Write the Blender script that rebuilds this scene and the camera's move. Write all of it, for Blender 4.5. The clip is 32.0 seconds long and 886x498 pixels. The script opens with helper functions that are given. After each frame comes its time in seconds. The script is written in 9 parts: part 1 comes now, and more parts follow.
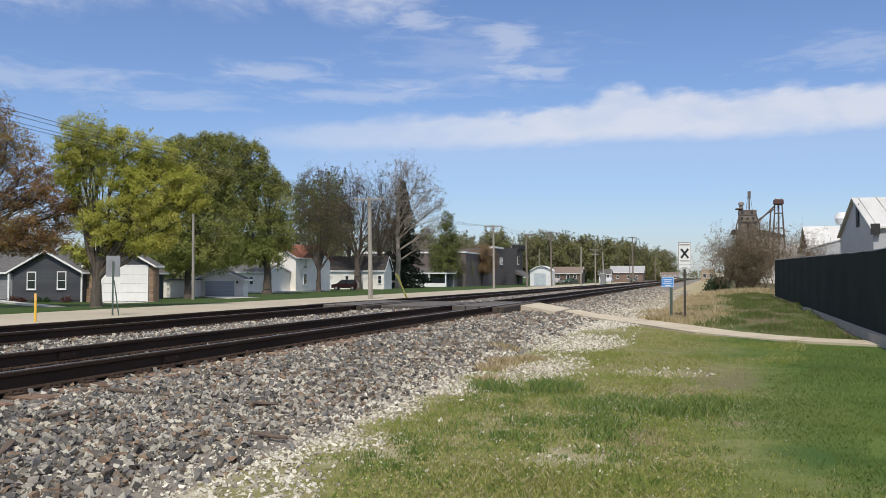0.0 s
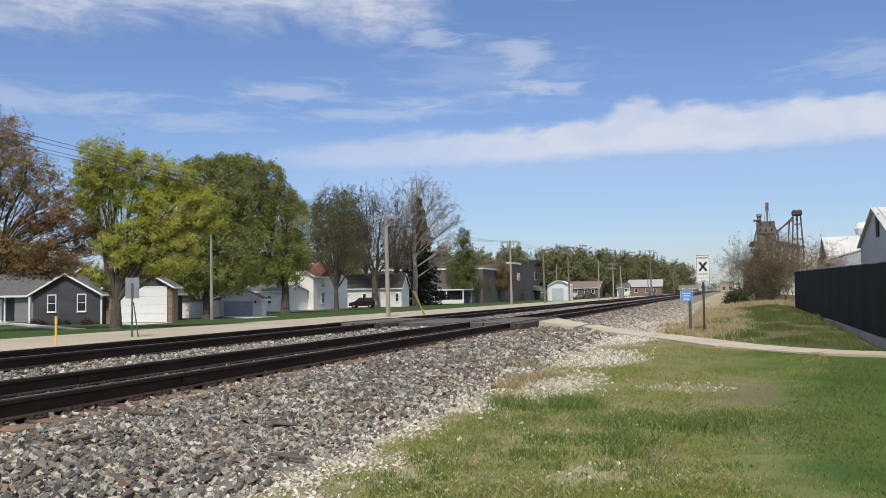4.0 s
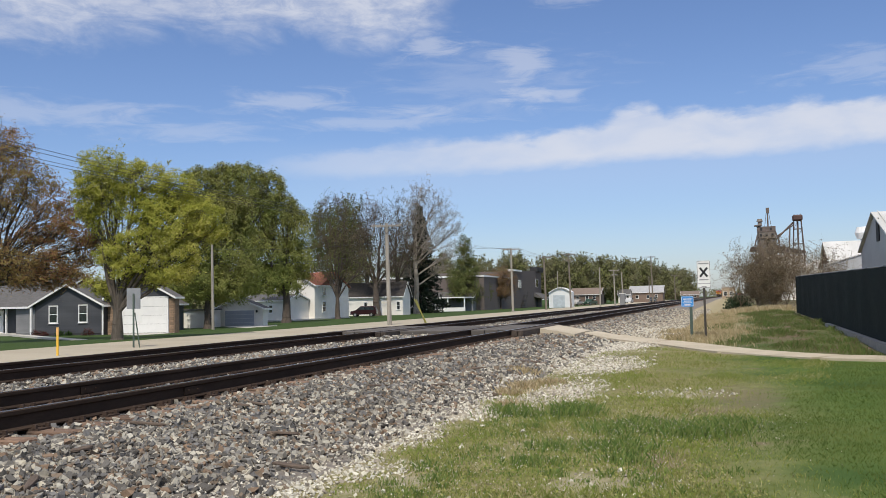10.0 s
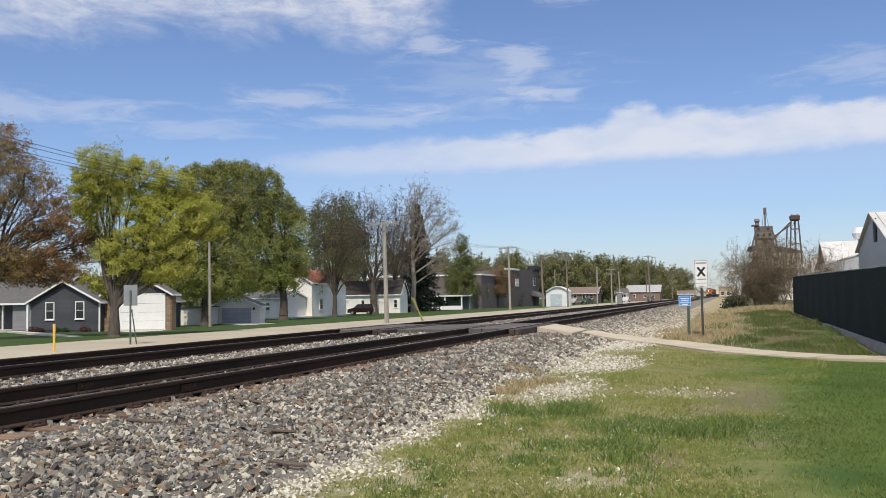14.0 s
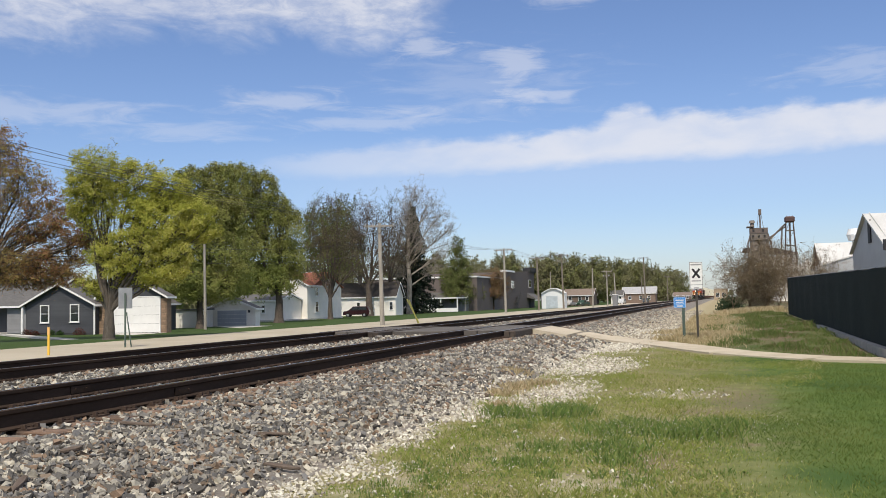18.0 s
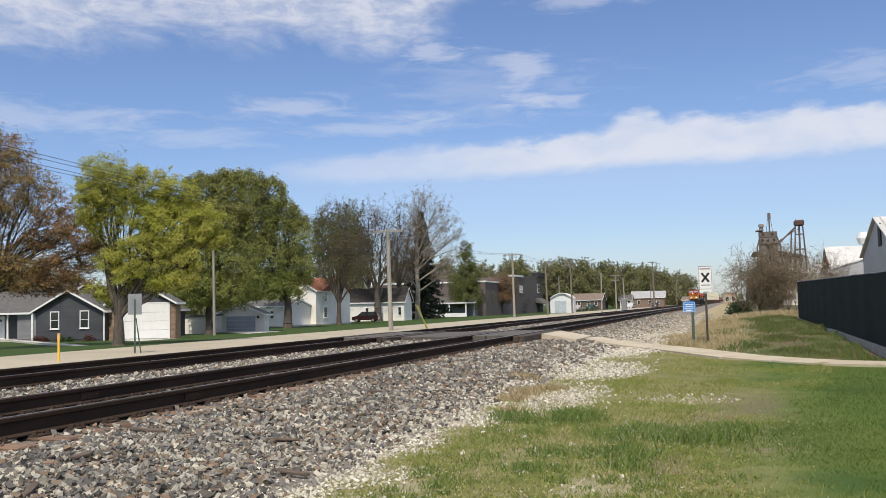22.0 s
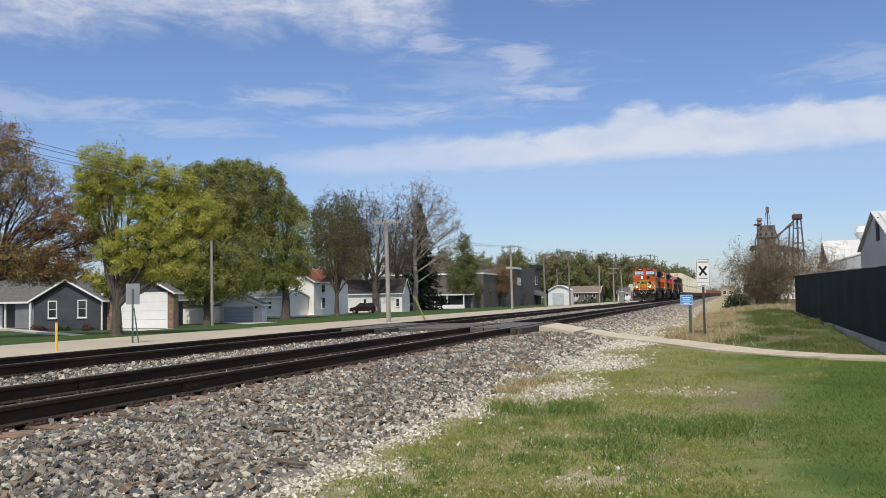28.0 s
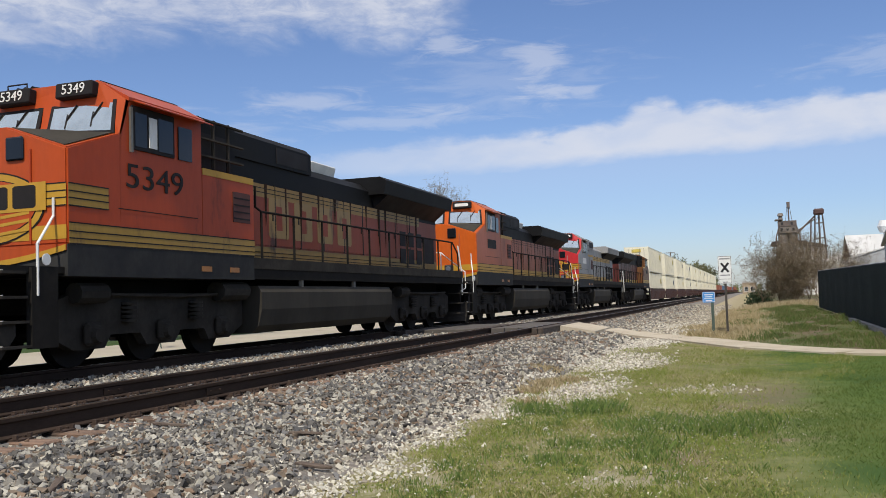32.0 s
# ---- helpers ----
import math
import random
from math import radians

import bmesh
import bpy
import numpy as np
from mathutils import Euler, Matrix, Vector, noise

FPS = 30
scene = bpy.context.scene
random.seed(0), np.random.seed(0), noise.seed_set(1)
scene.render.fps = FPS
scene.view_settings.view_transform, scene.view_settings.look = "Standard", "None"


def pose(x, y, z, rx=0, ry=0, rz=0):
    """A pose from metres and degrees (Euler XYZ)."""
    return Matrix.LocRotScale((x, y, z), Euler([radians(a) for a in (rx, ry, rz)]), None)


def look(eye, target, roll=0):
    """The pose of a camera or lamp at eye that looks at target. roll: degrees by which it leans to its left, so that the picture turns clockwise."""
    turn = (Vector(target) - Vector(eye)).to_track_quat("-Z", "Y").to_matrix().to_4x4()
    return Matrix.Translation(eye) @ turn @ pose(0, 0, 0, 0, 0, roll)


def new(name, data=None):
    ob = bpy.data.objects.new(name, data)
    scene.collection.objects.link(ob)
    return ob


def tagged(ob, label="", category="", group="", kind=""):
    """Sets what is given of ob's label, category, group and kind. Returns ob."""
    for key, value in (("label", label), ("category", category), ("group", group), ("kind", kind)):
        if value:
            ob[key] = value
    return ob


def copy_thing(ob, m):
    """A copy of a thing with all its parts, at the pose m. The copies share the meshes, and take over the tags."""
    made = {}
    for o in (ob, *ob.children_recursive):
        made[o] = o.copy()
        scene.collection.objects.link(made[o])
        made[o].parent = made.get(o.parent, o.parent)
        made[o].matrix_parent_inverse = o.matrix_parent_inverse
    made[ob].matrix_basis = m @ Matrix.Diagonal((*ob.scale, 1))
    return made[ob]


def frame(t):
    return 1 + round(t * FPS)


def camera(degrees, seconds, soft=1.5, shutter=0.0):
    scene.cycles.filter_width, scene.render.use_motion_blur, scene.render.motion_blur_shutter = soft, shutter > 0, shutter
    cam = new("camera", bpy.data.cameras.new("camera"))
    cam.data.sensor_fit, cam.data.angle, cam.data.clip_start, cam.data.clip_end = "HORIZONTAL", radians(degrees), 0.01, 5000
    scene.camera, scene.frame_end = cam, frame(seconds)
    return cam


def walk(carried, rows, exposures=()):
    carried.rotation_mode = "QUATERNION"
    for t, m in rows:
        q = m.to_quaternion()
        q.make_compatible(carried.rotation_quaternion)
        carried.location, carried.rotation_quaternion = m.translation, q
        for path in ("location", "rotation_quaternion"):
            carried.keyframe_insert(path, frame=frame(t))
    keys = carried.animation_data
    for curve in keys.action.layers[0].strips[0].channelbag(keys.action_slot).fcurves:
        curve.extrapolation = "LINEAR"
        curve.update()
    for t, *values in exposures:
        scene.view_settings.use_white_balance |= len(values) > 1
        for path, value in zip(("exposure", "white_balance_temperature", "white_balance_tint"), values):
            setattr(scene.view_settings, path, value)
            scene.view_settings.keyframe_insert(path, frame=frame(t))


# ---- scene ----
cam = camera(52.18, 32.0, soft=0.8, shutter=0.0)

EYE = (0.0, 0.0, 1.5)
# seconds, degrees left of the track, tilt, roll, drift in x, y, z
PATH = [
    (0, 16.24, 1.76, -0.09, -0.007, 0.016, -0.012),
    (0.5, 16.27, 1.85, -0.19, -0.011, 0.020, -0.009),
    (1, 16.32, 2.19, -0.07, 0.003, 0.008, -0.007),
    (1.5, 16.63, 2.30, 0.30, 0.002, 0.002, -0.002),
    (2, 16.74, 2.00, 0.46, 0.006, -0.001, -0.014),
    (2.5, 17.01, 2.31, 0.80, -0.004, 0.018, -0.007),
    (3, 17.29, 2.80, 0.93, -0.013, 0.029, -0.004),
    (3.5, 17.29, 2.80, 0.79, -0.003, 0.021, 0.003),
    (5.5, 17.39, 3.03, 0.83, -0.000, 0.010, 0.002),
    (6, 17.40, 3.18, 0.92, 0.009, -0.004, 0.001),
    (6.5, 17.50, 3.28, 0.92, 0.007, -0.000, 0.002),
    (7, 17.51, 3.25, 0.82, 0.008, 0.006, 0.002),
    (7.5, 17.62, 3.29, 0.67, 0.009, -0.010, 0.002),
    (8, 17.70, 3.32, 0.66, -0.003, 0.003, 0.003),
    (8.5, 17.65, 3.19, 0.90, -0.008, 0.003, 0.002),
    (9, 17.55, 3.22, 1.15, 0.000, -0.000, 0.000),
    (9.5, 17.33, 3.33, 1.22, 0.002, 0.008, 0.006),
    (10, 17.35, 3.31, 1.26, 0.015, -0.008, 0.004),
    (10.5, 17.26, 3.43, 1.16, 0.016, -0.011, 0.000),
    (11, 16.98, 3.56, 1.07, 0.013, -0.001, 0.006),
    (11.5, 16.95, 3.45, 0.97, 0.016, -0.003, 0.005),
    (12, 17.05, 3.40, 0.87, 0.010, -0.008, 0.004),
    (12.5, 17.18, 3.39, 0.75, 0.005, -0.003, 0.007),
    (13, 17.22, 3.33, 0.82, 0.006, -0.001, 0.004),
    (13.5, 17.18, 3.22, 0.78, 0.005, 0.002, 0.004),
    (14, 17.19, 3.20, 0.99, 0.000, 0.010, 0.004),
    (14.5, 17.28, 3.10, 1.11, 0.006, 0.008, 0.001),
    (16.5, 17.28, 3.16, 1.17, 0.012, 0.021, 0.002),
    (17, 17.08, 3.17, 1.08, 0.016, 0.022, 0.004),
    (17.5, 17.02, 3.25, 1.13, 0.016, 0.010, 0.008),
    (18, 16.91, 3.33, 1.11, 0.015, 0.015, 0.004),
    (18.5, 16.92, 3.40, 1.04, 0.015, 0.013, 0.005),
    (19, 16.88, 3.40, 1.08, 0.024, -0.004, 0.005),
    (19.5, 16.90, 3.42, 1.26, 0.034, -0.006, 0.004),
    (20, 16.99, 3.41, 1.29, 0.031, -0.001, 0.004),
    (20.5, 17.13, 3.43, 1.27, 0.026, 0.002, 0.003),
    (21, 17.13, 3.34, 1.36, 0.028, 0.004, 0.006),
    (21.5, 17.17, 3.43, 1.41, 0.025, 0.020, 0.006),
    (22, 17.43, 3.66, 1.30, 0.011, 0.013, 0.006),
    (22.5, 17.78, 3.75, 1.24, 0.005, 0.008, 0.006),
    (23, 17.88, 3.66, 1.13, -0.000, 0.016, 0.006),
    (23.5, 18.11, 3.76, 1.16, 0.000, 0.008, 0.012),
    (24, 18.31, 3.61, 1.08, 0.004, 0.015, 0.011),
    (24.5, 18.32, 3.15, 0.81, 0.004, 0.007, 0.005),
    (25, 18.31, 3.28, 0.93, -0.002, 0.019, 0.005),
    (25.5, 18.21, 3.38, 1.00, -0.001, 0.013, 0.004),
    (27.5, 17.76, 3.43, 1.42, 0.025, 0.002, 0.011),
    (28, 17.33, 3.13, 0.95, 0.019, 0.004, 0.006),
    (28.5, 17.20, 2.70, 0.87, 0.004, 0.026, -0.002),
    (29, 17.13, 2.64, 0.98, 0.018, 0.020, 0.001),
    (29.5, 17.26, 2.53, 0.92, 0.009, 0.019, -0.002),
    (30, 17.56, 2.58, 0.75, -0.006, 0.031, -0.001),
    (30.5, 17.97, 2.76, 0.74, -0.006, 0.016, 0.004),
    (31, 18.51, 2.99, 0.96, -0.008, 0.014, 0.003),
    (31.5, 18.61, 3.14, 1.37, -0.008, 0.008, 0.011),
    (32, 18.52, 3.24, 1.85, -0.015, 0.023, 0.004),
]


def view(t, yaw, tilt, roll, dx, dy, dz):
    return t, pose(EYE[0] + dx, EYE[1] + dy, EYE[2] + dz, 90 + tilt, 0, yaw) @ pose(0, 0, 0, 0, 0, -roll)


# the picture brightens a little while the sun is at its clearest
EXPOSURES = [(0, -0.02, 6280, 10), (5.5, -0.05, 6320, 10), (12, -0.04, 6340, 10), (13.5, 0.02, 6400, 10), (14.5, 0.05, 6450, 10), (17, 0.08, 6520, 10), (21, 0.09, 6520, 10), (22.5, 0.04, 6440, 10),
             (24, -0.04, 6320, 10), (32, -0.04, 6320, 10)]
walk(cam, [view(*row) for row in PATH], EXPOSURES)
scene.view_settings.exposure = 0.0

# ---- light ----
SUN_EL, SUN_AZ = 54.0, 171.0        # azimuth clockwise from +Y
sun_dir = Vector((math.sin(radians(SUN_AZ)) * math.cos(radians(SUN_EL)),
                  math.cos(radians(SUN_AZ)) * math.cos(radians(SUN_EL)), math.sin(radians(SUN_EL))))
sun_data = bpy.data.lights.new("sun", "SUN")
sun_data.energy, sun_data.angle, sun_data.color = 3.75, radians(0.53), (1.0, 0.91, 0.76)
sun = new("sun", sun_data)
sun.matrix_world = look((0, 0, 60), Vector((0, 0, 60)) - sun_dir)

world = bpy.data.worlds.new("sky")
scene.world = world
world.use_nodes = True


def link(nt, out, inp):
    nt.links.new(out, inp)


def calc(nt, op, a, b=None, c=None, clamp=False):
    """A math node; inputs are sockets or numbers."""
    n = nt.nodes.new("ShaderNodeMath")
    n.operation, n.use_clamp = op, clamp
    for i, v in enumerate((a, b, c)):
        if v is None:
            continue
        if isinstance(v, (int, float)):
            n.inputs[i].default_value = v
        else:
            nt.links.new(v, n.inputs[i])
    return n.outputs[0]


def ramp01(nt, v, lo, hi):
    n = nt.nodes.new("ShaderNodeMapRange")
    n.interpolation_type = "SMOOTHSTEP"
    n.inputs[1].default_value, n.inputs[2].default_value = lo, hi
    nt.links.new(v, n.inputs[0])
    return n.outputs[0]


def noise_of(nt, vec, scale, detail=4, rough=0.55, warp=0.0):
    n = nt.nodes.new("ShaderNodeTexNoise")
    n.inputs["Scale"].default_value, n.inputs["Detail"].default_value = scale, detail
    n.inputs["Roughness"].default_value, n.inputs["Distortion"].default_value = rough, warp
    if vec is not None:
        nt.links.new(vec, n.inputs["Vector"])
    return n.outputs[0]


def mix_col(nt, fac, a, b, mode="MIX"):
    n = nt.nodes.new("ShaderNodeMix")
    n.data_type, n.blend_type = "RGBA", mode
    for i, v in ((0, fac), (6, a), (7, b)):
        if isinstance(v, (int, float)):
            n.inputs[i].default_value = v
        elif isinstance(v, tuple):
            n.inputs[i].default_value = (*v, 1.0)
        else:
            nt.links.new(v, n.inputs[i])
    return n.outputs[2]


def build_sky():
    nt = world.node_tree
    bg = nt.nodes["Background"]
    sky = nt.nodes.new("ShaderNodeTexSky")
    sky.sky_type, sky.sun_disc = "NISHITA", False
    sky.sun_elevation, sky.sun_rotation = radians(SUN_EL), radians(SUN_AZ)
    sky.air_density, sky.dust_density, sky.ozone_density = 1.0, 0.6, 2.5
    tc = nt.nodes.new("ShaderNodeTexCoord")
    sep = nt.nodes.new("ShaderNodeSeparateXYZ")
    link(nt, tc.outputs["Generated"], sep.inputs[0])
    az = calc(nt, "MULTIPLY", calc(nt, "ARCTAN2", sep.outputs[0], sep.outputs[1]), 57.2958)
    el = calc(nt, "MULTIPLY", calc(nt, "ARCSINE", sep.outputs[2]), 57.2958)
    com = nt.nodes.new("ShaderNodeCombineXYZ")
    link(nt, calc(nt, "MULTIPLY", az, 0.42), com.inputs[0])
    link(nt, el, com.inputs[1])
    puff = noise_of(nt, com.outputs[0], 0.42, 6, 0.55, 0.3)
    fine = noise_of(nt, com.outputs[0], 1.1, 6, 0.62, 0.4)
    def outline(rows, lo, hi):
        """A height that changes with azimuth, from rows of azimuth and elevation."""
        n = nt.nodes.new("ShaderNodeValToRGB")
        e = n.color_ramp.elements
        while len(e) < len(rows):
            e.new(0.5)
        for k, (a, h) in enumerate(rows):
            e[k].position = (a + 60.0) / 120.0
            g = (h - lo) / (hi - lo)
            e[k].color = (g, g, g, 1)
        link(nt, calc(nt, "DIVIDE", calc(nt, "ADD", az, 60.0), 120.0, clamp=True), n.inputs[0])
        return calc(nt, "ADD", calc(nt, "MULTIPLY", n.outputs[0], hi - lo), lo)

    # the long cumulus bank: billowing top, hazy foot
    crest = outline([(-60, 7.0), (-34, 8.0), (-27.1, 9.1), (-25, 9.6), (-20, 10.0), (-15.6, 10.4), (-12.8, 10.3), (-9.2, 10.5), (-7.1, 10.8), (-6.2, 11.5), (-3.9, 11.9),
                     (-3.2, 11.3), (-2.7, 11.4), (-0.5, 11.3), (1.1, 11.0), (2.7, 11.0), (4.3, 11.3), (7.4, 11.1), (12, 10.8), (22, 10.5), (40, 9.0), (60, 7.0)], 5.0, 13.0)
    base = outline([(-60, 7.5), (-30, 8.1), (-23.6, 7.8), (-12.8, 8.0), (-5.7, 8.4), (1.0, 8.3), (4.2, 8.2), (7.3, 8.5), (12, 8.6), (60, 8.0)], 5.0, 13.0)
    jag = calc(nt, "ADD", calc(nt, "MULTIPLY", calc(nt, "SUBTRACT", noise_of(nt, com.outputs[0], 0.9, 5, 0.55, 0.2), 0.5), 1.5),
               calc(nt, "MULTIPLY", calc(nt, "SUBTRACT", fine, 0.5), 0.9))
    over = calc(nt, "ADD", calc(nt, "SUBTRACT", el, crest), jag)
    top = ramp01(nt, over, 0.3, -0.65)
    foot = ramp01(nt, calc(nt, "ADD", calc(nt, "SUBTRACT", el, base), calc(nt, "MULTIPLY", jag, 0.5)), -0.5, 0.75)
    ends = calc(nt, "MULTIPLY", ramp01(nt, az, -31.0, -7.0), ramp01(nt, az, 60.0, 30.0))
    ends = calc(nt, "ADD", calc(nt, "MULTIPLY", ends, 0.62), calc(nt, "MULTIPLY", ramp01(nt, az, -34.0, -24.0), 0.36))
    body = calc(nt, "MULTIPLY", calc(nt, "MULTIPLY", top, foot), ends)
    shade = calc(nt, "ADD", calc(nt, "MULTIPLY", ramp01(nt, puff, 0.3, 0.62), 0.28), 0.74)
    body = calc(nt, "MULTIPLY", body, shade)
    # haze trailing below the bank
    haze = calc(nt, "MULTIPLY", calc(nt, "MULTIPLY", ramp01(nt, el, 4.5, 8.6), ramp01(nt, el, 10.4, 8.6)), ramp01(nt, az, -34.0, -18.0))
    body = calc(nt, "MAXIMUM", body, calc(nt, "MULTIPLY", haze, 0.2))
    # torn high cloud, upper west
    rim = outline([(-60, 14.0), (-43.3, 15.2), (-38.8, 15.9), (-33.9, 16.8), (-27.1, 16.6), (-22.1, 15.9), (-18.4, 16.4), (-16.6, 17.8), (-14.4, 20.0), (60, 21.0)], 10.0, 22.0)
    veil = noise_of(nt, com.outputs[0], 0.5, 7, 0.62, 0.5)
    torn = calc(nt, "ADD", calc(nt, "SUBTRACT", el, rim), calc(nt, "MULTIPLY", calc(nt, "SUBTRACT", veil, 0.5), 5.0))
    thin = calc(nt, "MULTIPLY", ramp01(nt, torn, -1.0, 2.2), calc(nt, "ADD", calc(nt, "MULTIPLY", ramp01(nt, fine, 0.32, 0.66), 0.5), 0.42))
    # faint long streaks and loose wisps: azimuth, elevation, half sizes, strength
    flat = nt.nodes.new("ShaderNodeCombineXYZ")
    link(nt, calc(nt, "MULTIPLY", az, 0.22), flat.inputs[0])
    link(nt, el, flat.inputs[1])
    long_n = noise_of(nt, flat.outputs[0], 1.3, 6, 0.62, 0.6)
    for ca, ce, ra, re, st in ((-26.5, 12.6, 4.0, 0.7, 0.42), (-19.0, 12.0, 2.6, 0.55, 0.42), (-12.0, 12.8, 2.2, 0.9, 0.55), (-9.2, 12.7, 1.3, 0.5, 0.45), (-12.0, 14.6, 2.6, 1.3, 0.5), (-20.7, 11.4, 6.5, 0.6, 0.35),
                               (-33, 10.6, 6.0, 0.7, 0.3), (-8.0, 18.6, 4.0, 0.6, 0.4), (-17.7, 15.9, 2.6, 0.8, 0.5), (-42, 11.4, 10.0, 1.0, 0.36), (9.0, 13.0, 6.0, 1.1, 0.3), (-14.0, 13.7, 7.0, 2.4, 0.2)):
        d = calc(nt, "ADD", calc(nt, "POWER", calc(nt, "DIVIDE", calc(nt, "SUBTRACT", az, ca), ra), 2.0), calc(nt, "POWER", calc(nt, "DIVIDE", calc(nt, "SUBTRACT", el, ce), re), 2.0))
        d = calc(nt, "ADD", calc(nt, "SQRT", d), calc(nt, "MULTIPLY", calc(nt, "SUBTRACT", long_n, 0.5), -3.4))
        thin = calc(nt, "MAXIMUM", thin, calc(nt, "MULTIPLY", ramp01(nt, d, 1.25, 0.0), st))
    cloud = calc(nt, "MAXIMUM", body, thin)
    cloud = calc(nt, "MULTIPLY", cloud, 0.82, clamp=True)
    gain = mix_col(nt, 1.0, sky.outputs[0], (0.94, 0.985, 1.175), "MULTIPLY")
    white = mix_col(nt, 1.0, (7.4, 7.45, 7.9), (1.0, 1.0, 1.0), "MULTIPLY")
    link(nt, mix_col(nt, cloud, gain, white), bg.inputs[0])
    bg.inputs[1].default_value = 0.104


build_sky()

# ---- materials ----
MATS = {}


def mat(name, c1, c2=None, scale=1.5, rough=0.8, metal=0.0, bump=0.2, fine=30.0, grain=0.25, rand=0.0,
        stain=None, stain_at=0.62, stain_scale=0.6, island=0.0, spec=0.5, coat=0.0, see=0.0, stretch=(1, 1, 1)):
    """A surface with colour drifting between c1 and c2, fine grain, and stains where stain is given."""
    if name in MATS:
        return MATS[name]
    m = bpy.data.materials.new(name)
    m.use_nodes = True
    nt = m.node_tree
    b = nt.nodes["Principled BSDF"]
    tc = nt.nodes.new("ShaderNodeTexCoord")
    mp = nt.nodes.new("ShaderNodeMapping")
    mp.inputs["Scale"].default_value = stretch
    link(nt, tc.outputs["Object"], mp.inputs[0])
    vec = mp.outputs[0]
    n1 = noise_of(nt, vec, scale, 5)
    n2 = noise_of(nt, vec, fine, 3, 0.6)
    col = mix_col(nt, ramp01(nt, n1, 0.32, 0.68), c1, c2 or tuple(v * 0.8 for v in c1))
    if stain:
        n3 = noise_of(nt, vec, stain_scale, 6, 0.65)
        col = mix_col(nt, ramp01(nt, n3, stain_at, stain_at + 0.12), col, stain)
    val = calc(nt, "ADD", calc(nt, "MULTIPLY", calc(nt, "SUBTRACT", n2, 0.5), 2 * grain), 1.0)
    if rand:
        oi = nt.nodes.new("ShaderNodeObjectInfo")
        val = calc(nt, "MULTIPLY", val, calc(nt, "ADD", calc(nt, "MULTIPLY", oi.outputs["Random"], 2 * rand), 1 - rand))
    if island:
        ge = nt.nodes.new("ShaderNodeNewGeometry")
        val = calc(nt, "MULTIPLY", val, calc(nt, "ADD", calc(nt, "MULTIPLY", ge.outputs["Random Per Island"], 2 * island), 1 - island))
    hsv = nt.nodes.new("ShaderNodeHueSaturation")
    link(nt, col, hsv.inputs["Color"])
    link(nt, val, hsv.inputs["Value"])
    link(nt, hsv.outputs[0], b.inputs["Base Color"])
    b.inputs["Metallic"].default_value = metal
    b.inputs["Specular IOR Level"].default_value = spec
    b.inputs["Coat Weight"].default_value = coat
    link(nt, calc(nt, "ADD", calc(nt, "MULTIPLY", calc(nt, "SUBTRACT", n1, 0.5), 0.25), rough, clamp=True), b.inputs["Roughness"])
    if bump:
        bp = nt.nodes.new("ShaderNodeBump")
        bp.inputs["Strength"].default_value, bp.inputs["Distance"].default_value = bump, 0.02
        link(nt, n2, bp.inputs["Height"])
        link(nt, bp.outputs[0], b.inputs["Normal"])
    if see:
        tr = nt.nodes.new("ShaderNodeBsdfTranslucent")
        link(nt, hsv.outputs[0], tr.inputs[0])
        mx = nt.nodes.new("ShaderNodeMixShader")
        mx.inputs[0].default_value = see
        link(nt, b.outputs[0], mx.inputs[1])
        link(nt, tr.outputs[0], mx.inputs[2])
        link(nt, mx.outputs[0], nt.nodes["Material Output"].inputs[0])
    MATS[name] = m
    return m


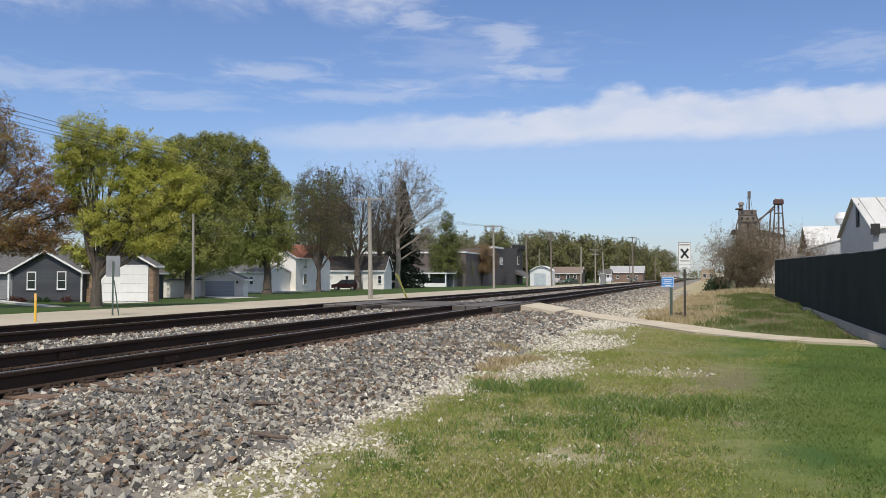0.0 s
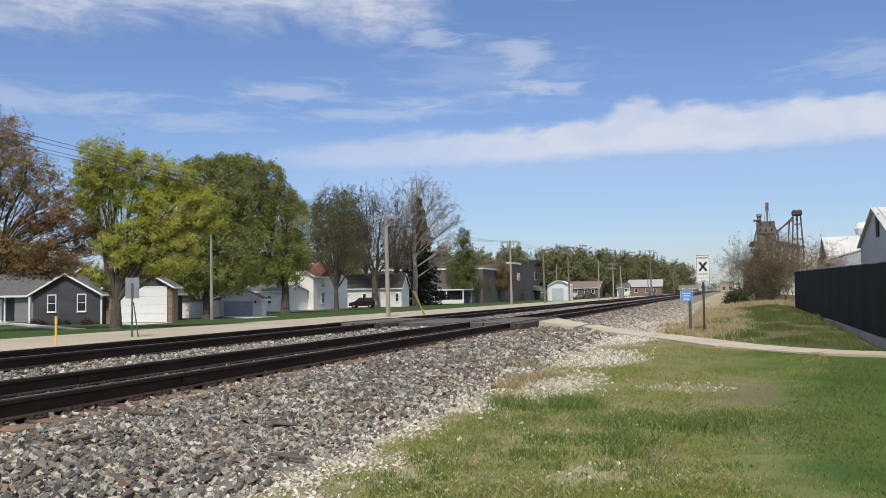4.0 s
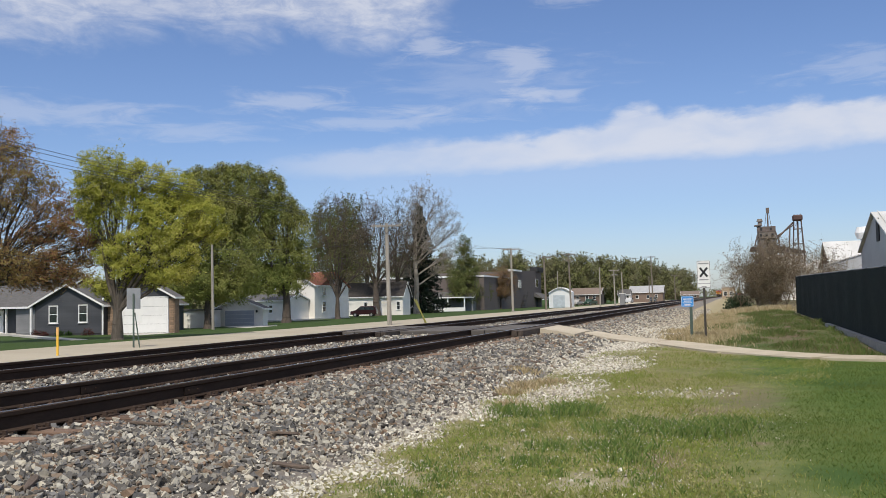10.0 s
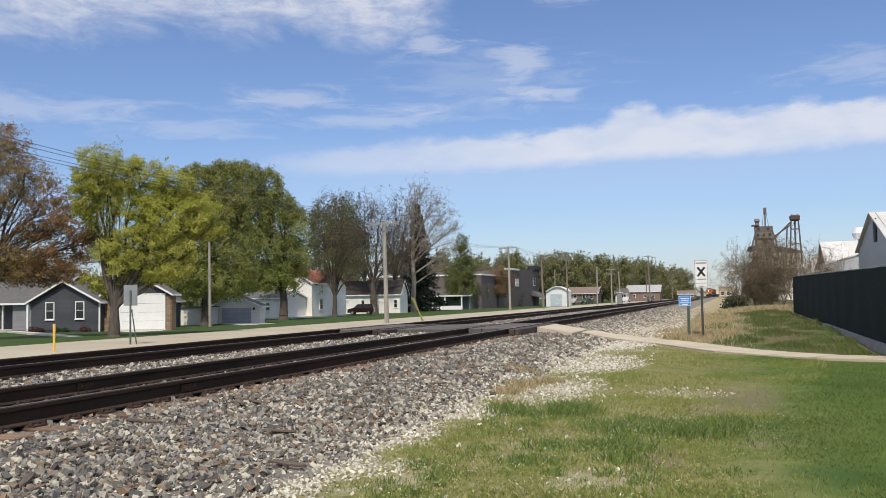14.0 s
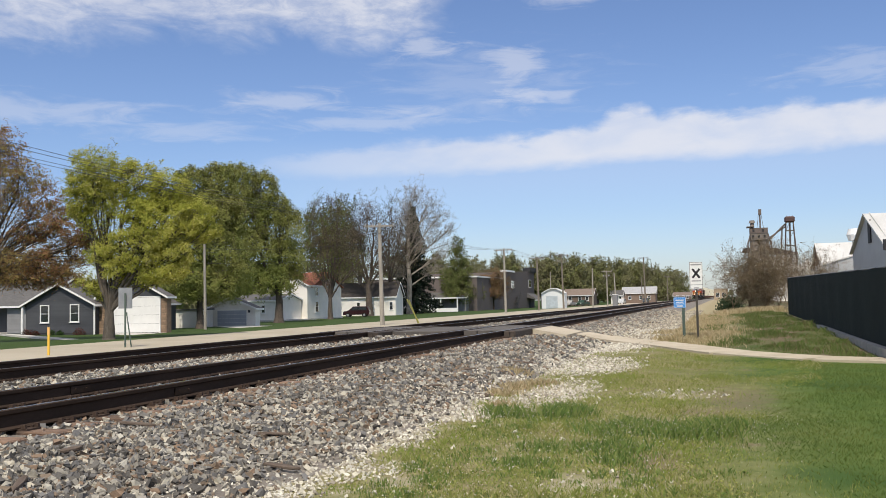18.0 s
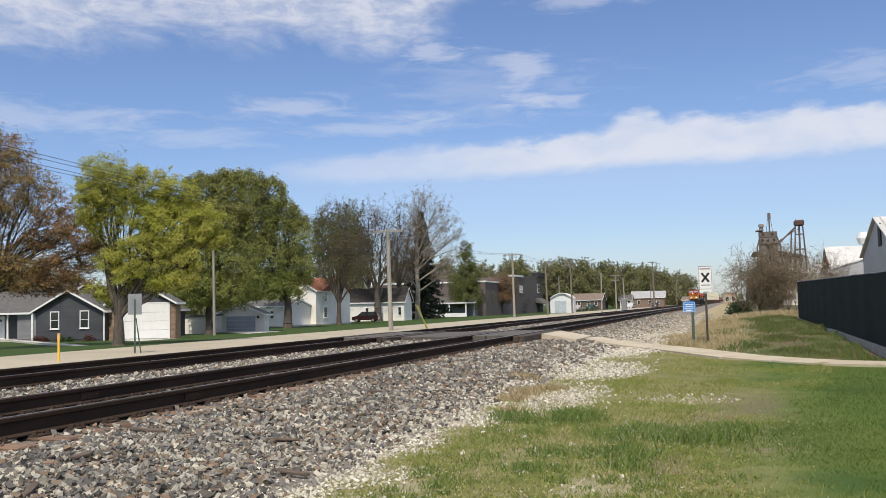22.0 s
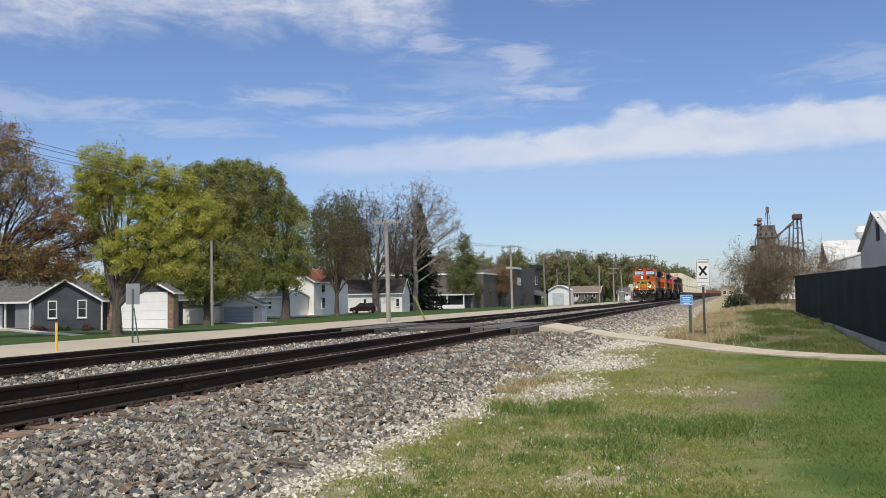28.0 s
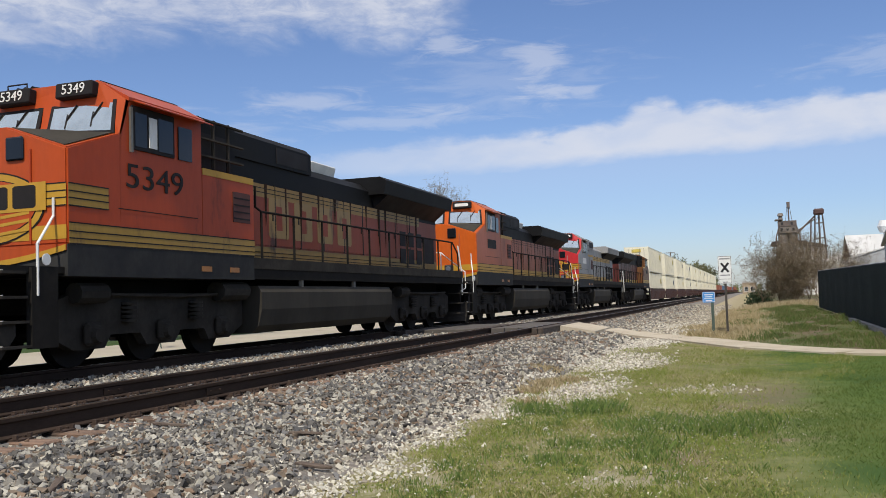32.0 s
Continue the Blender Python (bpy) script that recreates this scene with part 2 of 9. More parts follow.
def palette(name, cols, rough=0.85, see=0.0, drift=0.0, drift_scale=0.4, bump=0.0, fine=40.0, other=None):
    """Each loose piece takes one of several colours; with drift, places lean to the second set."""
    if name in MATS:
        return MATS[name]
    m = bpy.data.materials.new(name)
    m.use_nodes = True
    nt = m.node_tree
    b = nt.nodes["Principled BSDF"]
    ge = nt.nodes.new("ShaderNodeNewGeometry")

    def pick(cs):
        r = nt.nodes.new("ShaderNodeValToRGB")
        r.color_ramp.interpolation = "CONSTANT"
        while len(r.color_ramp.elements) < len(cs):
            r.color_ramp.elements.new(0.5)
        for i, c in enumerate(cs):
            r.color_ramp.elements[i].position = i / len(cs)
            r.color_ramp.elements[i].color = (*c, 1)
        link(nt, ge.outputs["Random Per Island"], r.inputs[0])
        return r.outputs[0]
    col = pick(cols)
    tc = nt.nodes.new("ShaderNodeTexCoord")
    if other:
        col = mix_col(nt, ramp01(nt, noise_of(nt, tc.outputs["Object"], drift_scale, 3), 0.5 - drift, 0.5 + drift), col, pick(other))
    n2 = noise_of(nt, tc.outputs["Object"], fine, 3)
    val = calc(nt, "ADD", calc(nt, "MULTIPLY", n2, 0.5), 0.75)
    hsv = nt.nodes.new("ShaderNodeHueSaturation")
    link(nt, col, hsv.inputs["Color"])
    link(nt, val, hsv.inputs["Value"])
    link(nt, hsv.outputs[0], b.inputs["Base Color"])
    b.inputs["Roughness"].default_value = rough
    b.inputs["Specular IOR Level"].default_value = 0.3
    if bump:
        bp = nt.nodes.new("ShaderNodeBump")
        bp.inputs["Strength"].default_value, bp.inputs["Distance"].default_value = bump, 0.01
        link(nt, n2, bp.inputs["Height"])
        link(nt, bp.outputs[0], b.inputs["Normal"])
    if see:
        tr = nt.nodes.new("ShaderNodeBsdfTranslucent")
        link(nt, hsv.outputs[0], tr.inputs[0])
        mx = nt.nodes.new("ShaderNodeMixShader")
        mx.inputs[0].default_value = see
        link(nt, b.outputs[0], mx.inputs[1])
        link(nt, tr.outputs[0], mx.inputs[2])
        link(nt, mx.outputs[0], nt.nodes["Material Output"].inputs[0])
    MATS[name] = m
    return m


def glow(name, color, strength):
    m = bpy.data.materials.new(name)
    m.use_nodes = True
    b = m.node_tree.nodes["Principled BSDF"]
    b.inputs["Base Color"].default_value = (*color, 1)
    b.inputs["Emission Color"].default_value = (*color, 1)
    b.inputs["Emission Strength"].default_value = strength
    return m


def glass(name, tint, rough=0.06):
    m = bpy.data.materials.new(name)
    m.use_nodes = True
    b = m.node_tree.nodes["Principled BSDF"]
    b.inputs["Base Color"].default_value = (*tint, 1)
    b.inputs["Roughness"].default_value = rough
    b.inputs["Specular IOR Level"].default_value = 1.0
    b.inputs["Coat Weight"].default_value = 0.6
    b.inputs["Coat Roughness"].default_value = 0.03
    return m


# ---- shape helpers ----
def box(bm, x0, y0, z0, x1, y1, z1, m=None):
    vs = [bm.verts.new(m @ Vector(v) if m else v) for v in
          ((x0, y0, z0), (x1, y0, z0), (x1, y1, z0), (x0, y1, z0), (x0, y0, z1), (x1, y0, z1), (x1, y1, z1), (x0, y1, z1))]
    for f in ((3, 2, 1, 0), (4, 5, 6, 7), (0, 1, 5, 4), (1, 2, 6, 5), (2, 3, 7, 6), (3, 0, 4, 7)):
        bm.faces.new([vs[i] for i in f])
    return vs


def bevelled(bm, width, segments=1):
    bmesh.ops.bevel(bm, geom=bm.edges[:], offset=width, segments=segments, affect="EDGES", clamp_overlap=True)


def tube(bm, p, q, r0, r1=None, n=8, caps=True):
    p, q = Vector(p), Vector(q)
    r1 = r0 if r1 is None else r1
    d = (q - p).normalized()
    a = d.orthogonal().normalized()
    b = d.cross(a)
    rings = []
    for c, r in ((p, r0), (q, r1)):
        rings.append([bm.verts.new(c + (a * math.cos(2 * math.pi * i / n) + b * math.sin(2 * math.pi * i / n)) * r) for i in range(n)])
    for i in range(n):
        bm.faces.new((rings[0][i], rings[0][(i + 1) % n], rings[1][(i + 1) % n], rings[1][i]))
    if caps:
        bm.faces.new(rings[0][::-1])
        bm.faces.new(rings[1])


def pipe(bm, pts, r, n=6):
    """One bent pipe through the points."""
    pts = [Vector(p) for p in pts]
    rings = []
    a = (pts[1] - pts[0]).normalized().orthogonal().normalized()
    for i, p in enumerate(pts):
        d = (pts[min(i + 1, len(pts) - 1)] - pts[max(i - 1, 0)]).normalized()
        a = (a - d * a.dot(d)).normalized()
        b = d.cross(a)
        rings.append([bm.verts.new(p + (a * math.cos(2 * math.pi * k / n) + b * math.sin(2 * math.pi * k / n)) * r) for k in range(n)])
    for r0, r1 in zip(rings, rings[1:]):
        for k in range(n):
            bm.faces.new((r0[k], r0[(k + 1) % n], r1[(k + 1) % n], r1[k]))
    bm.faces.new(rings[0][::-1])
    bm.faces.new(rings[-1])


def prism(bm, pts, axis, a, b):
    """A flat outline drawn out along an axis from a to b; the outline holds the other two coordinates in order."""
    def at(p, s):
        c = list(p)
        c.insert("xyz".index(axis), s)
        return bm.verts.new(c)
    lo, hi = [at(p, a) for p in pts], [at(p, b) for p in pts]
    n = len(pts)
    bm.faces.new(lo)
    bm.faces.new(hi[::-1])
    for i in range(n):
        bm.faces.new((lo[i], hi[i], hi[(i + 1) % n], lo[(i + 1) % n]))


def mesh_of(bm, name, smooth=False):
    bmesh.ops.recalc_face_normals(bm, faces=bm.faces[:])
    me = bpy.data.meshes.new(name)
    bm.to_mesh(me)
    bm.free()
    if smooth:
        me.polygons.foreach_set("use_smooth", [True] * len(me.polygons))
    return me


def part(name, bm, material, parent, label="", smooth=False):
    ob = new(name, mesh_of(bm, name, smooth))
    ob.data.materials.append(material)
    ob.parent = parent
    return tagged(ob, label)


def thing(name, m, label, category, group="", kind=""):
    ob = new(name)
    ob.matrix_basis = m
    ob.empty_display_size = 0.2
    return tagged(ob, label, category, group, kind)


def solo(name, bm, material, label, category, m=None, group="", kind="", smooth=False):
    ob = new(name, mesh_of(bm, name, smooth))
    ob.data.materials.append(material)
    if m is not None:
        ob.matrix_basis = m
    return tagged(ob, label, category, group, kind)


def shared(name, me, parent, m, label=""):
    """One more object on a mesh that others use too."""
    ob = new(name, me)
    ob.parent = parent
    ob.matrix_basis = m
    return tagged(ob, label)


def from_arrays(name, verts, faces, material):
    """A mesh from numpy arrays; faces all have the same number of corners."""
    me = bpy.data.meshes.new(name)
    k = faces.shape[1]
    me.vertices.add(len(verts))
    me.vertices.foreach_set("co", verts.astype(np.float32).ravel())
    me.loops.add(faces.size)
    me.loops.foreach_set("vertex_index", faces.astype(np.int32).ravel())
    me.polygons.add(len(faces))
    me.polygons.foreach_set("loop_start", np.arange(0, faces.size, k, dtype=np.int32))
    me.polygons.foreach_set("loop_total", np.full(len(faces), k, dtype=np.int32))
    me.polygons.foreach_set("use_smooth", np.zeros(len(faces), dtype=bool))
    me.update(calc_edges=True)
    me.materials.append(material)
    return me

# ---- ground, tracks, road ----
RAIL_Z = 0.584                      # top of the rails
X1, X2 = -7.107, -11.536            # centre lines of the two tracks
CURVE_AT, CURVE_R = 280.0, 16000.0  # far off the line bends gently


def on_track(xc, s):
    """Place and heading (degrees) at s metres along a track, straight and then bending away."""
    if s <= CURVE_AT:
        return xc, s, 0.0
    a = (s - CURVE_AT) / CURVE_R
    return xc + CURVE_R * (1 - math.cos(a)), CURVE_AT + CURVE_R * math.sin(a), -math.degrees(a)


def interp(x, xs, ys):
    return float(np.interp(x, xs, ys))


def ground_z(x, y):
    """Height of the land: lawn, bank along the fence, dip beyond the tracks."""
    if x > -4.6:
        bank = interp(y, (22, 28, 40, 60, 120), (0, 0.10, 0.28, 0.44, 0.5))
        side = interp(x, (-3.0, 2.5), (0.0, 1.0))
        flat = interp(x, (-4.6, -3.4), (-0.02, 0.0))
        return flat + bank * side
    if x > -17.5:
        return interp(x, (-17.5, -15.0, -4.6), (-0.4, -0.15, -0.02))
    return interp(x, (-60, -48, -33.5, -17.5), (-0.75, -0.7, -0.42, -0.4))


def bed_z(x):
    """Top of the stone bed under the tracks."""
    return interp(x, (-17.4, -15.4, -13.3, -13.0, -10.5, -10.25, -9.3, -8.5, -8.25, -6.3, -5.85, -5.3, -4.2, -3.3),
                  (-0.42, -0.1, 0.3, 0.35, 0.355, 0.385, 0.375, 0.385, 0.355, 0.35, 0.338, 0.31, 0.12, -0.03))


# worn places in the lawn: centre, half sizes, what shows
PATCHES = ((-0.65, 14.4, 0.55, 0.6, "thin"), (0.2, 14.0, 0.55, 1.8, "earth"), (-0.72, 8.7, 0.32, 0.75, "earth"), (-0.8, 7.5, 0.3, 0.45, "thin"), (-1.2, 7.45, 0.25, 0.5, "thin"), (-2.9, 20.6, 1.0, 2.3, "pale"), (-2.6, 14.6, 0.6, 2.0, "pale"),
           (-2.6, 7.2, 0.3, 0.4, "thin"), (-0.25, 12.4, 0.35, 0.7, "earth"), (-1.0, 10.9, 0.35, 0.5, "earth"), (2.2, 31.0, 1.0, 1.6, "earth"))


def grass_soil():
    m = bpy.data.materials.new("lawn_soil")
    m.use_nodes = True
    nt = m.node_tree
    b = nt.nodes["Principled BSDF"]
    tc = nt.nodes.new("ShaderNodeTexCoord")
    v = tc.outputs["Object"]
    sep = nt.nodes.new("ShaderNodeSeparateXYZ")
    link(nt, v, sep.inputs[0])
    x, y = sep.outputs[0], sep.outputs[1]
    big, mid, fine = noise_of(nt, v, 0.35, 4), noise_of(nt, v, 1.6, 5, 0.6), noise_of(nt, v, 28, 4, 0.7)
    lush = mix_col(nt, ramp01(nt, mid, 0.35, 0.65), (0.068, 0.115, 0.025), (0.10, 0.148, 0.035))
    lush = mix_col(nt, ramp01(nt, big, 0.50, 0.62), lush, (0.05, 0.095, 0.022))
    weedy = mix_col(nt, ramp01(nt, mid, 0.35, 0.7), (0.18, 0.18, 0.062), (0.265, 0.23, 0.125))
    speck = noise_of(nt, v, 7.0, 4, 0.7)
    weedy = mix_col(nt, calc(nt, "MULTIPLY", ramp01(nt, speck, 0.52, 0.62), 0.75), weedy, (0.11, 0.105, 0.045))
    # lush lawn to the east, weeds and old grass beside the stones
    edge = calc(nt, "ADD", x, calc(nt, "MULTIPLY", calc(nt, "SUBTRACT", big, 0.5), 4.0))
    col = mix_col(nt, ramp01(nt, edge, -1.2, 1.6), weedy, lush)
    # pale crushed stone spilling from the bed
    spill = calc(nt, "ADD", calc(nt, "ADD", x, calc(nt, "MULTIPLY", calc(nt, "SUBTRACT", mid, 0.5), 3.2)),
                 calc(nt, "MULTIPLY", calc(nt, "SUBTRACT", fine, 0.5), 0.8))
    reach = calc(nt, "ADD", calc(nt, "MULTIPLY", ramp01(nt, y, 21.0, 27.0), 1.1), -3.4)
    reach = calc(nt, "ADD", reach, calc(nt, "MULTIPLY", ramp01(nt, y, 31.0, 35.0), 0.5))
    pale = mix_col(nt, fine, (0.30, 0.26, 0.19), (0.50, 0.45, 0.35))
    near = calc(nt, "MULTIPLY", ramp01(nt, calc(nt, "SUBTRACT", spill, reach), 0.35, -0.25), ramp01(nt, x, -16.0, -15.0))
    col = mix_col(nt, near, col, pale)
    # straw-coloured verge past the walk
    straw = calc(nt, "MULTIPLY", ramp01(nt, y, 31.0, 36.0), ramp01(nt, edge, 2.2, -0.4))
    straw = calc(nt, "MULTIPLY", straw, ramp01(nt, x, -6.0, -4.0))
    col = mix_col(nt, calc(nt, "MULTIPLY", straw, 0.85), col, mix_col(nt, mid, (0.30, 0.25, 0.14), (0.40, 0.34, 0.22)))
    # bare, trodden earth
    bare = calc(nt, "MULTIPLY", ramp01(nt, noise_of(nt, v, 0.8, 5, 0.6), 0.60, 0.70), ramp01(nt, x, 3.2, 1.2))
    col = mix_col(nt, calc(nt, "MULTIPLY", bare, 0.7), col, (0.17, 0.13, 0.09))
    for px, py, rx, ry, tint in PATCHES:
        d = calc(nt, "SQRT", calc(nt, "ADD", calc(nt, "POWER", calc(nt, "DIVIDE", calc(nt, "SUBTRACT", x, px), rx), 2.0),
                                  calc(nt, "POWER", calc(nt, "DIVIDE", calc(nt, "SUBTRACT", y, py), ry), 2.0)))
        d = calc(nt, "ADD", d, calc(nt, "ADD", calc(nt, "MULTIPLY", calc(nt, "SUBTRACT", mid, 0.5), 2.4), calc(nt, "MULTIPLY", calc(nt, "SUBTRACT", fine, 0.5), 1.2)))
        col = mix_col(nt, calc(nt, "MULTIPLY", ramp01(nt, d, 1.3, 0.4), {"pale": 0.8, "thin": 0.45, "earth": 0.62}[tint]), col, pale if tint != "earth" else mix_col(nt, fine, (0.11, 0.08, 0.055), (0.26, 0.21, 0.14)))
    # rough bank beyond the walk: dull green with bare brown places
    rough = mix_col(nt, ramp01(nt, mid, 0.35, 0.65), (0.070, 0.090, 0.028), (0.12, 0.125, 0.052))
    rough = mix_col(nt, ramp01(nt, noise_of(nt, v, 0.45, 5, 0.65), 0.47, 0.56), rough, (0.15, 0.11, 0.075))
    on_bank = calc(nt, "MULTIPLY", ramp01(nt, calc(nt, "ADD", y, calc(nt, "MULTIPLY", x, 1.15)), 25.2, 25.9), ramp01(nt, edge, -0.6, 2.4))
    col = mix_col(nt, on_bank, col, rough)
    # lawn by the houses: the trees' shade is put into a darker green
    far = ramp01(nt, x, -22.0, -26.0)
    col = mix_col(nt, far, col, mix_col(nt, mid, (0.036, 0.066, 0.017), (0.056, 0.088, 0.024)))
    hsv = nt.nodes.new("ShaderNodeHueSaturation")
    link(nt, col, hsv.inputs["Color"])
    link(nt, calc(nt, "ADD", calc(nt, "MULTIPLY", fine, 0.5), 0.75), hsv.inputs["Value"])
    link(nt, hsv.outputs[0], b.inputs["Base Color"])
    b.inputs["Roughness"].default_value = 0.95
    b.inputs["Specular IOR Level"].default_value = 0.15
    bp = nt.nodes.new("ShaderNodeBump")
    bp.inputs["Strength"].default_value, bp.inputs["Distance"].default_value = 0.4, 0.03
    link(nt, fine, bp.inputs["Height"])
    link(nt, bp.outputs[0], b.inputs["Normal"])
    return m


def grid_mesh(name, xs, ys, zfun, material):
    v = np.array([(x, y, zfun(x, y)) for y in ys for x in xs])
    nx = len(xs)
    i, j = np.meshgrid(np.arange(nx - 1), np.arange(len(ys) - 1))
    a = (j * nx + i).ravel()
    me = from_arrays(name, v, np.stack([a, a + 1, a + nx + 1, a + nx], 1), material)
    me.polygons.foreach_set("use_smooth", [True] * len(me.polygons))
    return me


def build_ground():
    xs = [-1800, -700, -300, -150, -90, -60, -48, -40, -33.5, -28, -23, -20, -17.5, -16, -15, -13, -9] + \
        [-4.6 + 0.4 * i for i in range(30)] + [9, 14, 25, 60, 150, 400, 1800]
    ys = [-900, -300, -80, -20] + [-5 + 1.0 * i for i in range(70)] + [70, 80, 95, 120, 160, 220, 320, 500, 800, 1400, 2600]

    def z(x, y):
        r = noise.noise(Vector((x * 0.5, y * 0.5, 0))) * 0.035 if -4.7 < x < 8 and 0 < y < 70 else 0.0
        return ground_z(x, y) + r - (0.25 if -16.2 < x < -4.7 else 0.0)
    tagged(new("ground", grid_mesh("ground", xs, ys, z, grass_soil())), "uneven lawn with weeds and pale spilled gravel", "ground", kind="structure")
    # stone bed of the tracks
    stone_bed = mat("stone_bed", (0.15, 0.132, 0.113), (0.22, 0.195, 0.165), scale=9, fine=26, grain=0.5, bump=1.0, rough=0.95, stain=(0.14, 0.115, 0.10), stain_scale=0.5)
    bx = [-17.4, -16.4, -15.4, -14.3, -13.3, -13.0, -12, -11, -10.5, -10.25, -9.7, -9.3, -8.8, -8.5, -8.25, -7.6, -6.6, -6.3, -5.85, -5.5, -5.3, -4.75, -4.2, -3.75, -3.3]
    by = [-40, -10] + [0.5 * i for i in range(140)] + [75, 90, 120, 180, 230, CURVE_AT]

    def bz(x, y):
        return bed_z(x) + (noise.noise(Vector((x * 2.1, y * 2.1, 5))) * 0.03 if y < 70 else 0.0)
    bed = new("ballast_bed", grid_mesh("ballast_bed", bx, by, bz, stone_bed))
    tagged(bed, "grey crushed-stone track bed with darker oily patches", "ballast", kind="structure")
    # the bend far off
    bm = bmesh.new()
    prev = None
    for k in range(27):
        px, py, h = on_track(0.5 * (X1 + X2), CURVE_AT + k * 40.0)
        c, s = math.cos(radians(h)), math.sin(radians(h))
        cur = [bm.verts.new((px + c * w, py + s * w, z)) for w, z in ((-8, -0.42), (-4, 0.35), (4, 0.35), (6.0, -0.03))]
        if prev:
            for i in range(3):
                bm.faces.new((prev[i], prev[i + 1], cur[i + 1], cur[i]))
        prev = cur
    part("bed_bend", bm, stone_bed, bed)
    return bed


bed = build_ground()

RAIL_PROFILE = [(-0.076, -0.19), (0.076, -0.19), (0.076, -0.178), (0.016, -0.16), (0.010, -0.06), (0.036, -0.042),
                (0.037, -0.008), (0.026, 0.0), (-0.026, 0.0), (-0.037, -0.008), (-0.036, -0.042), (-0.010, -0.06),
                (-0.016, -0.16), (-0.076, -0.178)]


def build_track(xc, label):
    steel = mat("rail_steel", (0.034, 0.023, 0.017), (0.055, 0.037, 0.027), scale=3, rough=0.85, metal=0.0, fine=60, grain=0.3, bump=0.15, stretch=(1, 0.25, 1), spec=0.15)
    shine = mat("rail_head", (0.42, 0.40, 0.39), (0.30, 0.28, 0.27), scale=4, rough=0.28, metal=1.0, fine=80, grain=0.12, bump=0.02, stretch=(1, 0.1, 1))
    wood = mat("tie_wood", (0.14, 0.085, 0.058), (0.24, 0.16, 0.11), scale=5, rough=0.9, fine=60, grain=0.45, bump=0.6, rand=0.35, stretch=(0.3, 3, 3))
    if "shaded_middle" not in wood:
        # the shade between the rails is put into the wood's colour
        wood["shaded_middle"] = 1
        nt = wood.node_tree
        hsv = [n for n in nt.nodes if n.type == "HUE_SAT"][0]
        tc = nt.nodes.new("ShaderNodeTexCoord")
        sep = nt.nodes.new("ShaderNodeSeparateXYZ")
        link(nt, tc.outputs["Object"], sep.inputs[0])
        edge = calc(nt, "ADD", calc(nt, "ABSOLUTE", sep.outputs[0]), calc(nt, "MULTIPLY", calc(nt, "SUBTRACT", noise_of(nt, tc.outputs["Object"], 6.0, 4), 0.5), 0.3))
        old = hsv.inputs["Color"].links[0].from_socket
        link(nt, mix_col(nt, calc(nt, "MULTIPLY", ramp01(nt, edge, 1.0, 0.8), 0.85), old, (0.035, 0.027, 0.022)), hsv.inputs["Color"])
    iron = mat("track_iron", (0.045, 0.028, 0.02), (0.075, 0.048, 0.035), scale=6, rough=0.8, metal=0.2, fine=90, grain=0.3)
    tr = thing("railway_track", pose(xc, 0, RAIL_Z), label, "railway track", "railway tracks", "structure")
    for sx in (-0.755, 0.755):
        bm = bmesh.new()
        for y0, y1 in ((-40, 40), (40, 160), (160, CURVE_AT)):
            prism(bm, [(sx + px, pz) for px, pz in RAIL_PROFILE], "y", y0, y1 - 0.004)
        for k in range(25):
            a, b = on_track(xc, CURVE_AT + k * 40), on_track(xc, CURVE_AT + k * 40 + 40)
            ang = math.atan2(b[0] - a[0], b[1] - a[1])
            ln = math.hypot(b[0] - a[0], b[1] - a[1])
            m = pose(a[0] - xc, a[1], 0, 0, 0, -math.degrees(ang))
            box(bm, sx - 0.04, 0, -0.19, sx + 0.04, ln, 0, m)
        rail = part("rail", bm, steel, tr)
        bm = bmesh.new()
        box(bm, sx - 0.026, -40, 0.0005, sx + 0.026, CURVE_AT, 0.0025)
        part("running_surface", bm, shine, rail, "polished steel running surface")
        # joint bar
        bm = bmesh.new()
        for side in (-1, 1):
            box(bm, sx + side * 0.012, 9.62, -0.15, sx + side * 0.03, 9.98, -0.06)
            for k in range(2):
                tube(bm, (sx + side * 0.03, 9.7 + k * 0.2, -0.10), (sx + side * 0.045, 9.7 + k * 0.2, -0.10), 0.012, n=6)
        part("joint_bar", bm, steel, tr)
    # ties
    rng = random.Random(int(-xc * 100))
    bm = bmesh.new()
    box(bm, -1.32, -0.115, -0.18, 1.30, 0.115, 0.0)
    bevelled(bm, 0.014)
    tie_me = mesh_of(bm, "tie")
    tie_me.materials.append(wood)
    bm = bmesh.new()
    box(bm, -0.18, -0.095, 0.0, 0.18, 0.095, 0.016)
    for sy in (-1, 1):
        for sx in (-1, 1):
            box(bm, sx * 0.1 - 0.012, sy * 0.06 - 0.012, 0.016, sx * 0.1 + 0.02, sy * 0.06 + 0.012, 0.034)
            box(bm, sx * 0.15 - 0.03, sy * 0.085 - 0.014, 0.016, sx * 0.15 + 0.012, sy * 0.085 + 0.014, 0.055)
    plate_me = mesh_of(bm, "tie_plate")
    plate_me.materials.append(iron)
    n = 110
    for k in range(n):
        y = 1.0 + k * 0.505 + rng.uniform(-0.03, 0.03)
        tie = shared("tie", tie_me, tr, pose(rng.uniform(-0.07, 0.07), y, -0.206, 0, 0, rng.uniform(-1.2, 1.2)))
        if y < 34:
            for sx in (-0.755, 0.755):
                shared("tie_plate", plate_me, tie, pose(sx - tie.matrix_basis.translation.x, 0, 0.001))
    bm = bmesh.new()
    y = 1.0 + n * 0.505
    while y < 260:
        box(bm, -1.3 + rng.uniform(-0.05, 0.05), y - 0.11, -0.386, 1.3, y + 0.11, -0.206)
        y += 0.505
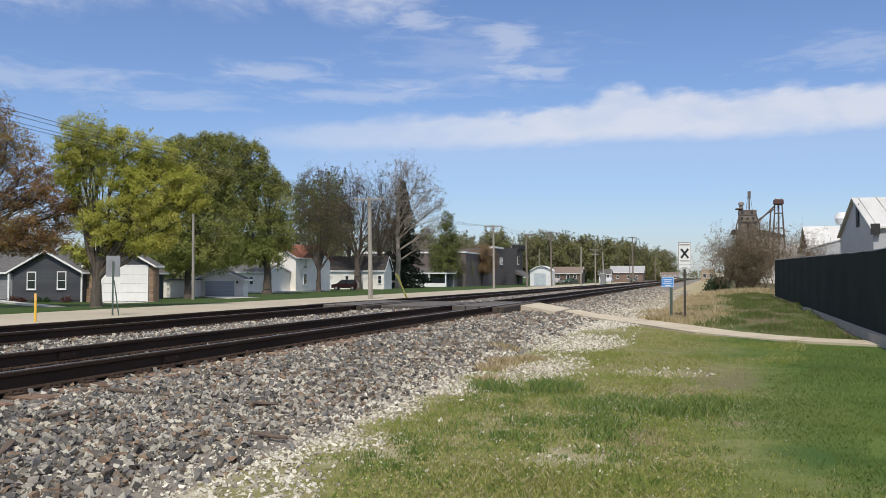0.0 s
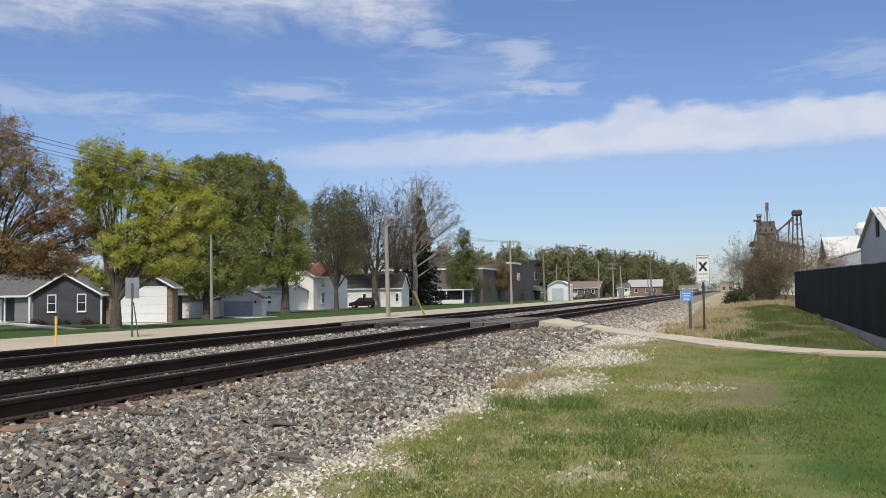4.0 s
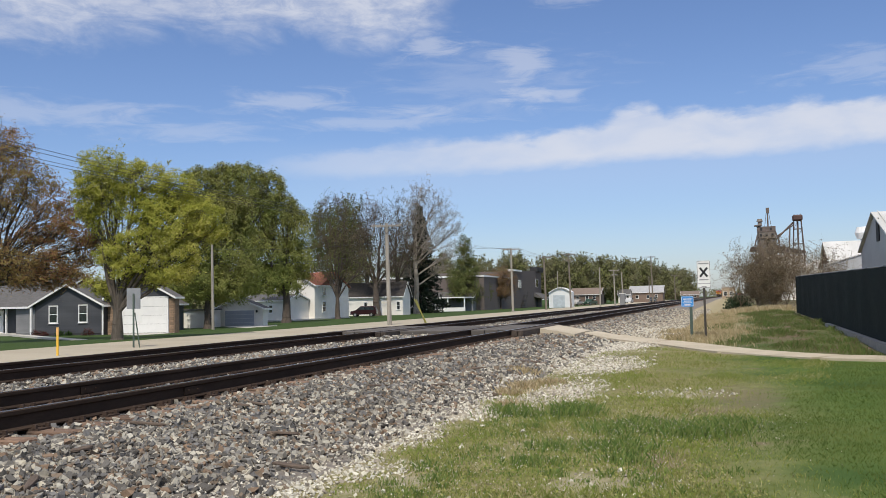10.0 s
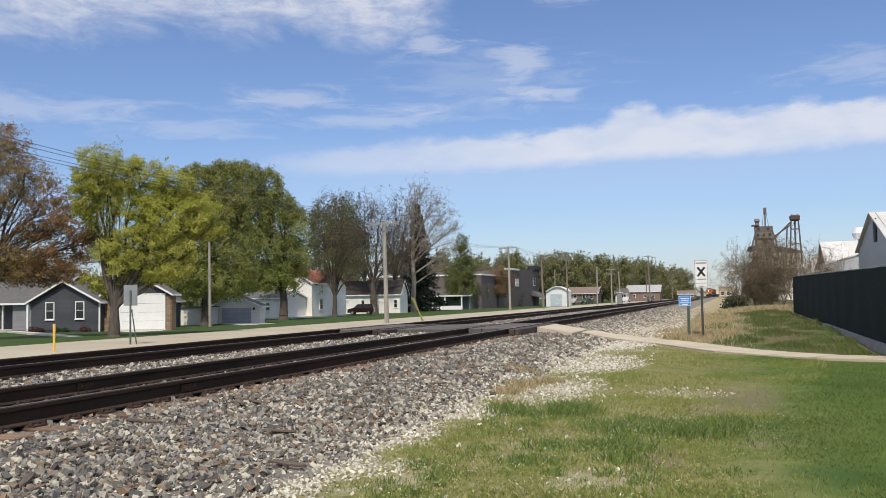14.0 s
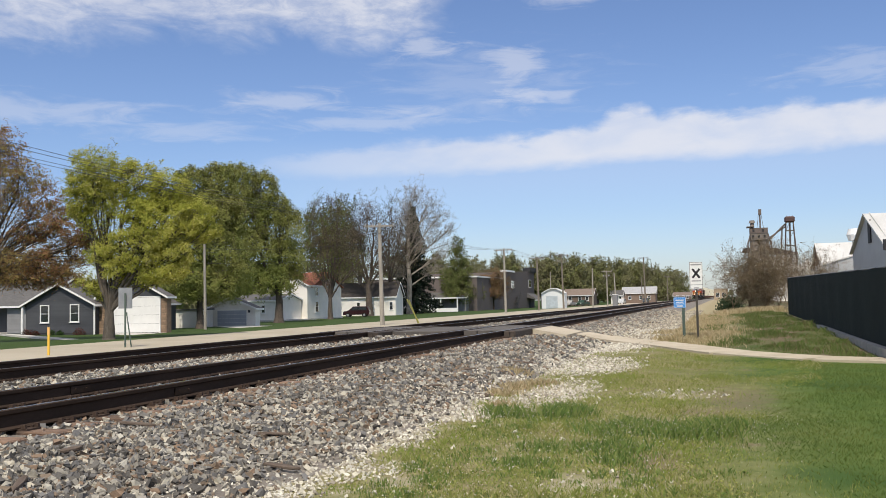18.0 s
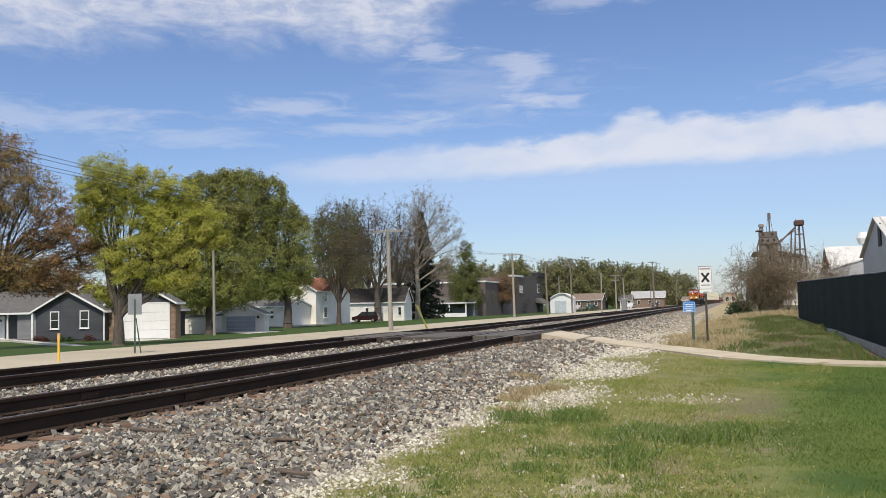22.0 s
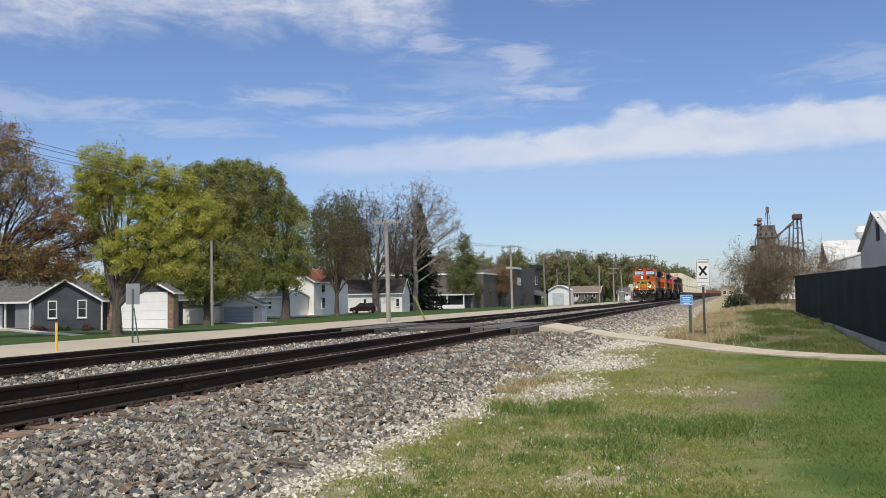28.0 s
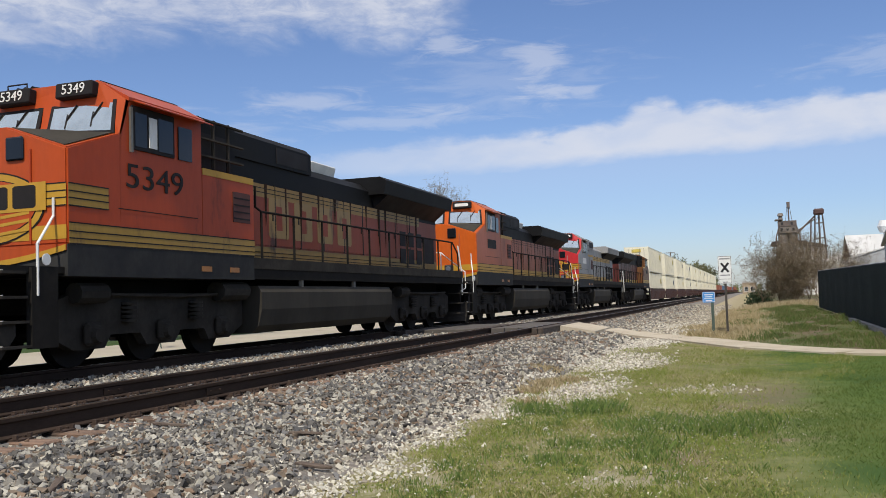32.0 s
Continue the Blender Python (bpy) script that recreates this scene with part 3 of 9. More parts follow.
    far = part("far_ties", bm, wood, tr)
    tagged(far, kind="stuff")
    return tr


build_track(X1, "rusty dark rails on brown wooden ties in grey stone")
build_track(X2, "worn dark rails on weathered wooden ties across the bed")


def build_paving():
    conc = mat("walk_concrete", (0.50, 0.435, 0.33), (0.43, 0.37, 0.275), scale=1.2, rough=0.9, fine=50, grain=0.25, bump=0.25, stain=(0.30, 0.26, 0.20), stain_scale=0.9)
    asphalt = mat("road_paving", (0.36, 0.315, 0.235), (0.42, 0.37, 0.28), scale=0.25, rough=0.92, fine=30, grain=0.22, bump=0.2, stain=(0.29, 0.25, 0.19), stain_scale=0.15)
    bm = bmesh.new()
    xs, ys = (-33.4, -31.2, -28.7, -26.2, -24.0), [-150 + 10 * i for i in range(66)]
    crown = (0.0, 0.05, 0.08, 0.05, 0.0)
    grid = [[bm.verts.new((x + 0.12 * math.sin(y * 0.31), y, ground_z(x, 0) + 0.015 + c)) for x, c in zip(xs, crown)] for y in ys]
    for r0, r1 in zip(grid, grid[1:]):
        for i in range(4):
            bm.faces.new((r0[i], r0[i + 1], r1[i + 1], r1[i]))
    solo("road", bm, asphalt, "pale sun-bleached street paving beside the lawns", "road", kind="structure", smooth=True)
    # sidewalk slabs from the crossing past the signs to the fence
    walk_thing = thing("pavement", pose(0, 0, 0), "narrow concrete sidewalk in pale slabs across the lawn", "sidewalk", kind="structure")
    line = [(-4.7, 32.0, 0.32), (-3.9, 31.7, 0.20), (-3.2, 31.2, 0.12), (-2.3, 30.3, 0.07), (-1.3, 28.3, 0.04), (-0.6, 26.6, 0.05), (0.3, 24.7, 0.05), (1.36, 23.4, 0.05), (2.2, 22.6, 0.05), (3.3, 22.1, 0.05),
            (5.2, 21.0, 0.05), (7.4, 19.4, 0.05), (9.4, 17.6, 0.05), (12, 15.0, 0.05)]
    line = [(x, y, max(z, ground_z(x, y) + 0.035)) for x, y, z in line]
    for (xa, ya, za), (xb, yb, zb) in zip(line, line[1:]):
        d = Vector((xb - xa, yb - ya, 0)).normalized()
        s = Vector((-d.y, d.x, 0)) * 0.64
        g = d * 0.012
        bm = bmesh.new()
        a, b = Vector((xa, ya, za)) + g, Vector((xb, yb, zb)) - g
        top = [a - s, b - s, b + s, a + s]
        lo = [bm.verts.new(p - Vector((0, 0, 0.14))) for p in top]
        hi = [bm.verts.new(p) for p in top]
        bm.faces.new(hi)
        bm.faces.new(lo[::-1])
        for i in range(4):
            bm.faces.new((lo[i], lo[(i + 1) % 4], hi[(i + 1) % 4], hi[i]))
        part("slab", bm, conc, walk_thing)
    # crossing: timbers beside and between the rails
    tim = mat("crossing_timber", (0.045, 0.034, 0.027), (0.08, 0.063, 0.05), scale=4, rough=0.9, fine=50, grain=0.4, bump=0.5, rand=0.2, stretch=(3, 0.3, 3))
    pan = mat("crossing_panel", (0.085, 0.075, 0.066), (0.12, 0.106, 0.094), scale=2, rough=0.9, fine=45, grain=0.3, bump=0.3, rand=0.12)
    cr = thing("track_crossing", pose(0, 30.6, 0), "foot crossing of worn timbers and grey panels between rails", "rail crossing", kind="structure")
    for xc in (X1, X2):
        for off in (-1.12, -0.93, -0.45, 0.0, 0.45, 0.93, 1.12):
            bm = bmesh.new()
            w = 0.21 if abs(off) < 0.6 else 0.085
            box(bm, xc + off - w, -2.9 - 0.9 * (off > 0.6) + 0.03 * off, RAIL_Z - 0.2, xc + off + w, 2.6, RAIL_Z - 0.012)
            bevelled(bm, 0.012)
            part("timber" if abs(off) > 0.6 else "panel", bm, tim if abs(off) > 0.6 else pan, cr)
    bm = bmesh.new()
    box(bm, X2 + 1.25, -2.6, 0.2, X1 - 1.25, 2.4, RAIL_Z - 0.03)
    bevelled(bm, 0.015)
    part("panel", bm, pan, cr)
    bm = bmesh.new()
    prism(bm, [(X1 + 1.22, 0.25), (-4.75, 0.05), (-4.75, 0.35), (X1 + 1.22, RAIL_Z - 0.03)], "y", -1.25, 2.2)
    part("ramp", bm, conc, cr, "sloping pale concrete ramp")


build_paving()


def plate_sign(name, m, w, h, zc, material, label):
    """A sign plate facing -Y on a square post, rounded corners."""
    s = thing(name, m, label, "sign")
    bm = bmesh.new()
    pts = []
    r = 0.04
    for cx, cz, a0 in ((w / 2 - r, h / 2 - r, 0), (-w / 2 + r, h / 2 - r, 90), (-w / 2 + r, -h / 2 + r, 180), (w / 2 - r, -h / 2 + r, 270)):
        for k in range(4):
            a = radians(a0 + k * 30)
            pts.append((cx + r * math.cos(a), zc + cz + r * math.sin(a)))
    prism(bm, pts, "y", -0.045, -0.041)
    part("plate", bm, material, s)
    return s


def bar(parent, x0, z0, x1, z1, y, material, name="bar"):
    bm = bmesh.new()
    box(bm, x0, y - 0.002, z0, x1, y, z1)
    part(name, bm, material, parent)


def build_signs():
    white = mat("sign_white", (0.80, 0.80, 0.77), (0.74, 0.74, 0.71), rough=0.45, fine=20, grain=0.05, bump=0.02)
    black = mat("sign_black", (0.015, 0.015, 0.016), rough=0.5, grain=0.1, bump=0.02)
    grey = mat("sign_print", (0.33, 0.33, 0.33), rough=0.5, grain=0.1, bump=0.02)
    blue = mat("sign_blue", (0.05, 0.24, 0.62), (0.06, 0.28, 0.68), rough=0.4, fine=20, grain=0.06, bump=0.02)
    post_dark = mat("post_dark", (0.045, 0.04, 0.036), (0.07, 0.06, 0.05), rough=0.8, fine=40, grain=0.3, bump=0.3)
    post_green = mat("post_green", (0.055, 0.085, 0.07), (0.08, 0.11, 0.09), rough=0.7, fine=40, grain=0.3, bump=0.2)
    alu = mat("sign_back", (0.34, 0.35, 0.36), (0.28, 0.29, 0.30), rough=0.5, metal=0.5, fine=20, grain=0.12, bump=0.05)
    s = plate_sign("crossing_sign", pose(-0.71, 31.3, -0.22, 0, 0, 6), 0.43, 0.91, 2.43, white, "white plate with black cross on dark post by sidewalk")
    bm = bmesh.new()
    box(bm, -0.035, -0.04, -0.4, 0.035, 0.03, 2.85)
    part("post", bm, post_dark, s)
    # cross and lines of print
    for a in (38, -38):
        bm = bmesh.new()
        m = pose(0, -0.047, 2.5, 0, a, 0)
        box(bm, -0.035, -0.002, -0.19, 0.035, 0.0, 0.19, m)
        part("cross_bar", bm, black, s)
    for zz, wd, hh in ((2.79, 0.17, 0.045), (2.25, 0.15, 0.035), (2.12, 0.19, 0.018), (2.02, 0.08, 0.03)):
        bar(s, -wd, zz - hh / 2, wd, zz + hh / 2, -0.047, grey, "print_bar")
    for x0, z0, x1, z1 in ((-0.205, 1.985, -0.195, 2.875), (0.195, 1.985, 0.205, 2.875), (-0.195, 2.865, 0.195, 2.875), (-0.195, 1.985, 0.195, 1.995)):
        bar(s, x0, z0, x1, z1, -0.047, black, "border")
    s = plate_sign("blue_sign", pose(-1.29, 31.9, -0.26, 0, 0, 8), 0.41, 0.36, 1.58, blue, "small blue plate with white print on green post")
    bm = bmesh.new()
    box(bm, 0.07, -0.04, -0.4, 0.16, 0.045, 1.56)
    part("post", bm, post_green, s)
    for zz, wd, hh in ((1.66, 0.14, 0.03), (1.59, 0.12, 0.025), (1.53, 0.15, 0.02), (1.46, 0.10, 0.035)):
        bar(s, -wd, zz - hh / 2, wd, zz + hh / 2, -0.047, white, "print_bar")
    for x0, z0, x1, z1 in ((-0.195, 1.42, -0.185, 1.74), (0.185, 1.42, 0.195, 1.74), (-0.185, 1.73, 0.185, 1.74), (-0.185, 1.42, 0.185, 1.43)):
        bar(s, x0, z0, x1, z1, -0.047, white, "border")
    # marker post and the back of a street sign by the road
    yel = mat("marker_yellow", (0.85, 0.52, 0.06), (0.78, 0.46, 0.05), rough=0.5, fine=30, grain=0.1, bump=0.05)
    org = mat("marker_orange", (0.85, 0.50, 0.16), rough=0.5, grain=0.1)
    p = thing("marker_post", pose(-26.0, 30.5, -0.41), "yellow plastic utility marker post with paler top", "post")
    bm = bmesh.new()
    tube(bm, (0, 0, 0), (0, 0, 0.88), 0.048, n=12)
    part("shaft", bm, yel, p)
    bm = bmesh.new()
    tube(bm, (0, 0, 0.88), (0, 0, 1.2), 0.054, n=12)
    part("sleeve", bm, org, p)
    p = thing("street_sign", pose(-26.7, 36.4, -0.41, 0, 0, 30), "grey back of a street sign on leaning green post", "sign")
    bm = bmesh.new()
    box(bm, -0.31, -0.004, 1.88, 0.31, 0.004, 2.86)
    part("plate", bm, alu, p, "bare grey aluminium back")
    bm = bmesh.new()
    box(bm, -0.04, -0.06, 0, 0.04, -0.006, 2.6)
    part("post", bm, post_green, p)
    bm = bmesh.new()
    tube(bm, (0.28, -0.03, 0), (0.06, -0.03, 1.7), 0.03, n=8)
    part("brace", bm, post_green, p)
    bm = bmesh.new()
    box(bm, 0.08, -0.05, 1.25, 0.36, -0.044, 1.6)
    part("small_plate", bm, white, p)


build_signs()


def build_fence():
    cloth = mat("fence_cloth", (0.0042, 0.0105, 0.0098), (0.006, 0.014, 0.0128), scale=1.0, rough=0.85, fine=180, grain=0.2, bump=0.3, spec=0.2)
    iron = mat("fence_iron", (0.20, 0.20, 0.20), (0.26, 0.26, 0.26), rough=0.5, metal=0.7, grain=0.15)
    stone = mat("fence_kerb", (0.22, 0.22, 0.21), (0.30, 0.29, 0.27), scale=2, rough=0.9, fine=30, grain=0.3, bump=0.4)
    fx = 3.72

    def base(y):
        return interp(y, (0, 25.2, 54.7), (0.14, 0.20, 0.43))

    def top(y):
        return interp(y, (0, 24.7, 54.8), (2.02, 2.13, 2.47))
    fe = thing("fence", pose(fx, 0, 0), "long fence wrapped in dark green privacy cloth", "fence")
    n = 20
    ys = [54.7 - 3.0 * i for i in range(n)]
    for i, y in enumerate(ys):
        bm = bmesh.new()
        tube(bm, (0.05, y, base(y) - 0.3), (0.05, y, top(y) + 0.03), 0.03, n=8)
        part("post", bm, iron, fe)
        if i + 1 < n:
            y1 = ys[i + 1]
            bm = bmesh.new()
            ny, nz = 7, 5
            g = []
            for a in range(ny):
                yy = y + (y1 - y) * a / (ny - 1)
                col = []
                for b in range(nz):
                    f = b / (nz - 1)
                    w = 0.02 * math.sin(a * 1.05) * math.sin(f * 3.1) + 0.008 * noise.noise(Vector((yy, f * 3, 1)))
                    sag = -0.025 * math.sin(math.pi * a / (ny - 1)) * f
                    col.append(bm.verts.new((w, yy, base(yy) + (top(yy) - base(yy)) * f + sag)))
                g.append(col)
            for a in range(ny - 1):
                for b in range(nz - 1):
                    bm.faces.new((g[a][b], g[a + 1][b], g[a + 1][b + 1], g[a][b + 1]))
            part("cloth_panel", bm, cloth, fe, smooth=True)
            bm = bmesh.new()
            tube(bm, (0.05, y, top(y)), (0.05, y1, top(y1)), 0.022, n=6)
            part("top_rail", bm, iron, fe)
    ke = thing("fence_kerb", pose(fx - 0.06, 0, 0), "low grey concrete kerb under the green fence", "kerb")
    for k in range(10):
        y0, y1 = 37.5 - 3 * k, 37.5 - 3 * k - 2.98
        bm = bmesh.new()
        prism(bm, [(y0, base(y0) - 0.4), (y1, base(y1) - 0.4), (y1, base(y1) + 0.05), (y0, base(y0) + 0.05)], "x", -0.12, 0.05)
        part("block", bm, stone, ke)


build_fence()

# ---- buildings ----

def gable_roof(parent, x0, x1, y0, y1, eave, ridge, axis, material, trim, over=0.35, thick=0.09):
    """Two roof slopes and white edge boards; the ridge runs along axis."""
    if axis == "y":
        xm = 0.5 * (x0 + x1)
        for xe, s in ((x0 - over, -1), (x1 + over, 1)):
            k = (ridge - eave) / (xm - x0)
            ze = eave - k * over
            bm = bmesh.new()
            prism(bm, [(xm, ridge), (xe, ze), (xe, ze + thick), (xm, ridge + thick)], "y", y0 - over, y1 + over)
            part("roof_slope", bm, material, parent)
            if trim:
                bm = bmesh.new()
                prism(bm, [(xm, ridge - 0.06), (xe, ze - 0.06), (xe, ze + thick + 0.02), (xm, ridge + thick + 0.02)], "y", y0 - over - 0.05, y0 - over - 0.003)
                part("bargeboard", bm, trim, parent)
                bm = bmesh.new()
                box(bm, xe - 0.05 if s < 0 else xe + 0.003, y0 - over, ze - 0.08, xe - 0.003 if s < 0 else xe + 0.05, y1 + over, ze + thick)
                part("gutter", bm, trim, parent)
    else:
        ym = 0.5 * (y0 + y1)
        for ye in (y0 - over, y1 + over):
            k = (ridge - eave) / (ym - y0)
            ze = eave - k * over
            bm = bmesh.new()
            prism(bm, [(ym, ridge), (ye, ze), (ye, ze + thick), (ym, ridge + thick)], "x", x0 - over, x1 + over)
            part("roof_slope", bm, material, parent)
            if trim:
                for xa, xb in ((x0 - over - 0.05, x0 - over - 0.003), (x1 + over + 0.003, x1 + over + 0.05)):
                    bm = bmesh.new()
                    prism(bm, [(ym, ridge - 0.06), (ye, ze - 0.06), (ye, ze + thick + 0.02), (ym, ridge + thick + 0.02)], "x", xa, xb)
                    part("bargeboard", bm, trim, parent)
                bm = bmesh.new()
                ya = ye - 0.06 if ye < ym else ye + 0.003
                box(bm, x0 - over, ya, ze - 0.08, x1 + over, ya + 0.055, ze + thick)
                part("gutter", bm, trim, parent)


def gable_walls(parent, x0, x1, y0, y1, z0, eave, ridge, axis, material, name="wall"):
    bm = bmesh.new()
    if axis == "y":
        prism(bm, [(x0, z0), (x1, z0), (x1, eave), (0.5 * (x0 + x1), ridge), (x0, eave)], "y", y0, y1)
    else:
        prism(bm, [(y0, z0), (y1, z0), (y1, eave), (0.5 * (y0 + y1), ridge), (y0, eave)], "x", x0, x1)
    return part(name, bm, material, parent)


def facing(x, y, z, side):
    """A pose on a wall: side 'S' looks to -Y, 'E' looks to +X. Local x runs along the wall, local -y outward."""
    return pose(x, y, z, 0, 0, 0 if side == "S" else 90)


def window(parent, m, w, h, frame_m, pane_m, bars=1, sill=True, fw=0.09):
    """A framed window standing 3 cm proud of its wall: frame, panes, sill."""
    bm = bmesh.new()
    for a in ((-w / 2, 0, -w / 2 + fw, h), (w / 2 - fw, 0, w / 2, h), (-w / 2 + fw, h - fw, w / 2 - fw, h), (-w / 2 + fw, 0, w / 2 - fw, fw)):
        box(bm, a[0], -0.05, a[1], a[2], 0.03, a[3])
    win = part("window", bm, frame_m, parent)
    win.matrix_basis = m
    hh = (h - 2 * fw) / (bars + 1)
    for i in range(bars + 1):
        bm = bmesh.new()
        box(bm, -w / 2 + fw, -0.018, fw + i * hh + 0.02, w / 2 - fw, -0.01, fw + (i + 1) * hh - 0.02)
        part("pane", bm, pane_m, win)
    if bars:
        bm = bmesh.new()
        for i in range(bars):
            box(bm, -w / 2 + fw, -0.035, fw + (i + 1) * hh - 0.02, w / 2 - fw, 0.0, fw + (i + 1) * hh + 0.02)
        part("sash_bar", bm, frame_m, win)
    if sill:
        bm = bmesh.new()
        box(bm, -w / 2 - 0.05, -0.09, -0.05, w / 2 + 0.05, 0.02, -0.002)
        part("sill", bm, frame_m, win)
    return win


def lap_siding(parent, x0, x1, y, z0, eave, ridge, material, step=0.18):
    """Overlapping boards on a wall that looks to -Y, up into the gable."""
    xm, z = 0.5 * (x0 + x1), z0
    while z < ridge - 0.15:
        w = 1.0 if z + step <= eave else max(0.0, (ridge - z - step) / max(ridge - eave, 0.01))
        a, b = xm - (xm - x0) * w, xm + (x1 - xm) * w
        if b - a > 0.3:
            bm = bmesh.new()
            vs = [bm.verts.new(v) for v in ((a, y - 0.03, z), (b, y - 0.03, z), (b, y - 0.008, z + step), (a, y - 0.008, z + step),
                                            (a, y - 0.003, z), (b, y - 0.003, z), (b, y - 0.003, z + step), (a, y - 0.003, z + step))]
            for f in ((0, 1, 2, 3), (4, 5, 1, 0), (7, 6, 5, 4), (3, 2, 6, 7), (0, 3, 7, 4), (1, 5, 6, 2)):
                bm.faces.new([vs[i] for i in f])
            part("siding_board", bm, material, parent)
        z += step


def garage_door(parent, m, w, h, material, rows=4, cols=8):
    bm = bmesh.new()
    ph, pw = h / rows, w / max(cols, 1)
    for r in range(rows):
        box(bm, -w / 2, -0.03, r * ph + 0.008, w / 2, 0.02, (r + 1) * ph - 0.008)
        for c in range(cols):
            box(bm, -w / 2 + c * pw + 0.08, -0.042, r * ph + 0.09, -w / 2 + (c + 1) * pw - 0.08, -0.031, (r + 1) * ph - 0.09)
    d = part("garage_door", bm, material, parent)
    d.matrix_basis = m
    return d


M_WHITE = mat("white_paint", (0.82, 0.79, 0.73), (0.75, 0.72, 0.66), scale=0.6, rough=0.6, fine=12, grain=0.08, bump=0.06, stain=(0.60, 0.59, 0.55), stain_at=0.66)
M_TRIM = mat("trim_white", (0.80, 0.80, 0.79), (0.75, 0.75, 0.74), rough=0.5, grain=0.06, bump=0.04)
M_GREY_SIDING = mat("grey_siding", (0.050, 0.053, 0.062), (0.062, 0.066, 0.075), scale=0.7, rough=0.7, fine=14, grain=0.12, bump=0.08, rand=0.08)
M_LIGHT_SIDING = mat("light_siding", (0.20, 0.20, 0.21), (0.24, 0.24, 0.25), scale=0.7, rough=0.7, fine=14, grain=0.1, bump=0.08, rand=0.06)
M_SHINGLE = mat("grey_shingle", (0.085, 0.082, 0.08), (0.125, 0.12, 0.118), scale=2.0, rough=0.9, fine=18, grain=0.5, bump=0.5, stretch=(1, 3, 1))
M_SHINGLE_BROWN = mat("brown_shingle", (0.22, 0.075, 0.045), (0.27, 0.10, 0.06), scale=2.0, rough=0.9, fine=18, grain=0.45, bump=0.5)
M_SHINGLE_DULL = mat("dull_brown_shingle", (0.17, 0.13, 0.105), (0.22, 0.17, 0.14), scale=2.0, rough=0.9, fine=18, grain=0.45, bump=0.5)
M_BRICK_DULL = mat("dull_brick", (0.20, 0.145, 0.115), (0.155, 0.115, 0.092), scale=4, rough=0.9, fine=25, grain=0.4, bump=0.4, rand=0.25)
M_SHINGLE_DARK = mat("dark_shingle", (0.05, 0.043, 0.039), (0.07, 0.06, 0.053), scale=2.0, rough=0.9, fine=18, grain=0.45, bump=0.5)
M_BRICK_TAN = mat("tan_brick", (0.30, 0.21, 0.14), (0.23, 0.155, 0.105), scale=4, rough=0.9, fine=25, grain=0.4, bump=0.4, rand=0.25)
M_BRICK_DARK = mat("brown_brick", (0.095, 0.078, 0.072), (0.12, 0.10, 0.093), scale=3, rough=0.9, fine=22, grain=0.35, bump=0.4, rand=0.25)
M_PANE = glass("window_pane", (0.02, 0.025, 0.03))
M_DOOR_GREY = mat("door_grey", (0.33, 0.36, 0.41), (0.37, 0.40, 0.45), rough=0.5, fine=10, grain=0.05, bump=0.03)
M_CONC = mat("drive_concrete", (0.52, 0.50, 0.46), (0.45, 0.43, 0.39), scale=0.6, rough=0.9, fine=25, grain=0.18, bump=0.15)
M_DARK = mat("dark_gap", (0.03, 0.03, 0.032), rough=0.8)


def flat_slab(name, pts, z, material, label, category):
    bm = bmesh.new()
    prism(bm, pts, "z", z - 0.15, z)
    solo(name, bm, material, label, category, kind="structure")


def bricks(parent, x0, x1, y, z0, z1, material, bw=0.4, bh=0.2):
    """Blocks of a narrow brick wall that looks to -Y, in running bond."""
    meshes = {}
    r, z = 0, z0
    while z + bh <= z1 + 0.01:
        x = x0
        first = True
        while x < x1 - 0.03:
            w = bw / 2 if first and r % 2 else bw
            w = min(w, x1 - x)
            key = round(w, 2)
            if key not in meshes:
                bm = bmesh.new()
                box(bm, 0.006, -0.05, 0.006, w - 0.006, -0.004, bh - 0.006)
                meshes[key] = mesh_of(bm, "brick")
                meshes[key].materials.append(material)
            shared("brick", meshes[key], parent, pose(x, y, z))
            x += w
            first = False
        z += bh
        r += 1


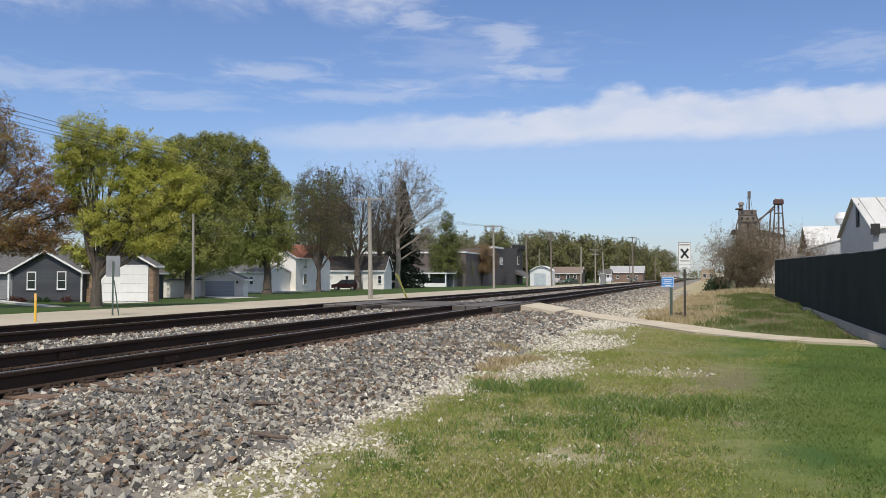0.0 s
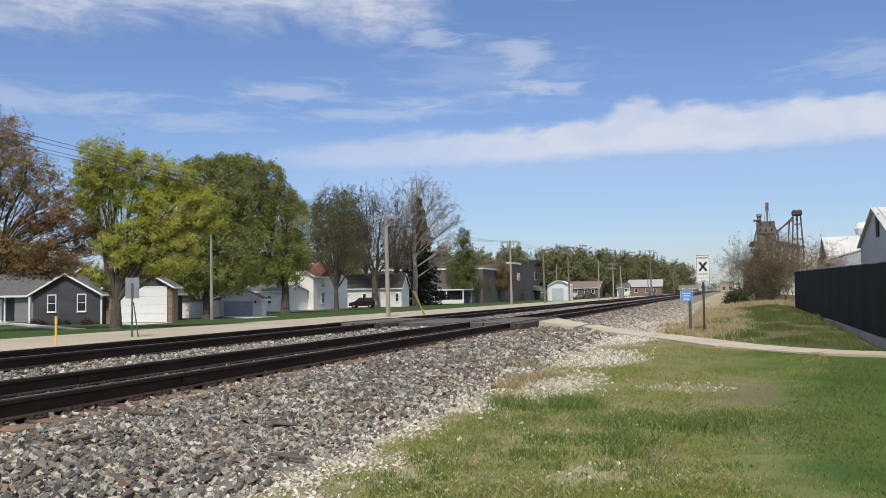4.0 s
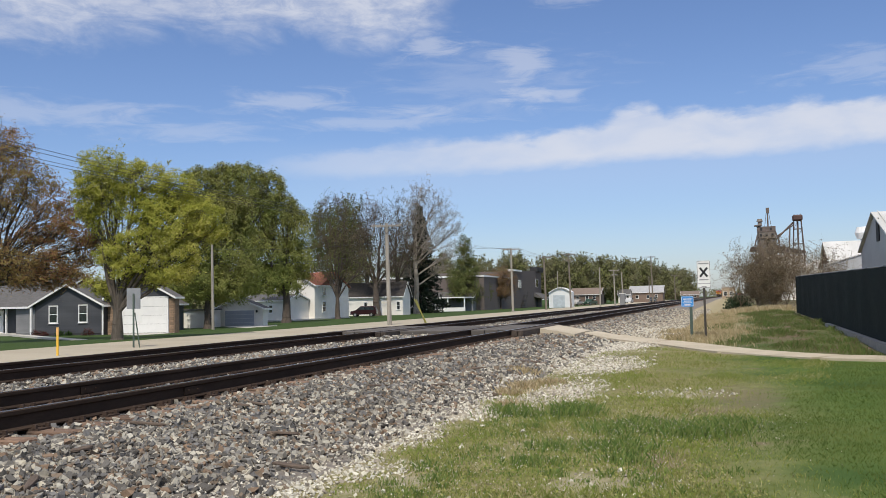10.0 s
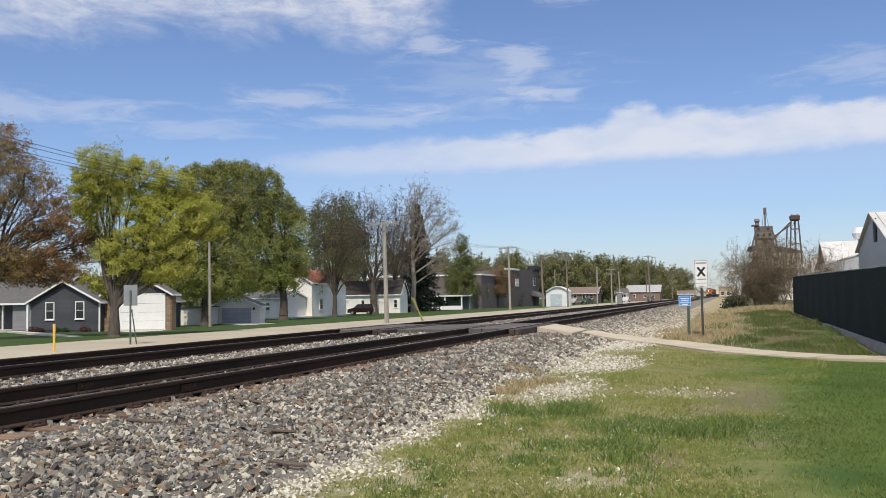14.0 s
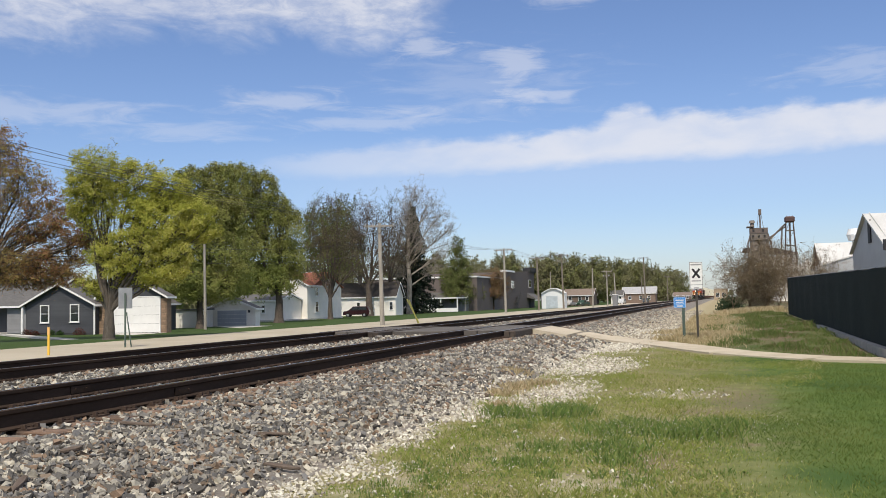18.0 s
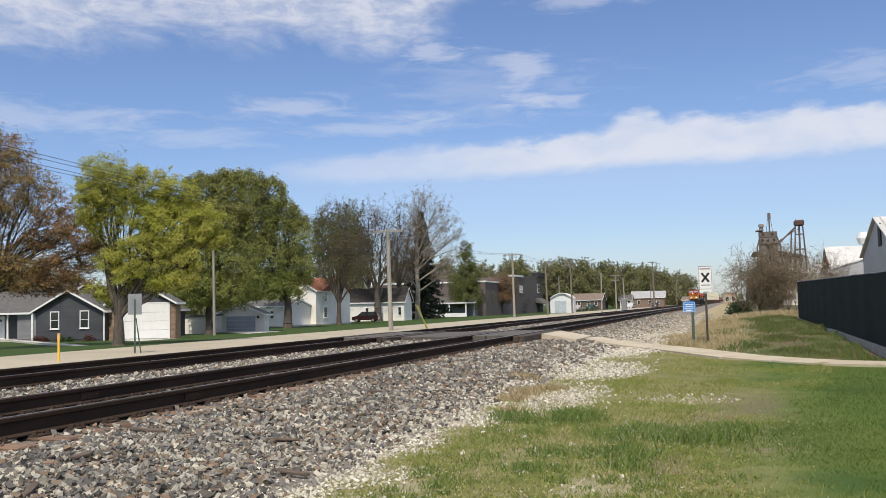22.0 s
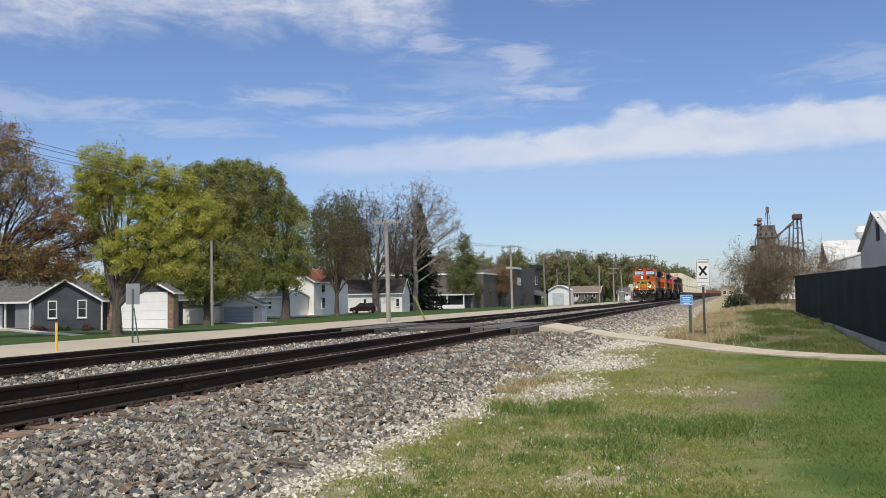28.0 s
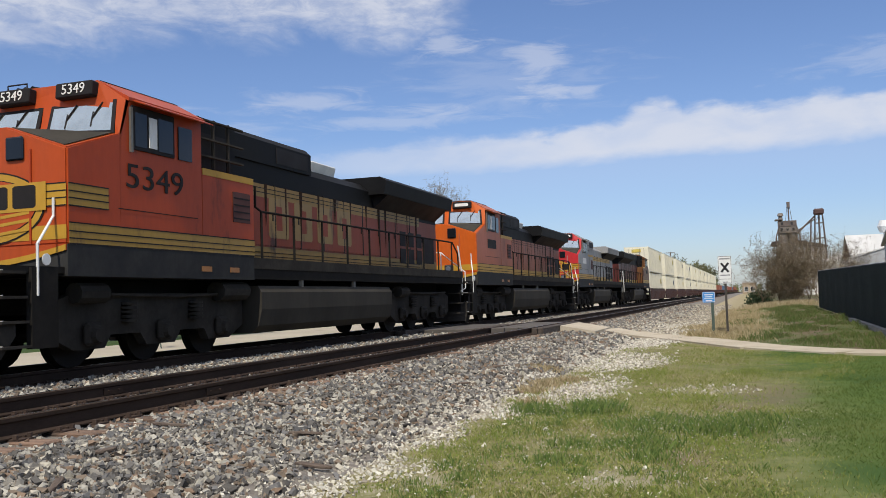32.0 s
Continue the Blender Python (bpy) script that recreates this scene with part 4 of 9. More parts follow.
def grey_house():
    h = thing("grey_house", pose(0, 0, 0), "single-storey house with dark grey lap siding and white trim", "house")
    z0 = -0.95
    gable_walls(h, -57.85, -50.75, 65.0, 77, z0, 1.92, 3.6, "y", M_GREY_SIDING)
    gable_roof(h, -57.85, -50.75, 65.0, 77, 1.92, 3.62, "y", M_SHINGLE, M_TRIM)
    lap_siding(h, -57.7, -50.9, 65.0, -0.55, 1.92, 3.6, M_GREY_SIDING)
    window(h, facing(-55.83, 64.97, 0.33, "S"), 0.95, 1.55, M_TRIM, M_PANE)
    window(h, facing(-52.74, 64.97, 0.36, "S"), 0.95, 1.55, M_TRIM, M_PANE)
    # wing with the entry
    gable_walls(h, -72, -57.86, 67.6, 76, z0, 1.95, 4.3, "x", M_GREY_SIDING, "wing_wall")
    bm = bmesh.new()
    box(bm, -61.15, 66.41, z0, -57.87, 67.59, 1.85)
    part("porch_wall", bm, M_LIGHT_SIDING, h, "pale grey siding beside the entry")
    gable_roof(h, -72, -57.9, 66.4, 76, 1.95, 4.55, "x", M_SHINGLE, M_TRIM)
    lap_siding(h, -61.1, -57.95, 66.4, -0.55, 1.9, 1.9, M_LIGHT_SIDING)
    bm = bmesh.new()
    box(bm, -64.75, 67.5, -0.6, -63.6, 67.59, 1.55)
    dr = part("entry_door", bm, M_TRIM, h, "white entry door in the porch shade")
    bm = bmesh.new()
    prism(bm, [(-64.2 + 0.32 * math.cos(a * math.pi / 8), 1.05 + 0.25 * math.sin(a * math.pi / 8)) for a in range(9)], "y", 67.48, 67.497)
    part("fan_light", bm, M_PANE, dr)
    window(h, facing(-66.6, 67.57, 0.5, "S"), 1.4, 1.4, M_TRIM, M_PANE)
    bm = bmesh.new()
    box(bm, -62.3, 66.35, -0.6, -62.16, 66.49, 1.8)
    part("porch_post", bm, M_TRIM, h)
    for k in range(7):
        bm = bmesh.new()
        box(bm, -66.0 + k * 0.14, 66.3, -0.5, -65.96 + k * 0.14, 66.34, 0.35)
        part("baluster", bm, M_TRIM, h)
    bm = bmesh.new()
    box(bm, -66.5, 65.7, -0.85, -61.2, 67.55, -0.52)
    bevelled(bm, 0.03)
    part("step", bm, M_CONC, h)
    bm = bmesh.new()
    tube(bm, (-58.02, 64.8, -0.6), (-58.02, 64.8, 1.7), 0.13, n=4)
    tube(bm, (-58.02, 64.8, 1.7), (-58.3, 65.3, 1.85), 0.09, n=6)
    part("downspout", bm, M_TRIM, h, "white downspout")
    bm = bmesh.new()
    box(bm, -50.82, 64.93, -0.7, -50.68, 64.995, 1.85)
    part("corner_board", bm, M_TRIM, h)
    # garage wing with the tall white door
    gable_walls(h, -50.74, -44.15, 65.6, 66.3, z0, 2.45, 4.05, "y", M_GREY_SIDING, "garage_wall")
    gable_roof(h, -50.74, -44.15, 65.6, 66.3, 2.45, 4.1, "y", M_SHINGLE, M_TRIM, 0.3, 0.08)
    lap_siding(h, -50.6, -44.3, 65.6, 2.35, 2.45, 4.05, M_GREY_SIDING)
    garage_door(h, facing(-46.95, 65.56, -0.6, "S"), 4.33, 2.95, M_TRIM, rows=4, cols=0)
    for x0, x1 in ((-50.7, -49.25), (-44.6, -44.16)):
        bricks(h, x0, x1, 65.6, -0.75, 2.3, M_BRICK_TAN)
    bm = bmesh.new()
    box(bm, -44.149, 65.6, -0.75, -44.11, 66.28, 2.32)
    part("brick_return", bm, M_BRICK_TAN, h)
    for x in (-49.18, -44.72):
        bm = bmesh.new()
        box(bm, x - 0.06, 65.52, -0.62, x + 0.06, 65.59, 2.42)
        part("jamb", bm, M_TRIM, h)
    bm = bmesh.new()
    box(bm, -49.12, 65.52, 2.35, -44.78, 65.59, 2.45)
    part("lintel", bm, M_TRIM, h)
    # planting along the wall
    rng = random.Random(4)
    red = palette("shrub_red", [(0.09, 0.03, 0.03), (0.13, 0.045, 0.04), (0.06, 0.05, 0.03)], see=0.2)
    grn = palette("shrub_green", [(0.035, 0.07, 0.02), (0.05, 0.10, 0.025), (0.03, 0.055, 0.02)], see=0.2)
    for x, r, mm, lab in ((-57.0, 0.5, red, "low dark red shrub against grey house wall"), (-56.2, 0.35, red, "low dark red shrub against grey house wall"),
                          (-54.6, 0.4, grn, "small green shrub against grey house wall"), (-53.7, 0.35, grn, "small green shrub against grey house wall"),
                          (-51.7, 0.55, red, "low dark red shrub against grey house wall"), (-63.4, 0.8, grn, "rounded green bush beside the entry")):
        shrub(x, 64.3, -0.72, r, mm, lab, rng)


def shrub(x, y, z, r, material, label, rng, n=420, leaf=0.09):
    npr = np.random.RandomState(rng.randint(0, 99999))
    c = npr.normal(size=(n, 3))
    c /= np.linalg.norm(c, axis=1)[:, None]
    c *= (npr.rand(n, 1) ** 0.4) * r * (0.8 + 0.4 * npr.rand(n, 1))
    c[:, 2] = np.abs(c[:, 2]) * 1.1 + 0.02
    t = thing("shrub", pose(x, y, z), label, "shrub", "shrubs")
    ob = new("crown", leaf_mesh("crown", c, leaf, material, npr))
    ob.parent = t
    bm = bmesh.new()
    for k in range(4):
        a = k * 1.6
        tube(bm, (0, 0, -0.05), (math.cos(a) * r * 0.5, math.sin(a) * r * 0.5, r * 0.8), 0.02, 0.006, 5)
    part("stem_work", bm, M_BARK, t)


def leaf_mesh(name, c, size, material, npr, flat=0.0, out=None):
    """Small leaf blades; with out, they tend to face that way."""
    n = len(c)
    u = npr.normal(size=(n, 3))
    u[:, 2] *= 1 - flat
    u /= np.linalg.norm(u, axis=1)[:, None]
    w = npr.normal(size=(n, 3))
    v = np.cross(u, w)
    v /= np.linalg.norm(v, axis=1)[:, None]
    if out is not None:
        o = out / np.maximum(np.linalg.norm(out, axis=1), 1e-6)[:, None] + u * 0.75
        u = np.cross(o, w)
        u /= np.maximum(np.linalg.norm(u, axis=1), 1e-6)[:, None]
        v = np.cross(o, u)
        v /= np.maximum(np.linalg.norm(v, axis=1), 1e-6)[:, None]
    s = size * (0.6 + 0.8 * npr.rand(n, 1))
    verts = np.stack([c - u * s * 0.6, c + v * s * 0.35, c + u * s * 0.6, c - v * s * 0.35], 1).reshape(-1, 3)
    return from_arrays(name, verts, np.arange(4 * n).reshape(-1, 4), material)


M_BARK = mat("bark_grey", (0.10, 0.085, 0.07), (0.16, 0.135, 0.11), scale=3, rough=0.95, fine=14, grain=0.5, bump=0.8, stretch=(2, 2, 0.4))

grey_house()
flat_slab("driveway", [(-50.0, 65.4), (-44.0, 65.4), (-33.6, 61.0), (-33.6, 52.5), (-40, 57.0)], -0.62, M_CONC, "pale concrete driveway up to the garage", "driveway")
flat_slab("front_walk", [(-60.9, 65.2), (-59.8, 65.2), (-42.0, 52.2), (-42.6, 51.4)], -0.57, M_CONC, "narrow pale concrete walk across the lawn", "path")


def white_buildings():
    s = thing("white_shed", pose(0, 0, 0), "small white flat-roofed shed between trees", "shed")
    bm = bmesh.new()
    box(bm, -55.2, 83, -0.85, -52.1, 87, 1.12)
    part("wall", bm, M_WHITE, s)
    bm = bmesh.new()
    box(bm, -55.4, 82.8, 1.12, -51.9, 87.2, 1.25)
    part("roof", bm, M_SHINGLE, s)
    g = thing("white_garage", pose(0, 0, 0), "white gabled garage with grey panel door", "garage")
    gable_walls(g, -52.75, -47.0, 86, 87.0, -0.9, 1.2, 2.3, "y", M_WHITE)
    gable_roof(g, -52.75, -47.0, 86, 87.0, 1.2, 2.32, "y", M_SHINGLE, M_TRIM, 0.3, 0.1)
    garage_door(g, facing(-49.79, 85.97, -0.72, "S"), 3.45, 1.72, M_DOOR_GREY)
    for x in (-52.2, -47.7):
        bm = bmesh.new()
        box(bm, x - 0.08, 85.82, 0.75, x + 0.08, 85.99, 1.02)
        bevelled(bm, 0.02)
        part("wall_lamp", bm, M_DARK, g, "small dark wall lamp")
    flat_slab("garage_apron", [(-52.0, 85.9), (-47.5, 85.9), (-33.6, 78), (-33.6, 66)], -0.62, M_CONC, "pale concrete apron before the white garage", "driveway")
    # two-storey house and its low link
    h = thing("white_house", pose(0, 0, 0), "two-storey white clapboard house with brown roof", "house")
    gable_walls(h, -61.5, -56.7, 119, 126, -0.9, 4.3, 5.7, "y", M_WHITE)
    gable_roof(h, -61.5, -56.7, 119, 126, 4.3, 5.72, "y", M_SHINGLE_BROWN, M_TRIM, 0.3, 0.12)
    gable_walls(h, -63.0, -56.72, 126.01, 131.3, -0.9, 3.9, 5.6, "x", M_WHITE, "rear_wall")
    gable_roof(h, -63.0, -56.72, 120.5, 131.3, 4.05, 6.2, "x", M_SHINGLE_BROWN, None, 0.3, 0.12)
    window(h, facing(-58.55, 118.97, 0.2, "S"), 0.7, 1.65, M_TRIM, M_PANE)
    window(h, facing(-59.4, 118.97, 2.8, "S"), 0.65, 1.45, M_TRIM, M_PANE)
    window(h, facing(-56.67, 122.1, 0.3, "E"), 1.2, 1.65, M_TRIM, M_PANE)
    window(h, facing(-56.67, 122.1, 2.65, "E"), 1.2, 1.3, M_TRIM, M_PANE)
    gable_walls(h, -64.5, -57.6, 112, 118.9, -0.9, 2.1, 2.9, "x", M_WHITE, "link_wall")
    gable_roof(h, -64.5, -57.6, 112, 118.9, 2.1, 2.95, "x", M_SHINGLE, M_TRIM, 0.2, 0.1)
    window(h, facing(-60.0, 111.97, 0.35, "S"), 0.65, 1.2, M_TRIM, M_PANE)
    bm = bmesh.new()
    box(bm, -64.6, 111.9, -0.9, -56.6, 131.4, -0.55)
    part("foundation", bm, M_CONC, h)
    # second white house, half behind trunks
    h = thing("white_house", pose(0, 0, 0), "plain white house with dark roof behind bare trees", "house")
    gable_walls(h, -68, -54.5, 150, 154, -0.9, 2.8, 5.0, "x", M_WHITE)
    gable_roof(h, -68, -54.5, 150, 154, 2.8, 5.05, "x", M_SHINGLE_DARK, M_TRIM, 0.3, 0.12)
    for x in (-55.3, -61.5, -65.0):
        window(h, facing(x, 149.97, 0.2, "S"), 0.7, 1.5, M_TRIM, M_PANE)
    # low house with porch
    h = thing("porch_house", pose(0, 0, 0), "low pale house with open porch behind green tree", "house")
    gable_walls(h, -70, -54.5, 196, 206, -0.9, 2.4, 4.2, "x", M_LIGHT_SIDING)
    gable_roof(h, -70, -54.5, 196, 206, 2.4, 4.25, "x", M_SHINGLE, M_TRIM)
    bm = bmesh.new()
    box(bm, -64.5, 190, 2.15, -54.5, 196, 2.4)
    part("porch_roof", bm, M_TRIM, h)
    for x in (-64.2, -61.4, -58.6, -54.8):
        bm = bmesh.new()
        box(bm, x - 0.12, 190.2, -0.8, x + 0.12, 190.44, 2.15)
        part("porch_post", bm, M_TRIM, h)
    bm = bmesh.new()
    box(bm, -64.3, 190.1, -0.8, -54.6, 190.2, 0.1)
    part("porch_rail", bm, M_TRIM, h)
    window(h, facing(-63, 195.97, 0.2, "S"), 0.9, 1.3, M_TRIM, M_PANE)


white_buildings()


def town_buildings():
    b = thing("brick_building", pose(0, 0, 0), "two-storey dark brown brick building with flat roof", "building")
    bm = bmesh.new()
    prism(bm, [(226, -1), (262.5, -1), (262.5, 9.9), (226, 8.8)], "x", -80, -52)
    part("wall", bm, M_BRICK_DARK, b)
    bm = bmesh.new()
    box(bm, -79, 199, -1, -52.6, 225.9, 6.9)
    part("rear_wall", bm, M_BRICK_DARK, b)
    bm = bmesh.new()
    box(bm, -79.2, 198.8, 6.9, -52.4, 225.8, 7.25)
    part("coping", bm, M_TRIM, b, "white metal roof coping")
    bm = bmesh.new()
    box(bm, -53.5, 225.8, 8.85, -51.8, 236, 9.3)
    part("coping", bm, M_TRIM, b, "white metal roof coping")
    bm = bmesh.new()
    box(bm, -53.5, 254, 9.7, -51.2, 263, 10.7)
    box(bm, -53.5, 254, 9.3, -51.5, 263, 9.7)
    part("cornice", bm, M_DARK, b, "dark projecting cornice")
    window(b, facing(-51.97, 233.4, 4.7, "E"), 3.4, 1.9, M_TRIM, M_PANE)
    window(b, facing(-51.97, 256.2, 5.0, "E"), 3.4, 2.3, M_TRIM, M_PANE)
    bm = bmesh.new()
    prism(bm, [(-52, 2.2), (-49.5, 1.6), (-49.5, 1.8), (-52, 3.4)], "y", 252, 262)
    part("awning", bm, M_SHINGLE, b, "grey sloped awning")
    bm = bmesh.new()
    box(bm, -52, 254.5, -0.7, -51.95, 257, 1.6)
    part("shop_door", bm, M_DARK, b)
    bm = bmesh.new()
    for k in range(10):
        box(bm, -51.9, 236.5 - k * 0.5 + 1.5, 2.6 - k * 0.34, -50.9, 237.2 - k * 0.5 + 1.5, 2.7 - k * 0.34)
    pipe(bm, [(-50.9, 238.5, 3.7), (-50.9, 233.4, 0.2)], 0.06)
    part("outside_stair", bm, M_DARK, b, "dark outside stair")
    # quonset shed
    q = thing("arched_shed", pose(0, 0, 0), "white metal shed with curved arched roof", "shed")
    M_METAL = mat("white_sheet", (0.72, 0.74, 0.74), (0.65, 0.67, 0.68), scale=0.5, rough=0.45, fine=8, grain=0.06, bump=0.05)
    arc = [(-38.0 + 5.2 * k / 12, 2.75 + 1.1 * math.sin(math.pi * k / 12)) for k in range(13)]
    bm = bmesh.new()
    prism(bm, [(-38.0, -1), (-32.8, -1)] + arc[::-1], "y", 200.0, 203.0)
    part("wall", bm, M_METAL, q)
    bm = bmesh.new()
    prism(bm, [(x, z + 0.03) for x, z in arc] + [(x * 1.0, z + 0.18) for x, z in arc[::-1]], "y", 199.6, 203.2)
    part("roof", bm, M_TRIM, q, "curved white roof")
    bm = bmesh.new()
    box(bm, -37.0, 199.93, -0.6, -34.4, 199.99, 2.3)
    part("door", bm, mat("pale_door", (0.50, 0.56, 0.60), rough=0.5, grain=0.05), q, "pale blue-grey sliding door")
    # far houses along the street
    for x, y, w, d, e, r, wm, rm, lab in ((-27.5, 330, 11.5, 9, 3.2, 5.4, M_BRICK_DULL, mat("pale_roof", (0.33, 0.33, 0.34), (0.40, 0.40, 0.41), rough=0.8, fine=6, grain=0.15), "low tan house with pale grey roof near the tracks"),
                                          (-34.5, 322, 4.0, 6, 2.6, 4.2, M_WHITE, M_SHINGLE, "small white outbuilding beside the street"),
                                          (-14.6, 385, 7.0, 9, 2.0, 3.4, M_BRICK_DULL, M_SHINGLE_DULL, "low tan house near the far crossing"),
                                          (-42, 282, 9.0, 9, 2.7, 4.6, M_BRICK_DULL, M_SHINGLE_DULL, "low tan house with dull brown roof behind parked vehicles")):
        h = thing("far_house", pose(x, y, 0), lab, "house", "far houses")
        gable_walls(h, -w / 2, w / 2, 0, d, -1.2, e, r, "x", wm)
        gable_roof(h, -w / 2, w / 2, 0, d, e, r + 0.05, "x", rm, M_TRIM)
        for k in (-0.28, 0.05, 0.3):
            window(h, facing(k * w, -0.03, 0.9, "S"), 1.0, 1.3, M_TRIM, M_PANE)
    b = thing("beige_building", pose(0, 0, 0), "small tan block building with flat roof by tracks", "building")
    tan = mat("tan_block", (0.42, 0.33, 0.23), (0.36, 0.28, 0.19), scale=1, rough=0.9, fine=6, grain=0.2, bump=0.2)
    bm = bmesh.new()
    box(bm, -1.9, 350, -0.5, 3.0, 354, 4.3)
    part("wall", bm, tan, b)
    bm = bmesh.new()
    box(bm, -2.1, 349.8, 4.3, 3.2, 354.2, 4.6)
    part("coping", bm, M_CONC, b)
    window(b, facing(-0.6, 349.97, 1.2, "S"), 1.4, 1.6, M_TRIM, M_PANE)
    window(b, facing(1.6, 349.97, 1.2, "S"), 1.4, 1.6, M_TRIM, M_PANE)
    # grey cabinet by the far crossing
    c = thing("signal_cabinet", pose(-22.3, 205, -0.5), "pale grey steel signal cabinet beside the tracks", "cabinet")
    bm = bmesh.new()
    box(bm, -0.55, -0.5, 0, 0.55, 0.5, 2.8)
    bevelled(bm, 0.05)
    part("body", bm, M_LIGHT_SIDING, c)
    bm = bmesh.new()
    box(bm, -0.65, -0.6, 2.8, 0.65, 0.6, 2.9)
    part("cap", bm, M_TRIM, c)


town_buildings()


def vehicle(name, m, length, color, label, pickup=False):
    """A parked car seen from afar: body, cabin glass, wheels, lights. Nose towards local -x."""
    v = thing(name, m, label, "vehicle", "parked vehicles")
    paint = mat("paint_" + name, color, tuple(c * 0.85 for c in color), rough=0.3, metal=0.2, grain=0.04, bump=0.0, coat=0.5)
    tyre = mat("tyre", (0.02, 0.02, 0.021), rough=0.9)
    rim = mat("rim", (0.45, 0.45, 0.46), rough=0.4, metal=0.8)
    L, w = length, 0.92
    bm = bmesh.new()
    if pickup:
        pts = [(-L / 2, 0.4), (L / 2, 0.42), (L / 2, 1.1), (0.5, 1.1), (0.35, 1.78), (-0.7, 1.78), (-1.15, 1.12), (-L / 2 + 0.1, 1.02)]
    else:
        pts = [(-L / 2, 0.35), (L / 2, 0.38), (L / 2, 1.0), (L / 2 - 0.35, 1.72), (-0.45, 1.74), (-1.15, 1.08), (-L / 2 + 0.1, 0.95)]
    prism(bm, pts, "y", -w, w)
    bevelled(bm, 0.06)
    part("body", bm, paint, v)
    for s in (-1, 1):
        bm = bmesh.new()
        if pickup:
            prism(bm, [(-1.0, 1.14), (0.35, 1.14), (0.25, 1.68), (-0.62, 1.68)], "y", s * (w + 0.004), s * (w + 0.012))
        else:
            prism(bm, [(-0.95, 1.1), (L / 2 - 0.3, 1.1), (L / 2 - 0.55, 1.62), (-0.42, 1.64)], "y", s * (w + 0.004), s * (w + 0.012))
        part("side_glass", bm, M_PANE, v)
        for x in (-L / 2 + 0.85, L / 2 - 0.85):
            bm = bmesh.new()
            tube(bm, (x, s * (w - 0.2), 0.34), (x, s * (w + 0.02), 0.34), 0.34, n=16)
            wh = part("wheel", bm, tyre, v)
            bm = bmesh.new()
            tube(bm, (x, s * (w + 0.02), 0.34), (x, s * (w + 0.035), 0.34), 0.2, n=12)
            part("hub", bm, rim, wh)
        bm = bmesh.new()
        box(bm, -L / 2 - 0.02, s * 0.7 - 0.14, 0.68, -L / 2 + 0.05, s * 0.7 + 0.14, 0.86)
        part("headlight", bm, M_TRIM, v)
    return v


vehicle("maroon_car", pose(-57.3, 139, -0.74, 0, 0, 12), 4.4, (0.035, 0.008, 0.010), "dark maroon car parked beside the white house")
vehicle("pickup_truck", pose(-41.5, 262, -0.58, 0, 0, 80), 5.4, (0.45, 0.43, 0.40), "pale pickup truck parked by the street", True)
vehicle("green_truck", pose(-38.0, 264, -0.54, 0, 0, 70), 5.4, (0.03, 0.07, 0.045), "dark green pickup parked by the street", True)
vehicle("white_car", pose(-30.5, 300, -0.4, 0, 0, 85), 4.6, (0.6, 0.6, 0.6), "white car parked along the far street")
vehicle("dark_car", pose(-24.5, 320, -0.4, 0, 0, 85), 4.6, (0.05, 0.055, 0.06), "dark car parked along the far street")


